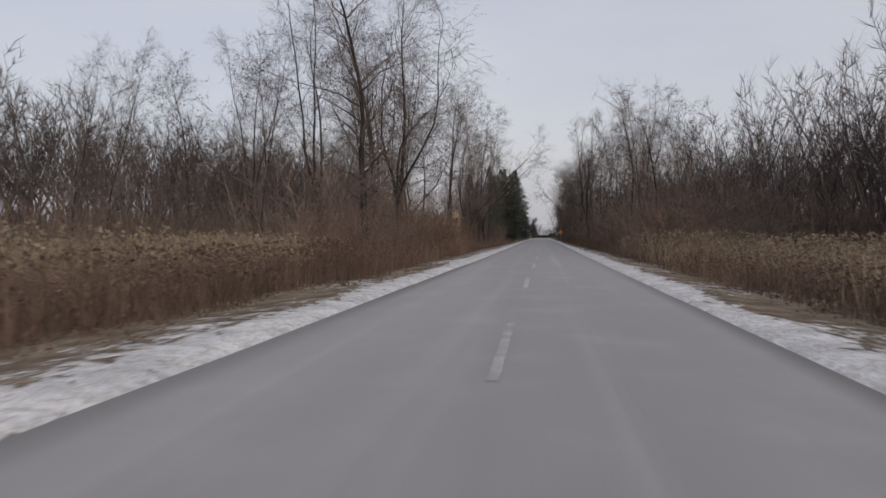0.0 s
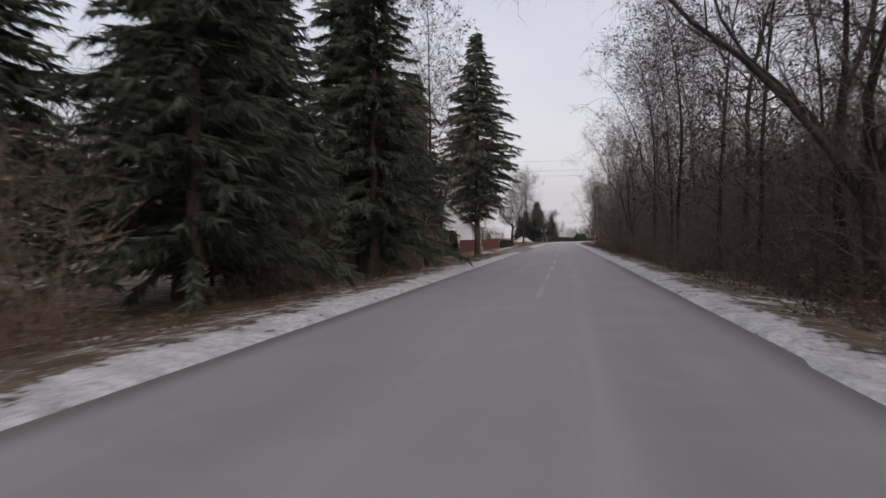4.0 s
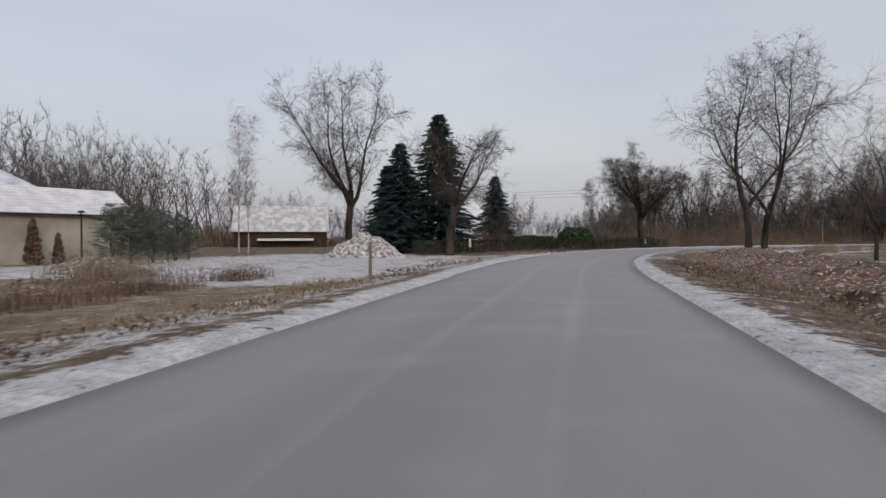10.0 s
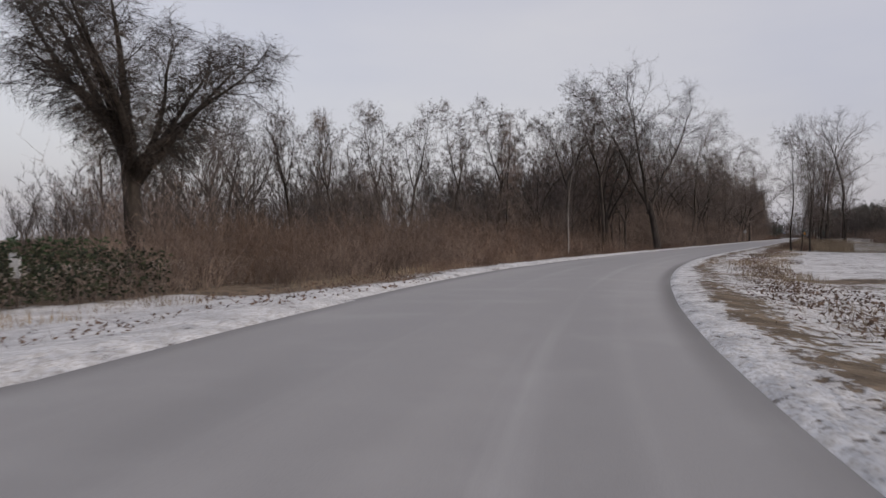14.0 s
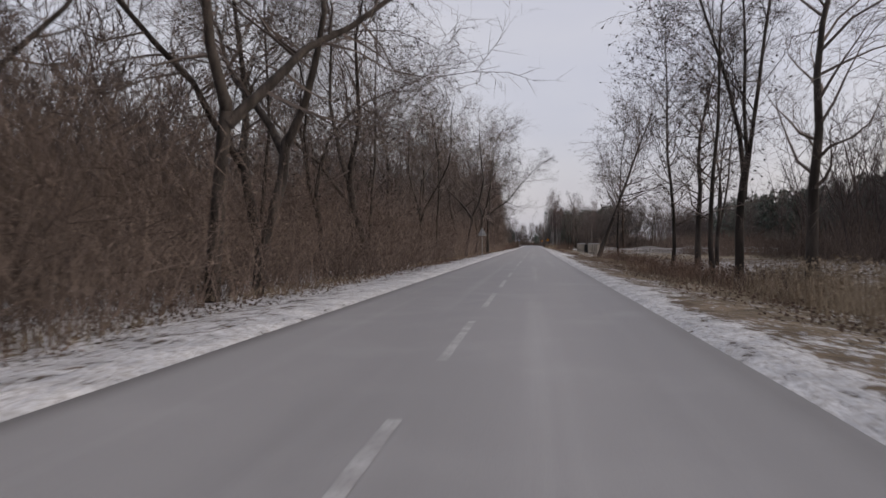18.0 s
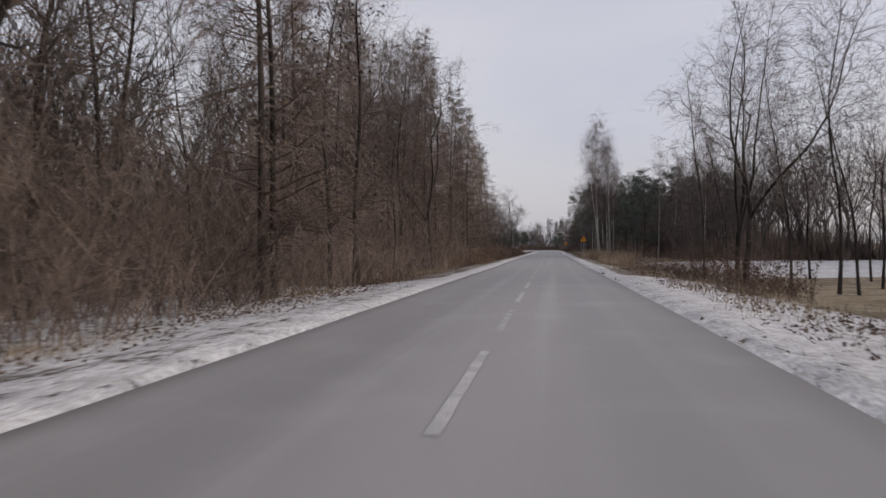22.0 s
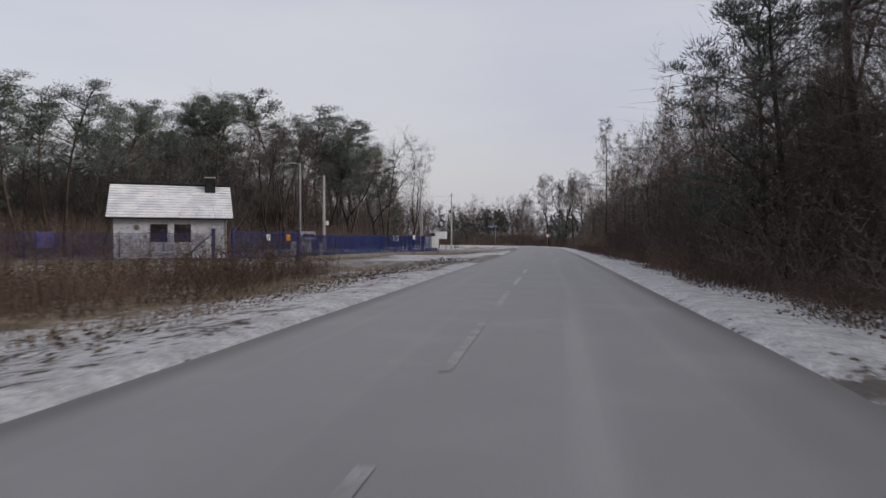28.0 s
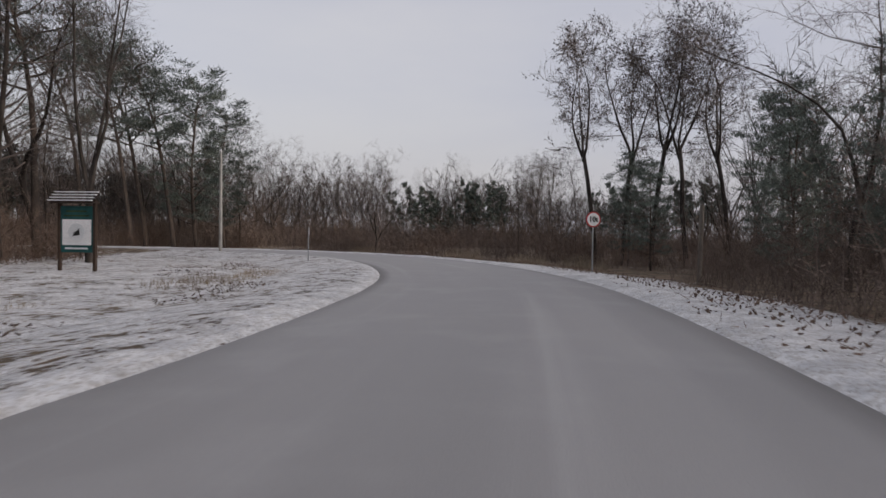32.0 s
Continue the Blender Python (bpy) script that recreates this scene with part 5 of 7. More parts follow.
hedge_row([THICK, LEAFY], 862, 900, 11.5, 5, 0.5, 0.7), hedge_row([RUSSET, REED], 872, 905, 8, 5, 0.4, 0.6)
for x, y, kind, k in ((409, 686.5, OAK, 1.3), (411.5, 690, PINE, 1.25), (412.5, 694, BIG_OAK, 1.15), (407.5, 695, PINE, 1.35), (413.5, 698, ALDER, 1.0), (409, 701, PINE, 1.1), (403, 690, BIG_OAK, 1.2), (404, 697, PINE, 1.35), (414, 690.5, SLIM2, 1.0),
                      (424, 714, PINE, 1.3), (428, 713.5, PINE, 1.25), (431, 715, PINE2, 1.5), (427, 719, PINE, 1.35), (435, 717, PINE2, 1.3), (421, 719, PINE, 1.35), (439, 722, ALDER, 1.1)):
    kind.put_xy(x, y, -0.5, k, 50 * k + x)
for x, y, k in ((408, 684, 0.9), (411.5, 687, 0.8), (413.5, 691.5, 0.75), (414, 696, 0.8), (409, 692, 1.0), (406, 688, 1.0), (411, 699, 0.9), (430, 712.5, 0.8), (423, 712.5, 0.8), (438, 719, 0.8)):
    random.choice([THICK, THICK2, RUDDY]).put_xy(x, y, -0.5, k, 40 + x)
# leaves and stalks on both verges
for side in (-1, 1):
    hedge_row([LEAVES], -30, 172 if side < 0 else 930, side * 5.2, 7.0, 0.9, 1.2, 0.2)
    for s0, s1 in ((215, 298), (376, 776)) if side < 0 else ((252, 776),):
        hedge_row([LEAVES, TUFTS, TUFTS], s0, s1, side * 6.2, 6.0, 0.9, 1.2, 0.5)
hedge_row([LEAVES], 218, 784, -5.2, 7.0, 0.9, 1.2, 0.2), hedge_row([TUFTS], 322, 372, -9.5, 6, 0.8, 1.1), hedge_row([TUFTS, LEAVES], 836, 880, -9, 5, 0.8, 1.1, 3)
hedge_row([TUFTS, LEAVES], 384, 430, 6, 5, 0.8, 1.1, 1.5), hedge_row([TUFTS], 764, 778, -8, 5, 0.9, 1.2, 1.5), hedge_row([TUFTS], 300, 350, 6, 5, 0.8, 1.1, 1.0)
hedge_row([REED, TUFTS], 345, 384, 12, 5, 0.5, 0.8, 2)


# ---- houses ----
def holed_wall(width, height, holes, thick=0.25):
    """A wall from x = 0 to width, its outer face at y = 0, with rectangular openings (x0, z0, x1, z1), as one closed mesh."""
    bm = bmesh.new()
    xs = sorted({0.0, width, *[h[0] for h in holes], *[h[2] for h in holes]})
    zs = sorted({0.0, height, *[h[1] for h in holes], *[h[3] for h in holes]})
    grid = [[[bm.verts.new((x, y, z)) for z in zs] for x in xs] for y in (0.0, thick)]

    def solid(i, j):
        if not (0 <= i < len(xs) - 1 and 0 <= j < len(zs) - 1):
            return False
        x, z = (xs[i] + xs[i + 1]) / 2, (zs[j] + zs[j + 1]) / 2
        return not any(h[0] < x < h[2] and h[1] < z < h[3] for h in holes)

    for i in range(len(xs) - 1):
        for j in range(len(zs) - 1):
            if not solid(i, j):
                continue
            corners = ((i, j), (i + 1, j), (i + 1, j + 1), (i, j + 1))
            for side in (0, 1):
                bm.faces.new([grid[side][a][c] for a, c in (corners if side == 0 else corners[::-1])])
            for k, (di, dj) in enumerate(((0, -1), (1, 0), (0, 1), (-1, 0))):
                if not solid(i + di, j + dj):
                    (a, c), (e, f) = corners[k], corners[(k + 1) % 4]
                    bm.faces.new((grid[0][a][c], grid[1][a][c], grid[1][e][f], grid[0][e][f]))
    for v in [v for v in bm.verts if not v.link_faces]:
        bm.verts.remove(v)
    bmesh.ops.recalc_face_normals(bm, faces=bm.faces)
    return bm


def moved(bm, m):
    bmesh.ops.transform(bm, matrix=m, verts=bm.verts)
    return bm


def window_in(parent, m, x0, z0, x1, z1, frame_mat, bars=1, fill=None, sill=True):
    """A window set into an opening of the wall that m lays out."""
    bm = bmesh.new()
    w = 0.07
    box(x0, 0.06, z0, x1, 0.13, z0 + w, bm=bm), box(x0, 0.06, z1 - w, x1, 0.13, z1, bm=bm)
    box(x0, 0.06, z0 + w, x0 + w, 0.13, z1 - w, bm=bm), box(x1 - w, 0.06, z0 + w, x1, 0.13, z1 - w, bm=bm)
    for k in range(bars):
        c = x0 + (x1 - x0) * (k + 1) / (bars + 1)
        box(c - 0.045, 0.058, z0 + w, c + 0.045, 0.13, z1 - w, bm=bm)
    win = part("window", moved(bm, m), frame_mat, parent)
    part("pane", moved(box(x0 + 0.03, 0.09, z0 + 0.03, x1 - 0.03, 0.105, z1 - 0.03), m), fill or GLASS, win)
    if sill:
        part("sill", moved(box(x0 - 0.06, -0.07, z0 - 0.05, x1 + 0.06, 0.05, z0 - 0.004, 0.01), m), DULL_WHITE, win)
    return win


def roof_slope(length, run, rise, courses=1, thick=0.14, step=0.025):
    """One roof plane from its eave (y = 0, z = 0) up to its ridge (y = run, z = rise), its upper face stepped in courses."""
    slope = math.hypot(run, rise)
    outline = [(0, -thick)]
    for k in range(courses):
        outline += [(slope * k / courses, step if courses > 1 else 0), (slope * (k + 1) / courses - 0.004, 0)]
    outline.append((slope, -thick))
    bm = moved(prism(outline, -length / 2, length / 2), Matrix.Rotation(math.pi / 2, 4, "Z"))
    return moved(bm, Matrix.Rotation(math.atan2(rise, run), 4, "X"))


def gable_house(name, label, place, turn, w, d, eave, ridge, wall, roof, over=0.5, front=(), right=(), left=(), courses=1, roof_label="", edge=DARK_WOOD, snow_cap=None):
    """A house whose gable front looks along its own -y; openings are (x0, z0, x1, z1, material, bars, pane material)."""
    h = thing(name, place, label, "house", turn=turn)
    m_front = Matrix.Translation((-w / 2, 0, 0))
    m_right = Matrix.Translation((w / 2, 0.25, 0)) @ Matrix.Rotation(math.pi / 2, 4, "Z")
    m_left = Matrix.Translation((-w / 2, d - 0.25, 0)) @ Matrix.Rotation(-math.pi / 2, 4, "Z")
    bm = moved(holed_wall(w, eave, [o[:4] for o in front if o[3] <= eave]), m_front)
    part("front_wall", bm, wall, h)
    tri = [(-w / 2, eave), (w / 2, eave), (0, ridge)]
    up = [o for o in front if o[3] > eave]
    if up:
        bm = bmesh.new()
        x0, z0, x1, z1 = (up[0][0] - w / 2, up[0][1], up[0][2] - w / 2, up[0][3])

        def edge_z(x):
            return eave + (ridge - eave) * (1 - abs(x) / (w / 2))

        for outline in ([(-w / 2, eave), (x0, eave), (x0, edge_z(x0))], [(x1, eave), (w / 2, eave), (x1, edge_z(x1))],
                        [(x0, eave), (x1, eave), (x1, z0), (x0, z0)], [(x0, z1), (x1, z1), (x1, edge_z(x1)), (0, ridge), (x0, edge_z(x0))] if x0 < 0 < x1 else [(x0, z1), (x1, z1), (x1, edge_z(x1)), (x0, edge_z(x0))]):
            piece = prism(outline, 0, 0.25)
            me = bpy.data.meshes.new("piece")
            piece.to_mesh(me)
            piece.free()
            bm.from_mesh(me)
            bpy.data.meshes.remove(me)
        if not x0 < 0 < x1:
            extra = prism([(x1, edge_z(x1)), (0, ridge), (0, edge_z(x1))] if x1 < 0 else [(0, ridge), (x0, edge_z(x0)), (0, edge_z(x0))], 0, 0.25)
            me = bpy.data.meshes.new("piece")
            extra.to_mesh(me)
            extra.free()
            bm.from_mesh(me)
            bpy.data.meshes.remove(me)
        bmesh.ops.remove_doubles(bm, verts=bm.verts, dist=0.001)
        part("gable", bm, wall, h)
    else:
        part("gable", prism(tri, 0, 0.25), wall, h)
    part("back_gable", prism(tri, d - 0.25, d), wall, h)
    part("back_wall", box(-w / 2, d - 0.25, 0, w / 2, d, eave), wall, h)
    part("side_wall", moved(holed_wall(d - 0.5, eave, [o[:4] for o in right]), m_right), wall, h)
    part("side_wall", moved(holed_wall(d - 0.5, eave, [o[:4] for o in left]), m_left), wall, h)
    for m, group in ((m_front, front), (m_right, right), (m_left, left)):
        for x0, z0, x1, z1, mat, bars, fill in group:
            window_in(h, m, x0, z0, x1, z1, mat, bars, fill, fill is not DARK_WOOD)
    run = w / 2 + over
    rise = (ridge - eave) / (w / 2) * run
    for side in (-1, 1):
        m = Matrix.Translation((side * run, d / 2, ridge + 0.16 - rise)) @ Matrix.Rotation(math.pi / 2 * side, 4, "Z")
        r = part("roof", moved(roof_slope(d + 2 * over * 0.8, run, rise, courses), m), roof, h, roof_label)
        part("gutter", tube_bm([(side * (run + 0.06), -over * 0.8, ridge + 0.10 - rise), (side * (run + 0.06), d + over * 0.8, ridge + 0.10 - rise)], 0.06, 6), edge, r)
        for y in (-over * 0.8 - 0.03, d + over * 0.8 + 0.03):
            part("barge_board", prism([(side * run, ridge - 0.06 - rise), (0, ridge - 0.06), (0, ridge + 0.17), (side * run, ridge + 0.17 - rise)], y - 0.025, y + 0.025), edge, r)
    part("ridge_cap", tube_bm([(0, -over * 0.8, ridge + 0.15), (0, d + over * 0.8, ridge + 0.15)], 0.09, 6), roof, h)
    return h


def chimney(h, x, y, z0, z1, w, mat):
    c = part("chimney", box(x - w / 2, y - w / 2, z0, x + w / 2, y + w / 2, z1, 0.01), mat, h)
    part("chimney_cap", box(x - w / 2 - 0.06, y - w / 2 - 0.06, z1, x + w / 2 + 0.06, y + w / 2 + 0.06, z1 + 0.1, 0.01), CONCRETE, c)


def spot(s, u, z=None):
    x, y, h = at(s, u)
    return (x, y, land_z(s, u) if z is None else z), h


# the white house behind the red fence
p, h = spot(200.5, -15.95, -0.4)
white_house = gable_house("house", "white rendered house with a grey gable roof", p, h, 10.3, 6.3, 3.45, 7.7, WHITE_WALL, ROOF_GREY, 0.7,
                          front=((3.9, 0.0, 5.4, 2.9, DARK_WOOD, 0, DARK_WOOD), (6.35, 1.1, 8.0, 2.75, DULL_WHITE, 1, None)), courses=12)
chimney(white_house, 0.4, 2.9, 6.6, 7.95, 0.6, BRICK)
part("vent", box(-2.05, -0.04, 4.0, -1.8, 0.02, 4.3, 0.01), BLACK_METAL, white_house)
part("snow_guard", tube_bm([(5.55, -0.4, 3.8), (5.55, 6.7, 3.8)], 0.025, 5), GALVANISED, white_house)
p, h = spot(201.5, -22.6, -0.4)
porch = thing("porch", p, "dark timber lean-to porch beside the white house", "porch", turn=h)
part("roof", moved(box(-1.4, -0.8, 0, 1.4, 4.0, 0.12, 0.01), Matrix.Translation((0, 0, 2.55)) @ Matrix.Rotation(-0.12, 4, "Y")), DARK_WOOD, porch)
for x in (-1.1, 1.1):
    for y in (-0.5, 3.6):
        part("post", box(x - 0.07, y - 0.07, 0, x + 0.07, y + 0.07, 2.5, 0.01), DARK_WOOD, porch)

# the yellow house
p, h = spot(189.5, -24.4, -0.4)
yellow_house = gable_house("house", "tall yellow rendered house with brown roof edges", p, h, 9.4, 9.5, 4.6, 10.2, YELLOW_WALL, ROOF_GREY, 0.7,
                           front=((1.4, 1.0, 2.9, 2.6, DULL_WHITE, 1, None), (6.4, 1.0, 7.9, 2.6, DULL_WHITE, 1, None), (3.9, 5.2, 5.5, 6.7, DULL_WHITE, 1, None)), courses=12)
p, h = spot(191.5, -17.3, -0.4)
entry = thing("porch", p, "pale orange rendered entrance porch with a brown arch", "porch", turn=h)
arch = [(-1.0, 0), (-1.0, 3.4), (1.0, 3.4), (1.0, 0), (0.55, 0)] + [(0.55 * math.cos(w), 1.75 + 0.55 * math.sin(w)) for w in np.linspace(0, math.pi, 9)] + [(-0.55, 0)]
bm = bmesh.new()
vs = [bm.verts.new((x, 0, z)) for x, z in arch]
face = bm.faces.new(vs)
ext = bmesh.ops.extrude_face_region(bm, geom=[face])["geom"]
bmesh.ops.translate(bm, vec=(0, 0.3, 0), verts=[v for v in ext if isinstance(v, bmesh.types.BMVert)])
bmesh.ops.recalc_face_normals(bm, faces=bm.faces)
part("front_wall", bm, PALE_WALL, entry)
part("door", box(-0.6, 1.2, 0, 0.6, 1.26, 2.3), DARK_WOOD, entry)
part("side_wall", box(0.7, 0.3, 0, 1.0, 3.0, 3.4), PALE_WALL, entry)
part("roof", box(-1.3, -0.3, 3.4, 1.3, 3.2, 3.55, 0.02), BRICK, entry)

# the unfinished hip-roofed house and its annex
hip = thing("house", (-52.6, 327.8, -0.6), "unfinished grey-rendered house with a snow-dusted hip roof", "house", turn=-20)
W, D, E, R = 19.0, 12.0, 3.6, 8.9
holes = ((2.4, 1.0, 3.1, 2.5), (9.6, 0.8, 10.9, 2.6), (6.2, 0.2, 7.6, 2.6))
part("front_wall", moved(holed_wall(W, E, holes), Matrix.Translation((-W / 2, 0, 0))), GREY_BLOCK, hip)
for x0, z0, x1, z1 in holes:
    window_in(hip, Matrix.Translation((-W / 2, 0, 0)), x0, z0, x1, z1, OLD_WOOD, 1, None, False)
part("side_wall", box(W / 2 - 0.25, 0.25, 0, W / 2, D, E), GREY_BLOCK, hip)
part("side_wall", box(-W / 2, 0.25, 0, -W / 2 + 0.25, D, E), GREY_BLOCK, hip)
part("back_wall", box(-W / 2 + 0.25, D - 0.25, 0, W / 2 - 0.25, D, E), GREY_BLOCK, hip)
o = 0.7
corners = [Vector((-W / 2 - o, -o, E)), Vector((W / 2 + o, -o, E)), Vector((W / 2 + o, D + o, E)), Vector((-W / 2 - o, D + o, E))]
tops = [Vector((-2.2, D / 2, R)), Vector((2.2, D / 2, R))]
for quad in ((corners[0], corners[1], tops[1], tops[0]), (corners[1], corners[2], tops[1]), (corners[2], corners[3], tops[0], tops[1]), (corners[3], corners[0], tops[0])):
    bm = bmesh.new()
    n = 15
    top = quad[2:] if len(quad) == 4 else (quad[2], quad[2])
    for k in range(n):
        f0, f1 = k / n, (k + 1) / n
        a, b = quad[0].lerp(top[1], f0), quad[1].lerp(top[0], f0)
        c, e = quad[1].lerp(top[0], f1), quad[0].lerp(top[1], f1)
        lift, low = Vector((0, 0, 0.05)), Vector((0, 0, -0.12))
        vs = [bm.verts.new(v) for v in (a + lift, b + lift, c, e)]
        under = [bm.verts.new(v) for v in (a + low, b + low)] if k == 0 else seam
        bm.faces.new((vs[0], vs[1], vs[2], vs[3]))
        bm.faces.new((under[0], under[1], vs[1], vs[0]))
        seam = [vs[3], vs[2]]
    part("roof", bm, ROOF_SNOW, hip, "snow-dusted tiled roof plane")
for k, (a, b) in enumerate(((corners[0], tops[0]), (corners[1], tops[1]), (corners[2], tops[1]), (corners[3], tops[0]), (tops[0], tops[1]))):
    part("ridge_cap", tube_bm([a + Vector((0, 0, 0.04)), b + Vector((0, 0, 0.04))], 0.10, 6), ROOF_SNOW, hip)
for x, y, z in ((-1.6, 2.6, 6.2), (-0.9, 2.6, 6.2), (-3.0, 2.4, 6.1)):
    part("roof_vent", tube_bm([(x, y, z - 0.5), (x, y, z + 0.35)], 0.12, 8), BLACK_METAL, hip)
part("soffit", box(-W / 2 - o, -o, E - 0.14, W / 2 + o, D + o, E - 0.02), DARK_WOOD, hip)
annex = gable_house("outbuilding", "long cream-rendered outbuilding with a snowy roof", (-33.8, 312.7, -0.6), -23, 4.8, 12.0, 3.5, 5.0, PALE_WALL, SNOW, 0.4,
                    front=((1.9, 1.0, 2.7, 2.3, OLD_WOOD, 0, None),), courses=8)
part("roof_vent", tube_bm([(0.5, 3.0, 5.0), (0.5, 3.0, 5.7)], 0.1, 8), BLACK_METAL, annex)
BARN_ROOF = surface("thin_snow_on_grey_tiles", (0.40, 0.41, 0.43), (0.64, 0.65, 0.68), 0.9, 14, 0.85, bump=0.4)
shed = gable_house("barn", "old dark barn with a snow-covered roof", (-39.1, 402.8, -0.5), 109, 9.0, 16.8, 3.2, 7.7, DARK_WOOD, BARN_ROOF, 0.5, courses=10)
part("lean_to", moved(box(-6.6, 2.4, 0, -4.6, 12.5, 0.14), Matrix.Translation((0, 0, 2.2)) @ Matrix.Rotation(-0.15, 4, "Y")), SNOW, shed)

# the white house beyond the hedge
far_house = gable_house("house", "old white gabled house with snow on its roof", (-15.6, 378.3, -0.6), -30, 8.6, 12.5, 4.1, 8.0, WHITE_WALL, SNOW, 0.35,
                        front=((4.6, 0.9, 5.9, 2.4, OLD_WOOD, 1, None), (2.7, 0.9, 3.3, 1.9, OLD_WOOD, 0, None), (3.1, 4.5, 4.1, 5.9, DULL_WHITE, 1, None)), courses=10)
chimney(far_house, 0.0, 3.4, 7.4, 9.1, 0.8, PALE_WALL)
chimney(far_house, 0.0, 8.0, 7.4, 8.9, 0.7, BRICK)
small = gable_house("house", "small pale house seen between tree trunks", (-35, 146, -0.6), 25, 9, 9, 3.0, 6.0, WHITE_WALL, SNOW, 0.5, courses=6)

pale = gable_house("house", "pale house with white windows behind the trees", (208, 449, -0.5), -75, 8, 8, 3.2, 5.8, PALE_WALL, ROOF_GREY, 0.5, front=((1.2, 1.0, 2.4, 2.4, WHITE_PAINT, 1, None), (3.6, 1.0, 4.8, 2.4, WHITE_PAINT, 1, None), (5.8, 1.0, 7.0, 2.4, WHITE_PAINT, 1, None)), left=((1.5, 1.0, 2.7, 2.4, WHITE_PAINT, 1, None), (5.0, 1.0, 6.2, 2.4, WHITE_PAINT, 1, None)), courses=8)

# the works building with the tiled roof
works = thing("building", (347.3, 640.7, -0.35), "small white works building with a snowy tiled roof", "building", turn=-23)
W, D, E = 8.6, 6.5, 3.5
holes = ((2.7, 1.35, 4.0, 2.8), (4.5, 1.35, 5.8, 2.8))
part("front_wall", moved(holed_wall(W, E, holes), Matrix.Translation((-W / 2, 0, 0))), WHITE_WALL, works)
for x0, z0, x1, z1 in holes:
    window_in(works, Matrix.Translation((-W / 2, 0, 0)), x0, z0, x1, z1, BLACK_METAL, 0)
    part("roller_shutter", box(x0 - W / 2 + 0.03, 0.04, z0 + 0.03, x1 - W / 2 - 0.03, 0.058, z1 - 0.03), BLACK_METAL, works)
for x in (-W / 2, W / 2 - 0.25):
    part("side_wall", prism([(0.25, 0), (D, 0), (D, E), (D / 2, 6.0), (0.25, E)], 0, 0.25), WHITE_WALL, works).matrix_basis = Matrix.Translation((x + 0.25, 0, 0)) @ Matrix.Rotation(math.pi / 2, 4, "Z")
part("back_wall", box(-W / 2 + 0.25, D - 0.25, 0, W / 2 - 0.25, D, E), WHITE_WALL, works)
for side, m in ((1, Matrix.Translation((0, -0.6, E - 0.2))), (-1, Matrix.Translation((0, D + 0.6, E - 0.2)) @ Matrix.Rotation(math.pi, 4, "Z"))):
    part("roof", moved(roof_slope(W + 1.0, D / 2 + 0.6, 2.95, 13, 0.14, 0.07), m), SNOW, works, "snow-covered stepped tile roof")
part("ridge_cap", tube_bm([(-W / 2 - 0.5, D / 2, 6.3), (W / 2 + 0.5, D / 2, 6.3)], 0.12, 6), BLACK_METAL, works)
part("gutter", tube_bm([(-W / 2 - 0.5, -0.68, E - 0.25), (W / 2 + 0.5, -0.68, E - 0.25)], 0.08, 6), BLACK_METAL, works)
part("downpipe", tube_bm([(W / 2 - 0.1, -0.08, 0), (W / 2 - 0.1, -0.08, 3.2)], 0.05, 6), OLD_WOOD, works)
chimney(works, 3.1, D / 2 - 0.5, 5.6, 6.9, 0.85, BLACK_METAL)
part("wall_lamp", tube_bm([(-2.6, -0.12, 2.5), (-2.6, 0.0, 2.5)], 0.22, 10), OLD_WOOD, works)


# ---- fences, signs, poles and small things ----
def repeat(ob, places):
    """Stand ob and its copies at the poses given."""
    for m in places[1:]:
        copy_thing(ob, m)
    ob.matrix_basis = places[0]


def shared(first, places):
    """Further objects on the mesh of a part, at other spots under the same parent."""
    for m in places[1:]:
        c = first.copy()
        scene.collection.objects.link(c)
        c.matrix_basis = m
    first.matrix_basis = places[0]


# red board fence before the white house
x, y, h = at(180, -9.1)
red = thing("fence", (x, y, -0.38), "red-brown board fence on an orange brick plinth", "fence", turn=h)
part("plinth", box(-0.12, 0, 0, 0.12, 38.3, 0.2, 0.01), BRICK_BASE, red)
board = part("board", box(-0.012, 0, 0, 0.012, 0.136, 1.26, 0.004), RED_FENCE, red)
shared(board, [Matrix.Translation((0.03 + random.uniform(-0.004, 0.004), k * 0.138, 0.21 + random.uniform(-0.008, 0.008))) for k in range(276)])
post = part("post", box(-0.05, -0.05, 0.0, 0.05, 0.05, 1.42, 0.008), DARK_WOOD, red)
shared(post, [Matrix.Translation((-0.06, k * 2.38 + 0.05, 0)) for k in range(17)])
for z in (0.5, 1.2):
    part("rail", box(-0.05, 0, z, -0.001, 38.2, z + 0.08), DARK_WOOD, red)

# dark picket fence before the yellow house
x, y, h = at(166, -9.6)
picket_fence = thing("fence", (x, y, -0.38), "dark brown wooden picket fence", "fence", turn=h)
for z in (0.35, 1.0):
    part("rail", box(-0.03, 0, z, 0.03, 14, z + 0.08), DARK_WOOD, picket_fence)
picket = part("picket", prism([(-0.035, 0.1), (0.035, 0.1), (0.035, 1.3), (0, 1.38), (-0.035, 1.3)], 0.03, 0.055), DARK_WOOD, picket_fence)
shared(picket, [Matrix.Translation((0, k * 0.15, 0)) @ Matrix.Rotation(math.pi / 2, 4, "Z") for k in range(93)])
post = part("post", box(-0.07, -0.07, 0, 0.07, 0.07, 1.45, 0.01), DARK_WOOD, picket_fence)
shared(post, [Matrix.Translation((0, k * 2.33, 0)) for k in range(7)])

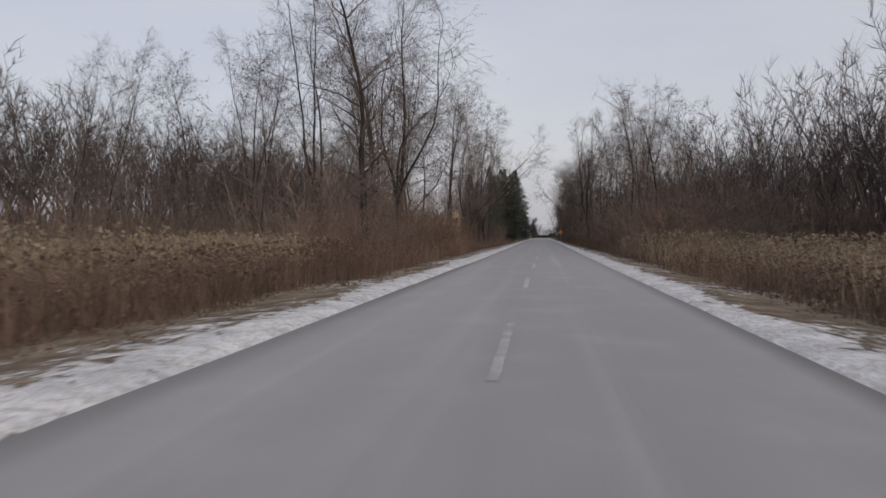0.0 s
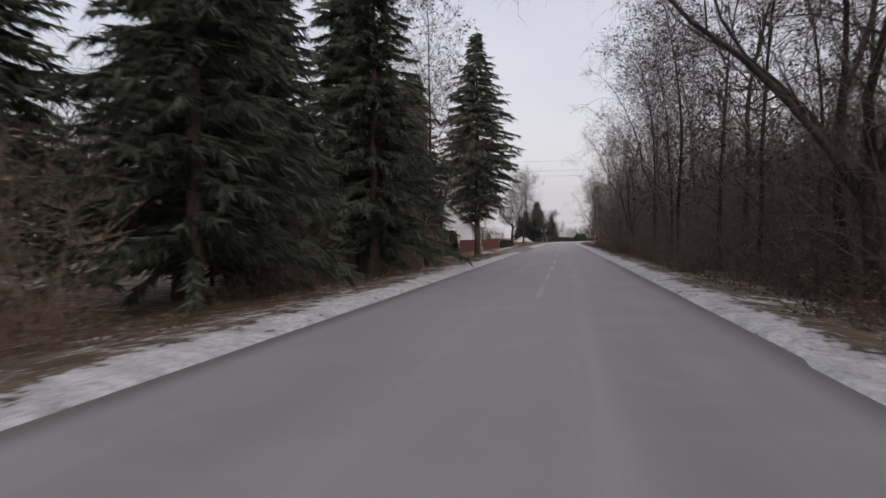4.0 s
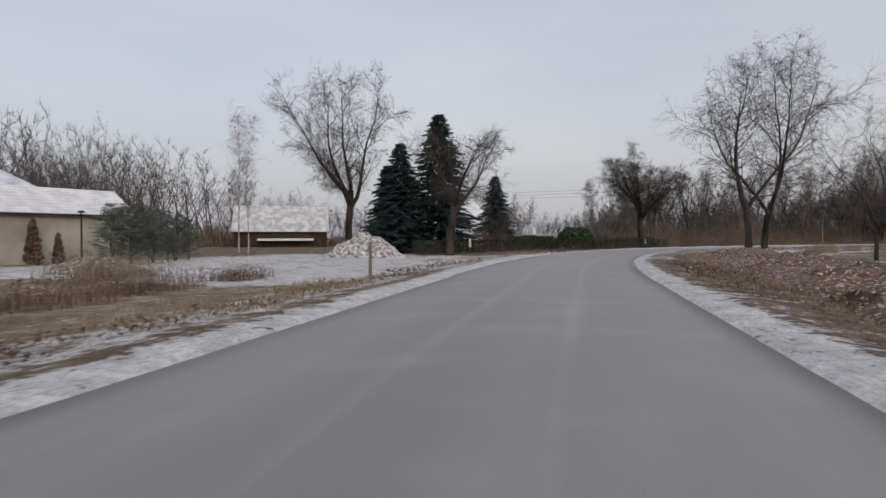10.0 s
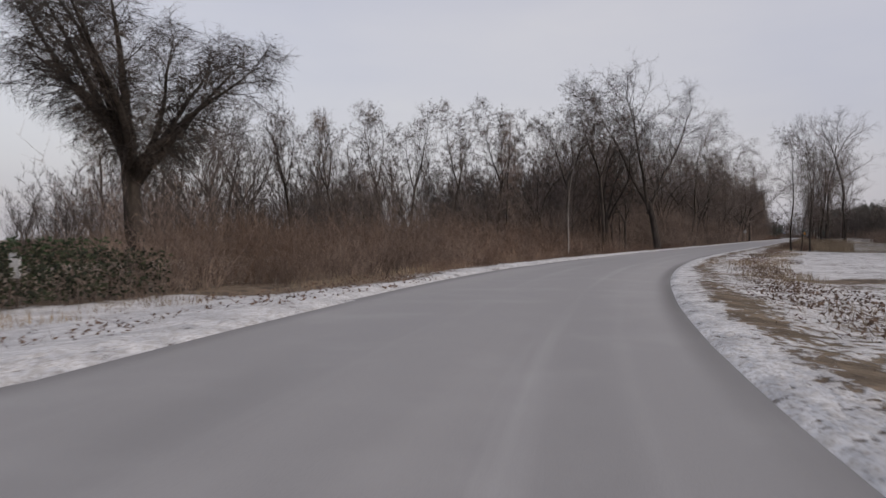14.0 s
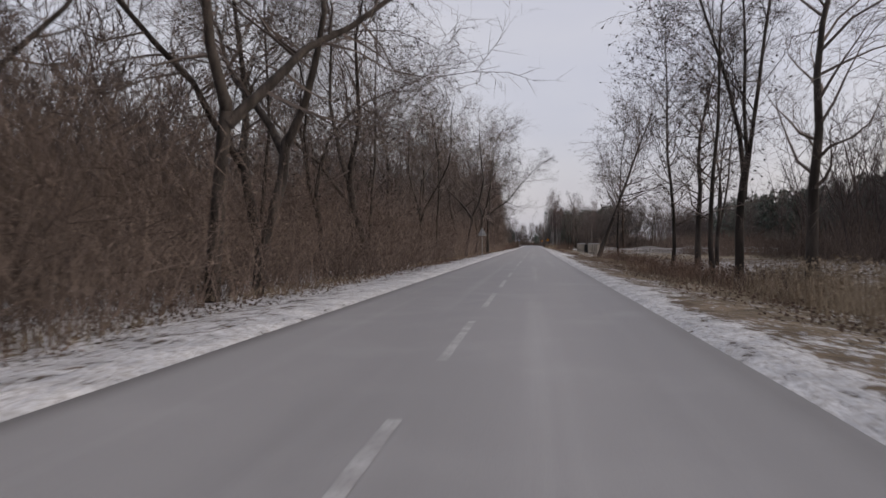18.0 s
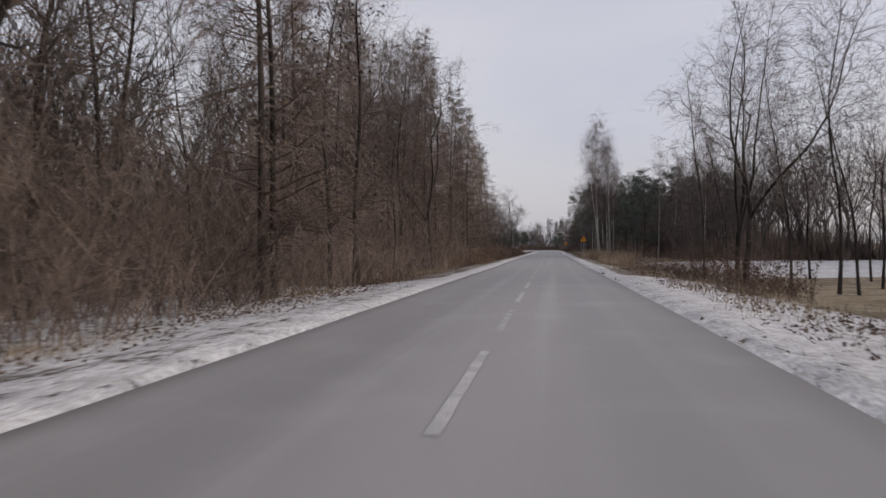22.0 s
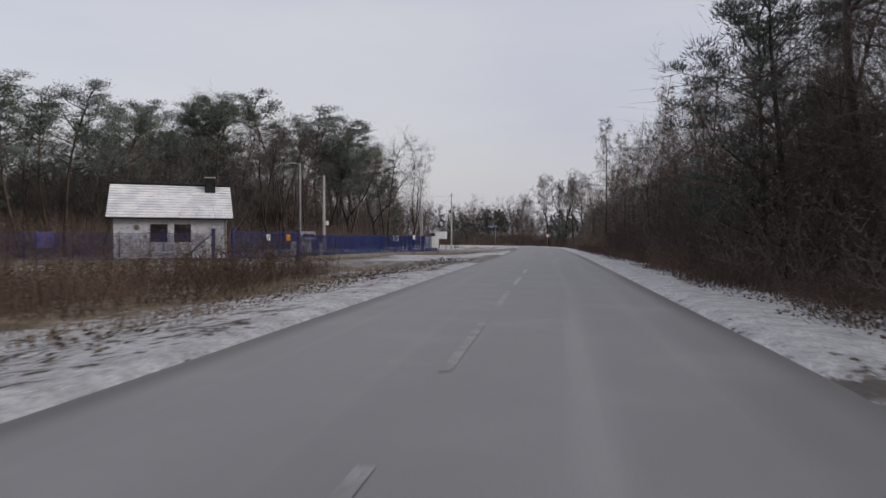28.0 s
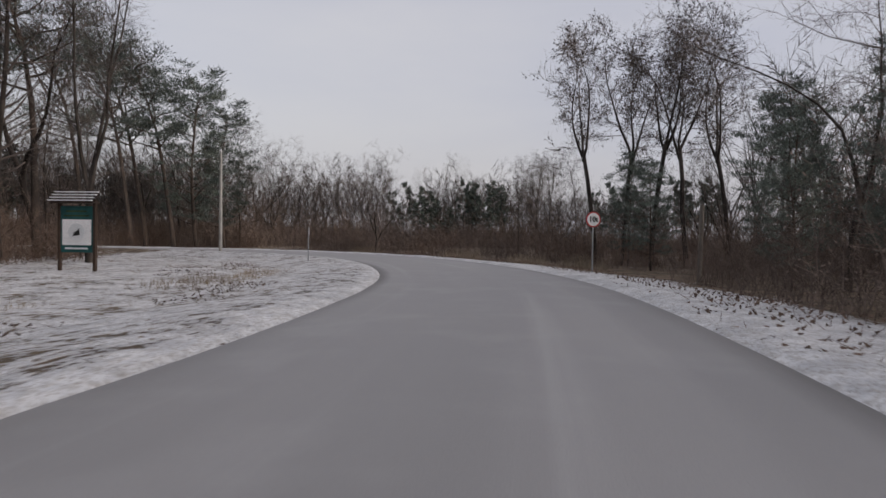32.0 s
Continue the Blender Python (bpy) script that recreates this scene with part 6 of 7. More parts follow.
# the white chair left at the fence
x, y, h = at(192.3, -8.72)
chair = thing("chair", (x, y, land_z(192.3, -8.72)), "tall old white wooden high chair by the fence", "chair", turn=h + 160)
part("seat", box(-0.24, -0.22, 0.43, 0.24, 0.22, 0.48, 0.015), WHITE_PAINT, chair)
leg = part("leg", tube_bm([(0, 0, 0), (0, 0, 0.44)], 0.024, 6, 0.03), WHITE_PAINT, chair)
shared(leg, [Matrix.Translation((a * 0.2, b * 0.18, 0)) @ Matrix.Rotation(a * 0.12, 4, "Y") for a in (-1, 1) for b in (-1, 1)])
back = part("backrest", box(-0.2, 0.19, 0.85, 0.2, 0.215, 1.0, 0.008), WHITE_PAINT, chair)
post = part("back_post", tube_bm([(0, 0.2, 0.46), (0, 0.22, 0.98)], 0.018, 6), WHITE_PAINT, chair)
shared(post, [Matrix.Translation((dx, 0, 0)) for dx in (-0.17, 0.0, 0.17)])
for z, b in ((0.18, -0.17), (0.22, 0.17)):
    part("stretcher", tube_bm([(-0.2, b, z), (0.2, b, z)], 0.012, 6), WHITE_PAINT, chair)
chair.matrix_basis = chair.matrix_basis @ Matrix.Diagonal((1.1, 1.1, 1.4, 1))
x, y, h = at(187.5, -6.6)
cover_ = thing("manhole", (x, y, land_z(187.5, -6.6)), "dark round well cover in the snow", "manhole", turn=h)
part("ring", tube_bm([(0, 0, -0.1), (0, 0, 0.10)], 0.55, 14), CONCRETE, cover_)
part("lid", tube_bm([(0, 0, 0.10), (0, 0, 0.16)], 0.42, 14), BLACK_METAL, cover_)


# row of young thujas after the fence
def thuja(height, r, seed, count=260, size=0.10, mat=THUJA, name="thuja", label="small dark green thuja standing in snow"):
    rng = random.Random(seed)
    t = thing(name, (0, 0, 0), label, "shrub", "row of young thujas")
    stem = Buf()
    stem.tube([Vector((0, 0, -0.1)), Vector((0, 0, height * 0.9))], [0.025, 0.008], 5)
    stem.ob("trunk", BARK, t)
    b = Buf()

    def skin(g):
        f = g.random() ** 0.8
        w, rr = g.uniform(0, 6.3), r * (1 - f) ** 0.7 * min(1, 0.55 + f * 3) * g.uniform(0.55, 1.0)
        return (rr * math.cos(w), rr * math.sin(w), 0.06 + f * height)

    leafy(b, rng, skin, count, size)
    b.ob("foliage", mat, t)
    return t


young = thuja(1.12, 0.27, 61, mat=HEDGE)
repeat(young, [Matrix.Translation((*at(219 + k * 1.28, -8.9 + 0.04 * k)[:2], land_z(219 + k * 1.28, -8.9))) @ Matrix.Rotation(k * 1.7, 4, "Z") @ Matrix.Diagonal((1, 1, random.uniform(0.85, 1.15), 1)) for k in range(15)])
tall_thuja = thuja(2.2, 0.4, 62, 320, 0.14)
tagged(tall_thuja, "dark green column thuja by the picket fence", group="")
tall_thuja.matrix_basis = Matrix.Translation((*at(176.5, -9.0)[:2], land_z(176.5, -9.0)))
bush = thuja(2.6, 1.0, 63, 420, 0.2, HEDGE, "evergreen_bush", "dark round evergreen bush beside the white house")
tagged(bush, group="garden bushes")
repeat(bush, [Matrix.Translation((*at(s, u)[:2], land_z(s, u))) @ Matrix.Diagonal((k, k, k * q, 1)) for s, u, k, q in ((214, -12.2, 0.8, 1.0), (216, -13.5, 0.9, 1.0))])

garden_thuja = thuja(2.8, 0.62, 64, 520, 0.17, RUST_GRASS, "thuja", "winter-browned conical thuja before the cream house")
tagged(garden_thuja, group="garden thujas")
repeat(garden_thuja, [Matrix.Translation((x, y, -0.45)) @ Matrix.Diagonal((k, k, k, 1)) for x, y, k in ((-28.9, 316.1, 1.0), (-27.6, 316.6, 0.7))])
x, y = -20.8, 309.7
lantern = thing("street_lamp", (x, y, -0.45), "slim grey garden lamp post with a flat round head", "street lamp")
part("pole", tube_bm([(0, 0, -0.2), (0, 0, 2.95)], 0.05, 8, 0.04), BLACK_METAL, lantern)
part("lamp_head", tube_bm([(0, 0, 2.95), (0, 0, 3.0), (0, 0, 3.06)], 0.19, 12, 0.12), BLACK_METAL, lantern)

# fence posts along the field
field_post = thing("fence_post", (0, 0, 0), "weathered wooden fence post standing in the field", "post", "field fence posts")
part("stake", tube_bm([(0, 0, -0.3), (0.01, 0, 0.5), (0.02, 0.01, 1.25)], 0.06, 7, 0.05), OLD_WOOD, field_post)
repeat(field_post, [Matrix.Translation((*at(s, u)[:2], land_z(s, u))) @ Matrix.Rotation(s, 4, "Z") for s, u in ((232.5, -8.8), (238, -9.6), (245, -8.0), (248.5, -8.4), (254, -18.3), (250.5, -20.7), (244, -20.5), (256.5, 9.0), (256.5, 10.6), (241, 8.4), (262, 9.6), (268, 10.4), (301, -5.8))])

# clipped hedge round the garden in the bend
def hedge_run(points, height, depth, label, seed, mat=HEDGE):
    """A clipped hedge: leaf clumps over a twiggy body."""
    rng = random.Random(seed)
    h = thing("hedge", (0, 0, 0), label, "hedge")
    leaves, twigs = Buf(), Buf()
    for (x0, y0), (x1, y1) in zip(points, points[1:]):
        n = math.hypot(x1 - x0, y1 - y0)
        nx, ny = (y1 - y0) / n, (x0 - x1) / n
        for _ in range(int(n * 170)):
            f, a, z = rng.random(), rng.uniform(-1, 1) * depth / 2, rng.uniform(0.1, 1.0) ** 0.8 * height
            if rng.random() < 0.6:
                a = math.copysign(depth / 2, a) * rng.uniform(0.9, 1.02)
            leaves.tuft(Vector((x0 + (x1 - x0) * f + nx * a, y0 + (y1 - y0) * f + ny * a, -0.45 + z + rng.uniform(-0.03, 0.03))), 0.095, rng)
        for _ in range(int(n * 16)):
            f, a = rng.random(), rng.uniform(-1, 1) * depth / 2
            p = Vector((x0 + (x1 - x0) * f + nx * a, y0 + (y1 - y0) * f + ny * a, -0.5))
            twigs.spike(p, p + Vector((rng.uniform(-0.2, 0.2), rng.uniform(-0.2, 0.2), height * rng.uniform(0.8, 1.05))), 0.015)
    leaves.ob("foliage", mat, h)
    twigs.ob("inner_wood", BRUSH, h)
    return h


hedge_run([at(s, u)[:2] for s, u in ((360, -15.2), (367, -13.8), (373, -12.4))], 1.75, 0.8, "green clipped thuja hedge behind the brown one", 73, THUJA)
hedge_run([at(s, u)[:2] for s, u in ((331, -16.0), (340, -16.6), (348, -16.2), (356, -14.5), (362, -13.4), (368, -12.2), (373.2, -10.9))], 1.45, 0.9, "dark brown clipped hedge along the bend", 71)
ball = Kind(thing("evergreen_bush", (0, 0, 0), "large rounded dark green clipped bush", "shrub"), "clipped bushes")
rng_ball = random.Random(72)
b = Buf()


def dome(g):
    w, v = g.uniform(0, 6.3), g.uniform(0, 1) ** 0.7
    r = 2.6 * math.sqrt(max(0.0, 1 - (v * 0.93) ** 3)) * g.uniform(0.9, 1.03)
    return (r * math.cos(w), r * math.sin(w) * 0.8, v * 3.0)


leafy(b, rng_ball, dome, 1500, 0.26)
b.ob("foliage", THUJA, ball.ob)
stem = Buf()
stem.tube([Vector((0, 0, -0.1)), Vector((0, 0, 2.4))], [0.14, 0.05], 6)
stem.ob("trunk", BARK, ball.ob)
for x, y, k in ((6.9, 376.2, 1.02), (2.6, 374, 0.62), (0.4, 372.4, 0.66), (-1.8, 370.6, 0.62), (-4.2, 368.8, 0.66)):
    ball.spots.append(Matrix.Translation((x, y, -0.5)) @ Matrix.Diagonal((k, k, k, 1)))

# mounds: rubble and snow by the lane, leaves and branches by the road
def mound(name, label, category, s, u, rx, ry, hgt, mat, seed, lumps=90, debris=None):
    rng = random.Random(seed)
    m = thing(name, (*at(s, u)[:2], land_z(s, u) - 0.1), label, category, turn=at(s, u)[2])
    bm = bmesh.new()
    bmesh.ops.create_icosphere(bm, subdivisions=4, radius=1)
    for v in bm.verts:
        n = noise.fractal(v.co * 2.6 + Vector((seed, 0, 0)), 1.0, 2.0, 4)
        r = 1 + 0.16 * n
        z = max(-0.05, v.co.z)
        v.co = Vector((v.co.x * rx * r * (1.25 - 0.6 * z), v.co.y * ry * r * (1.25 - 0.6 * z), z * hgt * (1 + 0.25 * n)))
    part("body", bm, mat, m)
    stones = Buf()
    for _ in range(lumps):
        w, f = rng.uniform(0, 6.3), math.sqrt(rng.random())
        z = hgt * (1 - f) * 0.95
        stones.tuft(Vector((rx * f * math.cos(w), ry * f * math.sin(w), z + 0.05)), rng.uniform(0.07, 0.24), rng)
    tagged(stones.ob("debris", debris or mat, m), kind="stuff")
    return m


mound("rubble_heap", "heap of earth and rubble under old snow", "heap", 328.2, -19.1, 2.7, 2.4, 1.9, SNOWY_RUBBLE, 3, 520, RUBBLE)
mound("rubble_heap", "low heap of rubble in the field", "heap", 306, -21, 2.2, 1.6, 0.8, RUBBLE, 4, 40)
mound("leaf_heap", "heap of raked leaves and branches dusted with snow", "heap", 293, 9.4, 3.6, 4.6, 1.15, LEAF_LITTER, 5, 160)
mound("leaf_heap", "low heap of brown leaves on the verge", "heap", 286, 8.2, 2.2, 3.0, 0.7, LEAF_LITTER, 6, 120)
for k, (s, u) in enumerate(((303, 9.8), (312, 10.2), (321, 9.8), (330, 9.4))):
    mound("leaf_heap", "long bank of brown leaves dusted with snow", "heap", s, u, 3.0, 5.4, 0.85 + 0.1 * (k % 2), LEAF_LITTER, 70 + k, 150)
mound("timber_stack", "snow-covered stack behind the birch", "heap", 300, -45, 3.0, 2.4, 2.4, RUBBLE, 8, 60)


# ---- road signs ----
def sign_post(ob, height, r=0.03):
    return part("pole", tube_bm([(0, 0.045, -0.4), (0, 0.045, height)], r, 8), GALVANISED, ob)


def triangle(size, z, y=0.0, thick=0.012):
    r = size / math.sqrt(3)
    pts = [(r * math.cos(w), z + r * math.sin(w)) for w in (math.pi / 2, math.pi * 7 / 6, math.pi * 11 / 6)]
    out = []
    for k in range(3):
        a, b, c = Vector(pts[k - 1]), Vector(pts[k]), Vector(pts[(k + 1) % 3])
        out += [tuple(b.lerp(a, 0.07)), tuple(b.lerp(c, 0.07))]
    return prism(out, y, y + thick)


def warning_sign(s, u, centre, size, label, symbol, turn=0.0):
    x, y, h = at(s, u)
    g = thing("road_sign", (x, y, land_z(s, u)), label, "road sign", turn=h + turn)
    z = centre - land_z(s, u)
    sign_post(g, z + 0.35)
    face = part("face", triangle(size, z, 0.0), ORANGE_SIGN, g)
    part("border", triangle(size * 1.1, z, 0.014, 0.012), SIGN_RED, g)
    if symbol == "bend":
        pts = [(0.06, -0.004, z - 0.2), (0.06, -0.004, z - 0.05), (-0.04, -0.004, z + 0.06), (-0.10, -0.004, z + 0.16)]
        part("symbol", tube_bm(pts, 0.035, 6), SIGN_BLACK, face)
        part("arrowhead", prism([(-0.2, z + 0.12), (0.0, z + 0.16), (-0.14, z + 0.28)], -0.02, -0.004), SIGN_BLACK, face)
    else:
        part("symbol", prism([(-0.035, z - 0.2), (0.035, z - 0.2), (0.035, z + 0.12), (0.09, z + 0.12), (0, z + 0.26), (-0.09, z + 0.12), (-0.035, z + 0.12)], -0.012, -0.002), SIGN_BLACK, face)
        part("side_arm", box(-0.2, -0.012, z - 0.06, -0.036, -0.002, z - 0.01), SIGN_BLACK, face)
    return g


warning_sign(667.5, 5.6, 2.35, 0.9, "orange-yellow triangular bend warning sign on a grey pole", "bend")
warning_sign(747.8, 4.8, 2.3, 0.9, "orange-yellow triangular junction warning sign on a grey pole", "junction")
warning_sign(121, 3.9, 1.9, 0.7, "small orange-yellow triangular warning sign by the thicket", "bend")
back = warning_sign(511, -3.7, 2.25, 0.8, "triangular road sign seen from its grey back", "junction", 180)
for o in back.children:
    if o.name.startswith("border"):
        o.data = o.data.copy()
        o.data.materials[0] = GALVANISED

x, y, h = at(866.6, 6.3)
ten = thing("road_sign", (x, y, land_z(866.6, 6.3)), "round white weight limit sign with a red rim", "road sign", turn=h + 2)
sign_post(ten, 2.5)
zc = 2.2
disc = part("face", tube_bm([(0, 0.0, zc), (0, 0.012, zc)], 0.27, 28), WHITE_PAINT, ten)
part("rim", tube_bm([(0, 0.004, zc), (0, 0.03, zc)], 0.32, 28), SIGN_RED, ten)
words = bpy.data.curves.new("lettering", "FONT")
words.offset = 0.012
words.body, words.size, words.align_x, words.align_y, words.extrude = "10t", 0.30, "CENTER", "CENTER", 0.003
lettering = new("lettering", words)
lettering.parent = disc
lettering.matrix_basis = Matrix.Translation((0, -0.008, zc)) @ Matrix.Rotation(math.pi / 2, 4, "X")
words.materials.append(SIGN_BLACK)
x, y, h = at(863.5, 9.0)
stub = thing("wooden_post", (x, y, land_z(863.5, 9.0)), "leaning grey wooden post at the verge", "post", turn=h)
part("stake", tube_bm([(0, 0, -0.4), (0.02, 0, 1.4), (0.06, 0, 2.9)], 0.09, 8, 0.075), OLD_WOOD, stub)

# street name sign at the turning
x, y, h = at(841.1, -6.2)
street = thing("street_sign", (x, y, land_z(841.1, -6.2) + 0.5), "two blue street name plates on a grey pole", "street sign", turn=h)
part("pole", tube_bm([(0, 0, -0.9), (0, 0, 3.05)], 0.035, 8), GALVANISED, street)
for a, l in ((200, 1.15), (285, 1.1)):
    m = Matrix.Rotation(radians(a), 4, "Z")
    plate = part("plate", moved(box(0.04, -0.012, 2.72, l, 0.012, 2.98, 0.004), m), SIGN_BLUE, street)
    for side in (-0.016, 0.013):
        part("lettering", moved(box(0.25, side, 2.83, l - 0.2, side + 0.003, 2.87), m), WHITE_PAINT, plate, "white writing as a plain bar")
    part("cap", moved(box(0.04, -0.016, 2.98, l, 0.016, 3.0), m), WHITE_PAINT, plate)
x, y, h = at(876.5, -4.6)
stop = thing("road_sign", (x, y, land_z(876.5, -4.6)), "small grey sign seen edge-on in the bend", "road sign", turn=h + 75)
part("pole", tube_bm([(0, 0, -0.3), (0, 0, 1.7)], 0.03, 8), GALVANISED, stop)
part("plate", triangle(0.5, 1.5, -0.04), GALVANISED, stop)

# information board with a slatted roof
board_m = Matrix.Translation((410.1, 674.2, -0.42)) @ Matrix.Rotation(radians(-48), 4, "Z")
info = thing("information_board", (0, 0, 0), "dark green information board with a white panel and slatted roof", "notice board")
info.matrix_basis = board_m
for x in (-0.82, 0.72):
    part("post", box(x, -0.07, -0.4, x + 0.12, 0.07, 3.0, 0.01), DARK_WOOD, info)
part("panel", box(-0.70, -0.04, 0.85, 0.72, 0.04, 2.75, 0.01), GREEN_BOARD, info)
poster = part("poster", box(-0.62, -0.052, 1.15, 0.64, -0.042, 2.2), WHITE_PAINT, info)
part("emblem_ring", moved(tube_bm([(0, 0, 0), (0, 0.003, 0)], 0.36, 24), Matrix.Translation((0.0, -0.057, 1.68))), DULL_WHITE, poster)
part("emblem", prism([(-0.16, 1.52), (0.16, 1.56), (0.12, 1.86), (0.02, 1.72), (-0.1, 1.68)], -0.064, -0.058), SIGN_BLACK, poster)
for z, l in ((2.32, 0.55), (2.5, 0.45), (0.98, 0.5)):
    part("lettering", box(-l, -0.048, z, l, -0.042, z + 0.07), THUJA if z > 2 else DULL_WHITE, info, "unreadable writing as a plain bar")
for k in range(4):
    part("roof_slat", box(-1.0, -0.45 + k * 0.14, 2.95 + k * 0.12, 0.92, -0.36 + k * 0.14, 2.99 + k * 0.12, 0.01), SNOW, info, "snow-covered roof slat")
part("roof_frame", box(-0.95, -0.3, 2.86, 0.87, 0.15, 2.93), DARK_WOOD, info)

# white hoarding at the turning
hoard = thing("hoarding", (0, 0, 0), "blank white hoarding on two posts", "hoarding")
hoard.matrix_basis = Matrix.Translation((391.2, 653.5, -0.4)) @ Matrix.Rotation(radians(-40), 4, "Z")
part("panel", box(-0.85, -0.03, 1.75, 0.85, 0.03, 2.78, 0.01), WHITE_PAINT, hoard)
for x in (-0.7, 0.7):
    part("post", tube_bm([(x, 0.07, -0.3), (x, 0.07, 2.6)], 0.04, 7), DARK_WOOD, hoard)
PINE2.put(839.1, -12.0, 0.22)


# ---- poles and wires ----
def concrete_pole(x, y, z, height, label, r=0.14):
    p = thing("utility_pole", (x, y, z), label, "utility pole")
    part("shaft", tube_bm([(0, 0, -0.5), (0, 0, height)], r, 10, r * 0.6), CONCRETE, p)
    return p


pole = concrete_pole(*at(853.6, -13.4)[:2], -0.4, 9.4, "grey concrete utility pole at the snowy corner", 0.15)
part("crossarm", box(-0.5, -0.05, 8.9, 0.5, 0.05, 9.0), GALVANISED, pole)
pole = concrete_pole(*at(897.5, -1.6)[:2], -0.4, 7.9, "grey concrete utility pole beyond the bend", 0.14)
part("insulator", tube_bm([(0, 0, 7.9), (0, 0, 8.1)], 0.05, 8), DULL_WHITE, pole)
pole = concrete_pole(*at(803.5, -20.3)[:2], -0.3, 7.6, "pale concrete pole inside the works fence", 0.17)
part("meter_box", box(0.12, -0.2, 2.9, 0.4, 0.15, 3.3, 0.01), DULL_WHITE, pole)
for s, u, hgt in ((796.0, -19.8, 7.8), (815.8, -13.2, 8.3)):
    x, y, h = at(s, u)
    lamp = thing("street_lamp", (x, y, -0.3), "slim galvanised lamp post inside the works fence", "street lamp", "works yard lamps", turn=h)
    part("pole", tube_bm([(0, 0, -0.3), (0, 0, hgt)], 0.085, 9, 0.05), GALVANISED, lamp)
    part("arm", tube_bm([(0, 0, hgt), (-0.45, 0, hgt + 0.14)], 0.03, 7), GALVANISED, lamp)
    part("lamp_head", box(-0.95, -0.1, hgt + 0.1, -0.4, 0.1, hgt + 0.19, 0.02), GALVANISED, lamp)
x, y, h = at(562.4, 15.6)
tee = thing("utility_pole", (x, y, -0.4), "dark wooden utility pole with a crossarm", "utility pole", turn=h - 20)
part("shaft", tube_bm([(0, 0, -0.5), (0, 0, 9.0)], 0.14, 8, 0.10), DARK_WOOD, tee)
part("crossarm", box(-1.1, -0.06, 8.45, 1.1, 0.06, 8.57), DARK_WOOD, tee)
for dx in (-1.0, 0.0, 1.0):
    part("insulator", tube_bm([(dx, 0, 8.57), (dx, 0, 8.75)], 0.05, 7), DULL_WHITE, tee)
x, y, h = at(85, 29.6)
trestle = thing("utility_pole", (x, y, -0.5), "dark double-legged wooden utility pole in the wood", "utility pole", turn=h)
for dx in (-0.5, 0.5):
    part("shaft", tube_bm([(dx * 1.6, 0, -0.4), (dx * 0.3, 0, 11.5)], 0.13, 8, 0.1), DARK_WOOD, trestle)
part("crossarm", box(-1.3, -0.06, 11.2, 1.9, 0.06, 11.32), DARK_WOOD, trestle)


def wire(a, b, sag, r, label, group):
    w = thing("power_line", (0, 0, 0), label, "power line", group)
    pts = [Vector(a).lerp(Vector(b), k / 24) - Vector((0, 0, sag * (1 - (2 * k / 24 - 1) ** 2))) for k in range(25)]
    part("cable", tube_bm(pts, r, 5), BLACK_METAL, w)


for k, z in enumerate((8.15, 7.75, 7.35)):
    a, b = at(352, -62), at(372, 46)
    wire((a[0] + 2.8, a[1] + 11.7 + k * 0.4, z), (b[0] + 2.8, b[1] + 11.7 + k * 0.4, z + 0.2), 0.5, 0.010, "thin overhead wire crossing the bend", "wires over the bend")
for k, (s, z) in enumerate(((252, 16.9), (257, 15.4), (258, 14.4))):
    a, b = at(s, -90), at(s + 1, 90)
    wire((a[0], a[1], z + 0.8), (b[0], b[1], z + 1.6), 1.2, 0.013, "overhead power line high over the road", "wires over the road")
a, b = at(853.6, -13.4), at(897.5, -1.6)
wire((a[0], a[1], 8.5), (b[0], b[1], 7.6), 0.7, 0.012, "sagging overhead wire between two poles", "")
a, b = at(853.6, -13.4), at(803.5, -20.3)
wire((a[0], a[1], 8.5), (b[0], b[1], 7.2), 0.6, 0.012, "sagging overhead wire to the works yard", "")

# ---- stone pillars and iron fence ----
pillar = thing("fence_pillar", (0, 0, 0), "pale stone fence pillar with a snowy cap", "fence pillar", "pillars of the iron fence")
stone = part("block", box(-0.19, -0.19, 0, 0.19, 0.19, 0.235, 0.012), PILLAR, pillar)
shared(stone, [Matrix.Translation((0, 0, -0.2 + k * 0.24)) for k in range(7)])
cap = part("cap", prism([(-0.25, 1.48), (0.25, 1.48), (0.25, 1.53), (0.03, 1.62), (-0.03, 1.62), (-0.25, 1.53)], -0.25, 0.25), CONCRETE, pillar)
part("snow", prism([(-0.2, 1.56), (0.2, 1.56), (0.05, 1.645), (-0.05, 1.645)], -0.2, 0.2), SNOW, cap)
PILLARS = [546.2 + 3.0 * k for k in range(6)] + [571.0 + 3.2 * k for k in range(6)]
repeat(pillar, [Matrix.Translation((*at(s, 10.0)[:2], -0.42)) @ Matrix.Rotation(radians(at(s, 10)[2]), 4, "Z") for s in PILLARS])
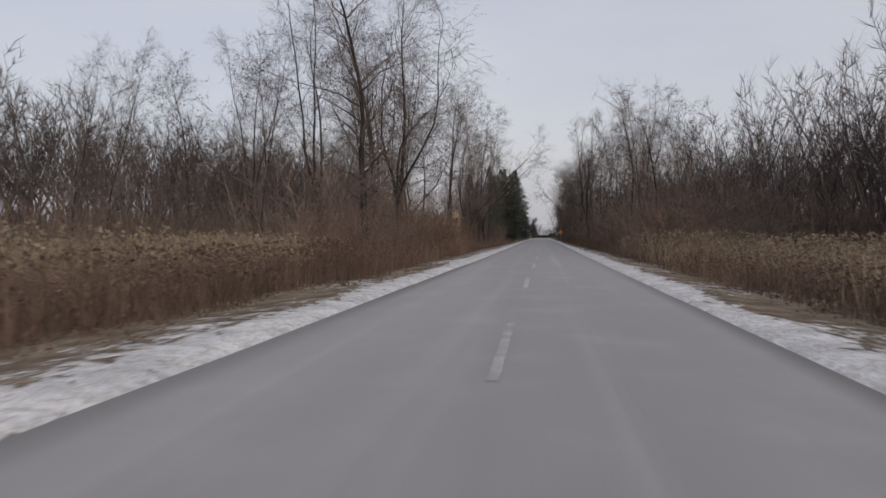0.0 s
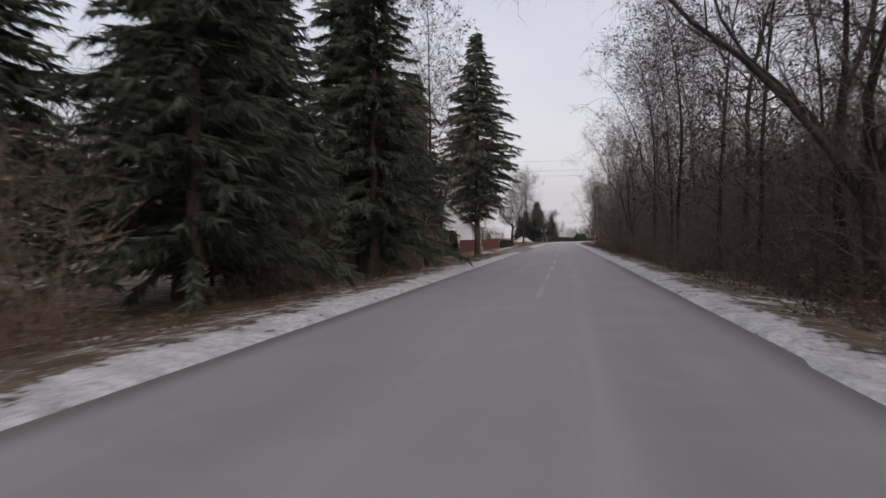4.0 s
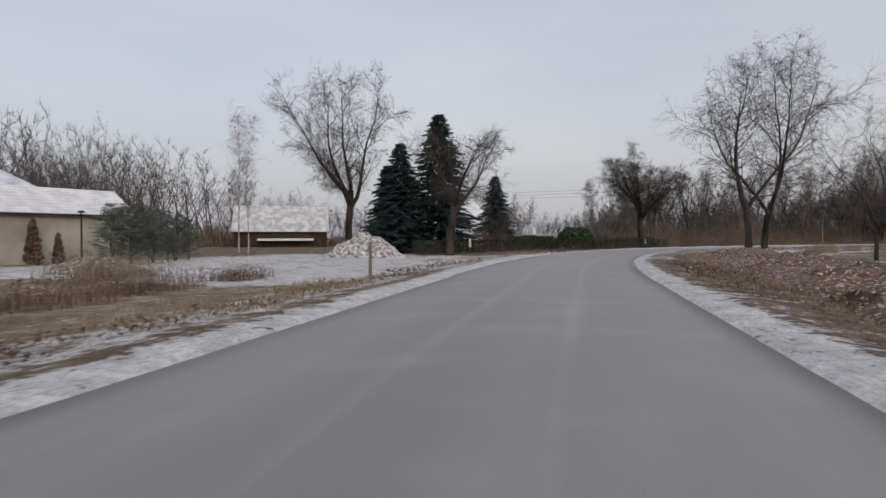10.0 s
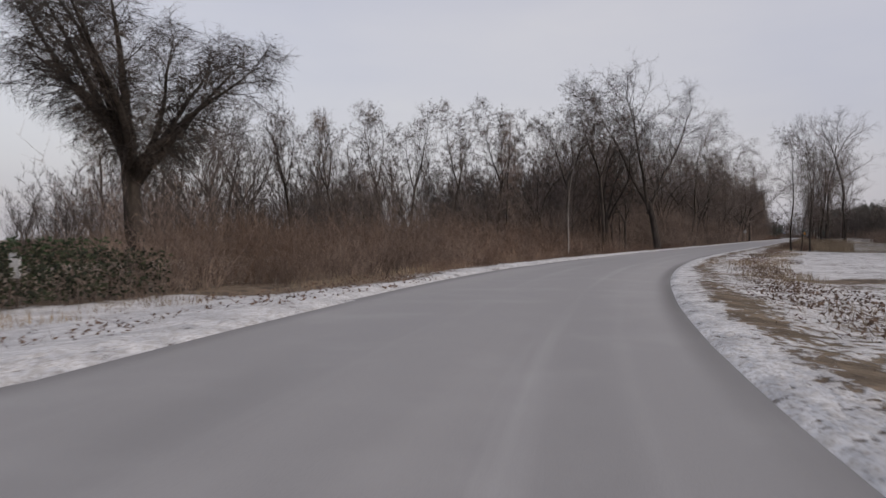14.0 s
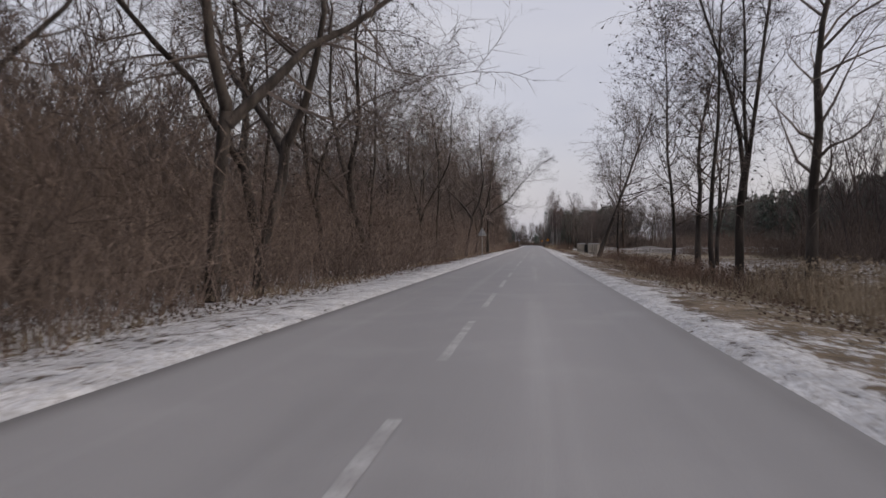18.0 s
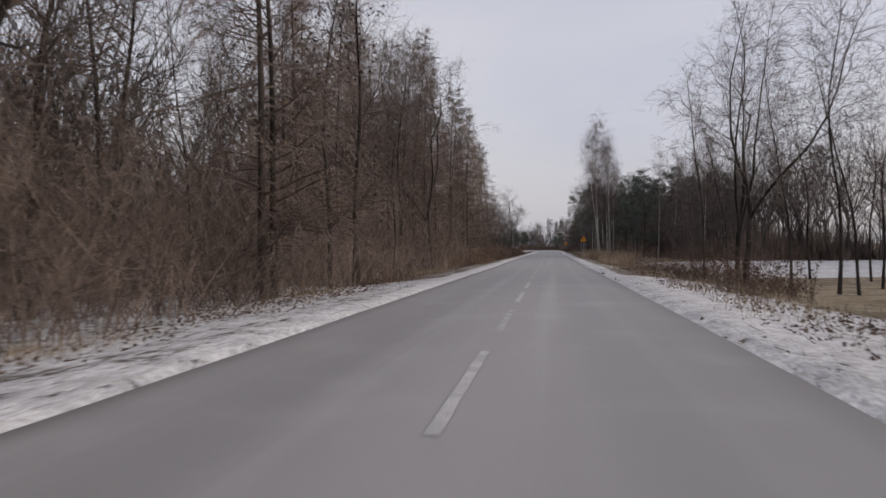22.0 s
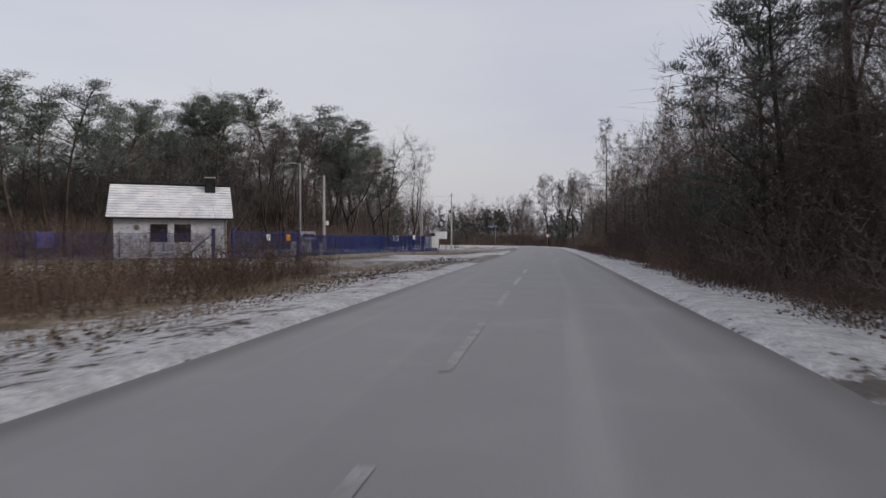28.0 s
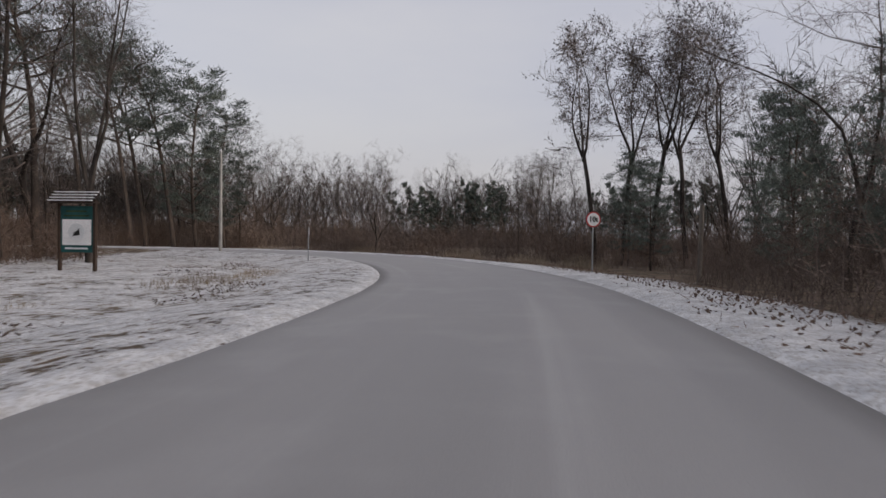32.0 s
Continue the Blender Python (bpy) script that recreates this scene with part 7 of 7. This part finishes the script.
for s0, s1 in [(PILLARS[k], PILLARS[k + 1]) for k in range(len(PILLARS) - 1)]:
    x, y, h = at(s0, 10.0)
    L = s1 - s0
    gate = L > 5
    f = thing("gate" if gate else "iron_fence", (x, y, -0.42), "black iron gate with low pointed bars" if gate else "dark iron fence panel on a pale stone base", "gate" if gate else "fence", "" if gate else "panels of the iron fence", turn=h)
    if not gate:
        part("base", box(-0.13, 0.2, -0.2, 0.13, L - 0.2, 0.42, 0.01), PILLAR, f)
    z0 = 0.08 if gate else 0.47
    for z in (z0, 1.32):
        part("rail", box(-0.02, 0.2, z, 0.02, L - 0.2, z + 0.05), BLACK_METAL, f)
    part("backing", box(0.022, 0.22, z0 + 0.05, 0.034, L - 0.22, 1.0), BLACK_METAL, f)
    bar = part("bar", tube_bm([(0, 0, z0), (0, 0, 1.42)], 0.012, 5), BLACK_METAL, f)
    shared(bar, [Matrix.Translation((-0.025, 0.3 + k * 0.14, 0)) for k in range(int((L - 0.5) / 0.14))])
x, y, h = at(546.0, 10.4)
garden = thing("fence", (x, y, -0.42), "white picket fence with a wavy top beside the stone pillars", "fence", turn=h - 90)
for z in (0.3, 0.8):
    part("rail", box(-0.02, 0, z, 0.02, 24, z + 0.06), WHITE_PAINT, garden)
picket = part("picket", prism([(-0.04, 0.1), (0.04, 0.1), (0.04, 1.0), (0, 1.1), (-0.04, 1.0)], 0.022, 0.042), WHITE_PAINT, garden)
shared(picket, [Matrix.Translation((0, 0.1 + k * 0.2, 0)) @ Matrix.Rotation(math.pi / 2, 4, "Z") @ Matrix.Diagonal((1, 1, 1.0 + 0.16 * math.cos(k * 0.2), 1)) for k in range(118)])
post = part("post", box(-0.06, -0.05, -0.2, 0.06, 0.05, 1.25, 0.01), DARK_WOOD, garden)
shared(post, [Matrix.Translation((-0.085, 0.1 + k * 2.95, 0)) for k in range(9)])
for k in range(7):
    DARK.put(549.5 + random.uniform(-0.5, 0.5), 13 + k * 3.6, random.uniform(0.32, 0.45), 0)

# ---- works yard: blue mesh fence, gate, boards ----
def mesh_panel(length, height=1.75):
    b = Buf()
    n = int(length / 0.062)
    for k in range(n + 1):
        b.tube([Vector((length * k / n, 0, 0.1)), Vector((length * k / n, 0, height))], [0.012, 0.012], 3)
    for k in range(10):
        z = 0.12 + (height - 0.14) * k / 9
        b.tube([Vector((0, 0.006, z)), Vector((length, 0.006, z))], [0.012, 0.012], 3)
    return b


def mesh_fence(points, label):
    """A fence of blue wire mesh panels along the points (s, u)."""
    g = thing("fence", (0, 0, 0), label, "fence")
    first = None
    for (s0, u0), (s1, u1) in zip(points, points[1:]):
        a, b = Vector(at(s0, u0)[:2]), Vector(at(s1, u1)[:2])
        n = max(1, round((b - a).length / 2.5))
        turn = math.atan2(b.y - a.y, b.x - a.x)
        L = (b - a).length / n
        for k in range(n):
            p = a.lerp(b, k / n)
            m = Matrix.Translation((p.x, p.y, -0.15)) @ Matrix.Rotation(turn, 4, "Z") @ Matrix.Diagonal((L / 2.5, 1, 1, 1))
            if first is None:
                panel = mesh_panel(2.5).ob("mesh_panel", BLUE_PAINT, g)
                post = part("post", box(-0.03, -0.03, -0.2, 0.03, 0.03, 1.85, 0.004), BLUE_PAINT, g)
                slab = part("plinth", box(0.04, -0.03, -0.25, 2.46, 0.03, 0.10, 0.006), GREY_BLOCK, g)
                first = (panel, post, slab)
                made = first
            else:
                made = [o.copy() for o in first]
                for o in made:
                    scene.collection.objects.link(o)
            for o in made:
                o.matrix_basis = m
    return g


mesh_fence(((772, -38), (778, -30), (783.5, -21.5)), "blue wire mesh fence beside the works building")
mesh_fence(((790.5, -18.0), (806, -15.5), (815.9, -11.4), (820, -17.0)), "blue wire mesh fence on a concrete plinth")
mesh_fence(((820, -17.0), (823, -28), (812, -40)), "blue wire mesh fence at the back of the works yard")
m = Matrix.Translation((*at(784, -21.2)[:2], -0.2)) @ Matrix.Rotation(math.atan2(*reversed([q - p for p, q in zip(at(784, -21.2)[:2], at(790.3, -17.8)[:2])])), 4, "Z")
gate = thing("gate", (0, 0, 0), "blue steel sliding gate with braced end frames", "gate")
gate.matrix_basis = m
L = 7.2
for x in (0, 1.5, L):
    part("post", box(x - 0.09, -0.09, -0.2, x + 0.09, 0.09, 2.15, 0.01), BLUE_PAINT, gate)
for z in (0.12, 1.9):
    part("rail", box(1.5, -0.04, z, L, 0.04, z + 0.08), BLUE_PAINT, gate)
bar = part("bar", box(-0.015, -0.015, 0.2, 0.015, 0.015, 1.9), BLUE_PAINT, gate)
shared(bar, [Matrix.Translation((1.65 + k * 0.115, 0, 0)) for k in range(48)])
part("brace", tube_bm([(-2.2, 0, 0.1), (0, 0, 1.9)], 0.045, 6), BLUE_PAINT, gate)
part("brace", tube_bm([(0.0, 0, 0.9), (1.5, 0, 0.15)], 0.04, 6), BLUE_PAINT, gate)
part("rail", box(-2.2, -0.05, 0.05, 1.4, 0.05, 0.16), BLUE_PAINT, gate)
for x, mat in ((4.2, WHITE_PAINT), (6.0, ORANGE_SIGN)):
    part("notice", box(x, -0.07, 1.35, x + 0.35, -0.055, 1.8), mat, gate)


def yard_board(s, u, z, w, hgt, turn, label, mat=DULL_WHITE, legs=True, bar=None):
    x, y, h = at(s, u)
    g = thing("sign_board", (x, y, -0.3), label, "sign board", turn=h + turn)
    p = part("panel", box(-w / 2, -0.02, z, w / 2, 0.02, z + hgt, 0.005), mat, g)
    if legs:
        for dx in (-w / 2 + 0.05, w / 2 - 0.05):
            part("leg", tube_bm([(dx, 0.04, -0.2), (dx, 0.04, z + hgt * 0.8)], 0.03, 6), BLUE_PAINT, g)
    if bar:
        part("lettering", box(-w * 0.32, -0.026, z + hgt * 0.4, w * 0.32, -0.02, z + hgt * 0.68), bar, p, "brand lettering as a plain bar")


yard_board(795.7, -19.0, 1.45, 1.3, 0.75, -8, "white sign board with dark lettering", bar=SIGN_BLACK)
yard_board(815.0, -11.75, 0.65, 1.75, 1.25, 42, "large ribbed white panel at the fence corner")
yard_board(811.3, -13.1, 1.55, 0.4, 0.45, 67, "small white notice on the fence")
yard_board(818.0, -16.5, 1.3, 0.9, 0.7, -30, "white notice under a small roof")
yard_board(778.5, -29.0, 1.0, 4.4, 0.95, -62, "violet-blue banner with pale lettering on the fence", BLUE_TEXT, bar=WHITE_PAINT)
yard_board(774, -35, 1.2, 5.5, 0.5, -55, "long violet-blue banner on the fence", BLUE_TEXT)
x, y, h = at(798.5, -20.7)
tank = thing("tank", (x, y, -0.3), "white plastic tank in the works yard", "tank", turn=h - 20)
part("body", box(-0.75, -0.55, 0.12, 0.75, 0.55, 1.35, 0.08), DULL_WHITE, tank)
part("pallet", box(-0.8, -0.6, 0, 0.8, 0.6, 0.12), OLD_WOOD, tank)
part("cap", tube_bm([(0, 0, 1.35), (0, 0, 1.42)], 0.12, 10), BLACK_METAL, tank)
x, y, h = at(804, -20.6)
cabinet = thing("cabinet", (x, y, -0.3), "pale electrical cabinet beside the concrete pole", "cabinet", turn=h)
part("body", box(-0.3, -0.2, 0, 0.3, 0.2, 1.2, 0.015), DULL_WHITE, cabinet)
part("door", box(-0.26, -0.215, 0.06, 0.26, -0.2, 1.14, 0.004), WHITE_PAINT, cabinet)
mound("earth_heap", "small dark heap of earth behind the fence", "heap", 801.5, -19, 0.9, 0.6, 0.6, BARK, 9, 20)
x, y, h = at(782, -47)
tower = thing("gantry", (x, y, -0.5), "pale blue steel gantry behind the trees", "gantry", turn=h + 20)
TEAL = surface("faded_teal_steel", (0.05, 0.13, 0.17), (0.09, 0.19, 0.24), 1.5, 20, 0.6, bump=0.1)
for dx in (-2.6, 2.6):
    for dy in (-1.0, 1.0):
        part("leg", box(dx - 0.14, dy - 0.14, 0, dx + 0.14, dy + 0.14, 9.6), TEAL, tower)
    part("brace", tube_bm([(dx, -1.0, 1.0), (dx, 1.0, 8.6)], 0.06, 6), TEAL, tower)
part("beam", box(-4.2, -1.1, 9.6, 4.2, 1.1, 10.4, 0.02), TEAL, tower)
part("cabin", box(-1.4, -0.9, 7.4, 1.2, 0.9, 9.5, 0.03), TEAL, tower)
# low stones and branches along the side road and verge
stone_marker = thing("marker_post", (*at(369.8, -11.9)[:2], -0.4), "small white sign plate on the hedge", "marker", turn=at(370, 0)[2])
part("plate", box(-0.16, -0.02, 0.75, 0.16, 0.02, 1.35, 0.01), WHITE_PAINT, stone_marker)
part("stake", box(-0.03, 0.02, 0, 0.03, 0.06, 0.9), OLD_WOOD, stone_marker)
gate_post = thing("marker_post", (*at(339.5, -15.6)[:2], -0.4), "small white plate standing out of the hedge", "marker", turn=at(340, 0)[2])
part("plate", box(-0.12, -0.03, 0.7, 0.12, 0.03, 1.5, 0.01), WHITE_PAINT, gate_post)
part("stake", box(-0.03, 0.03, 0, 0.03, 0.07, 0.8), OLD_WOOD, gate_post)


# ---- stand every kind on its spots ----
for kind in KINDS:
    kind.plant()
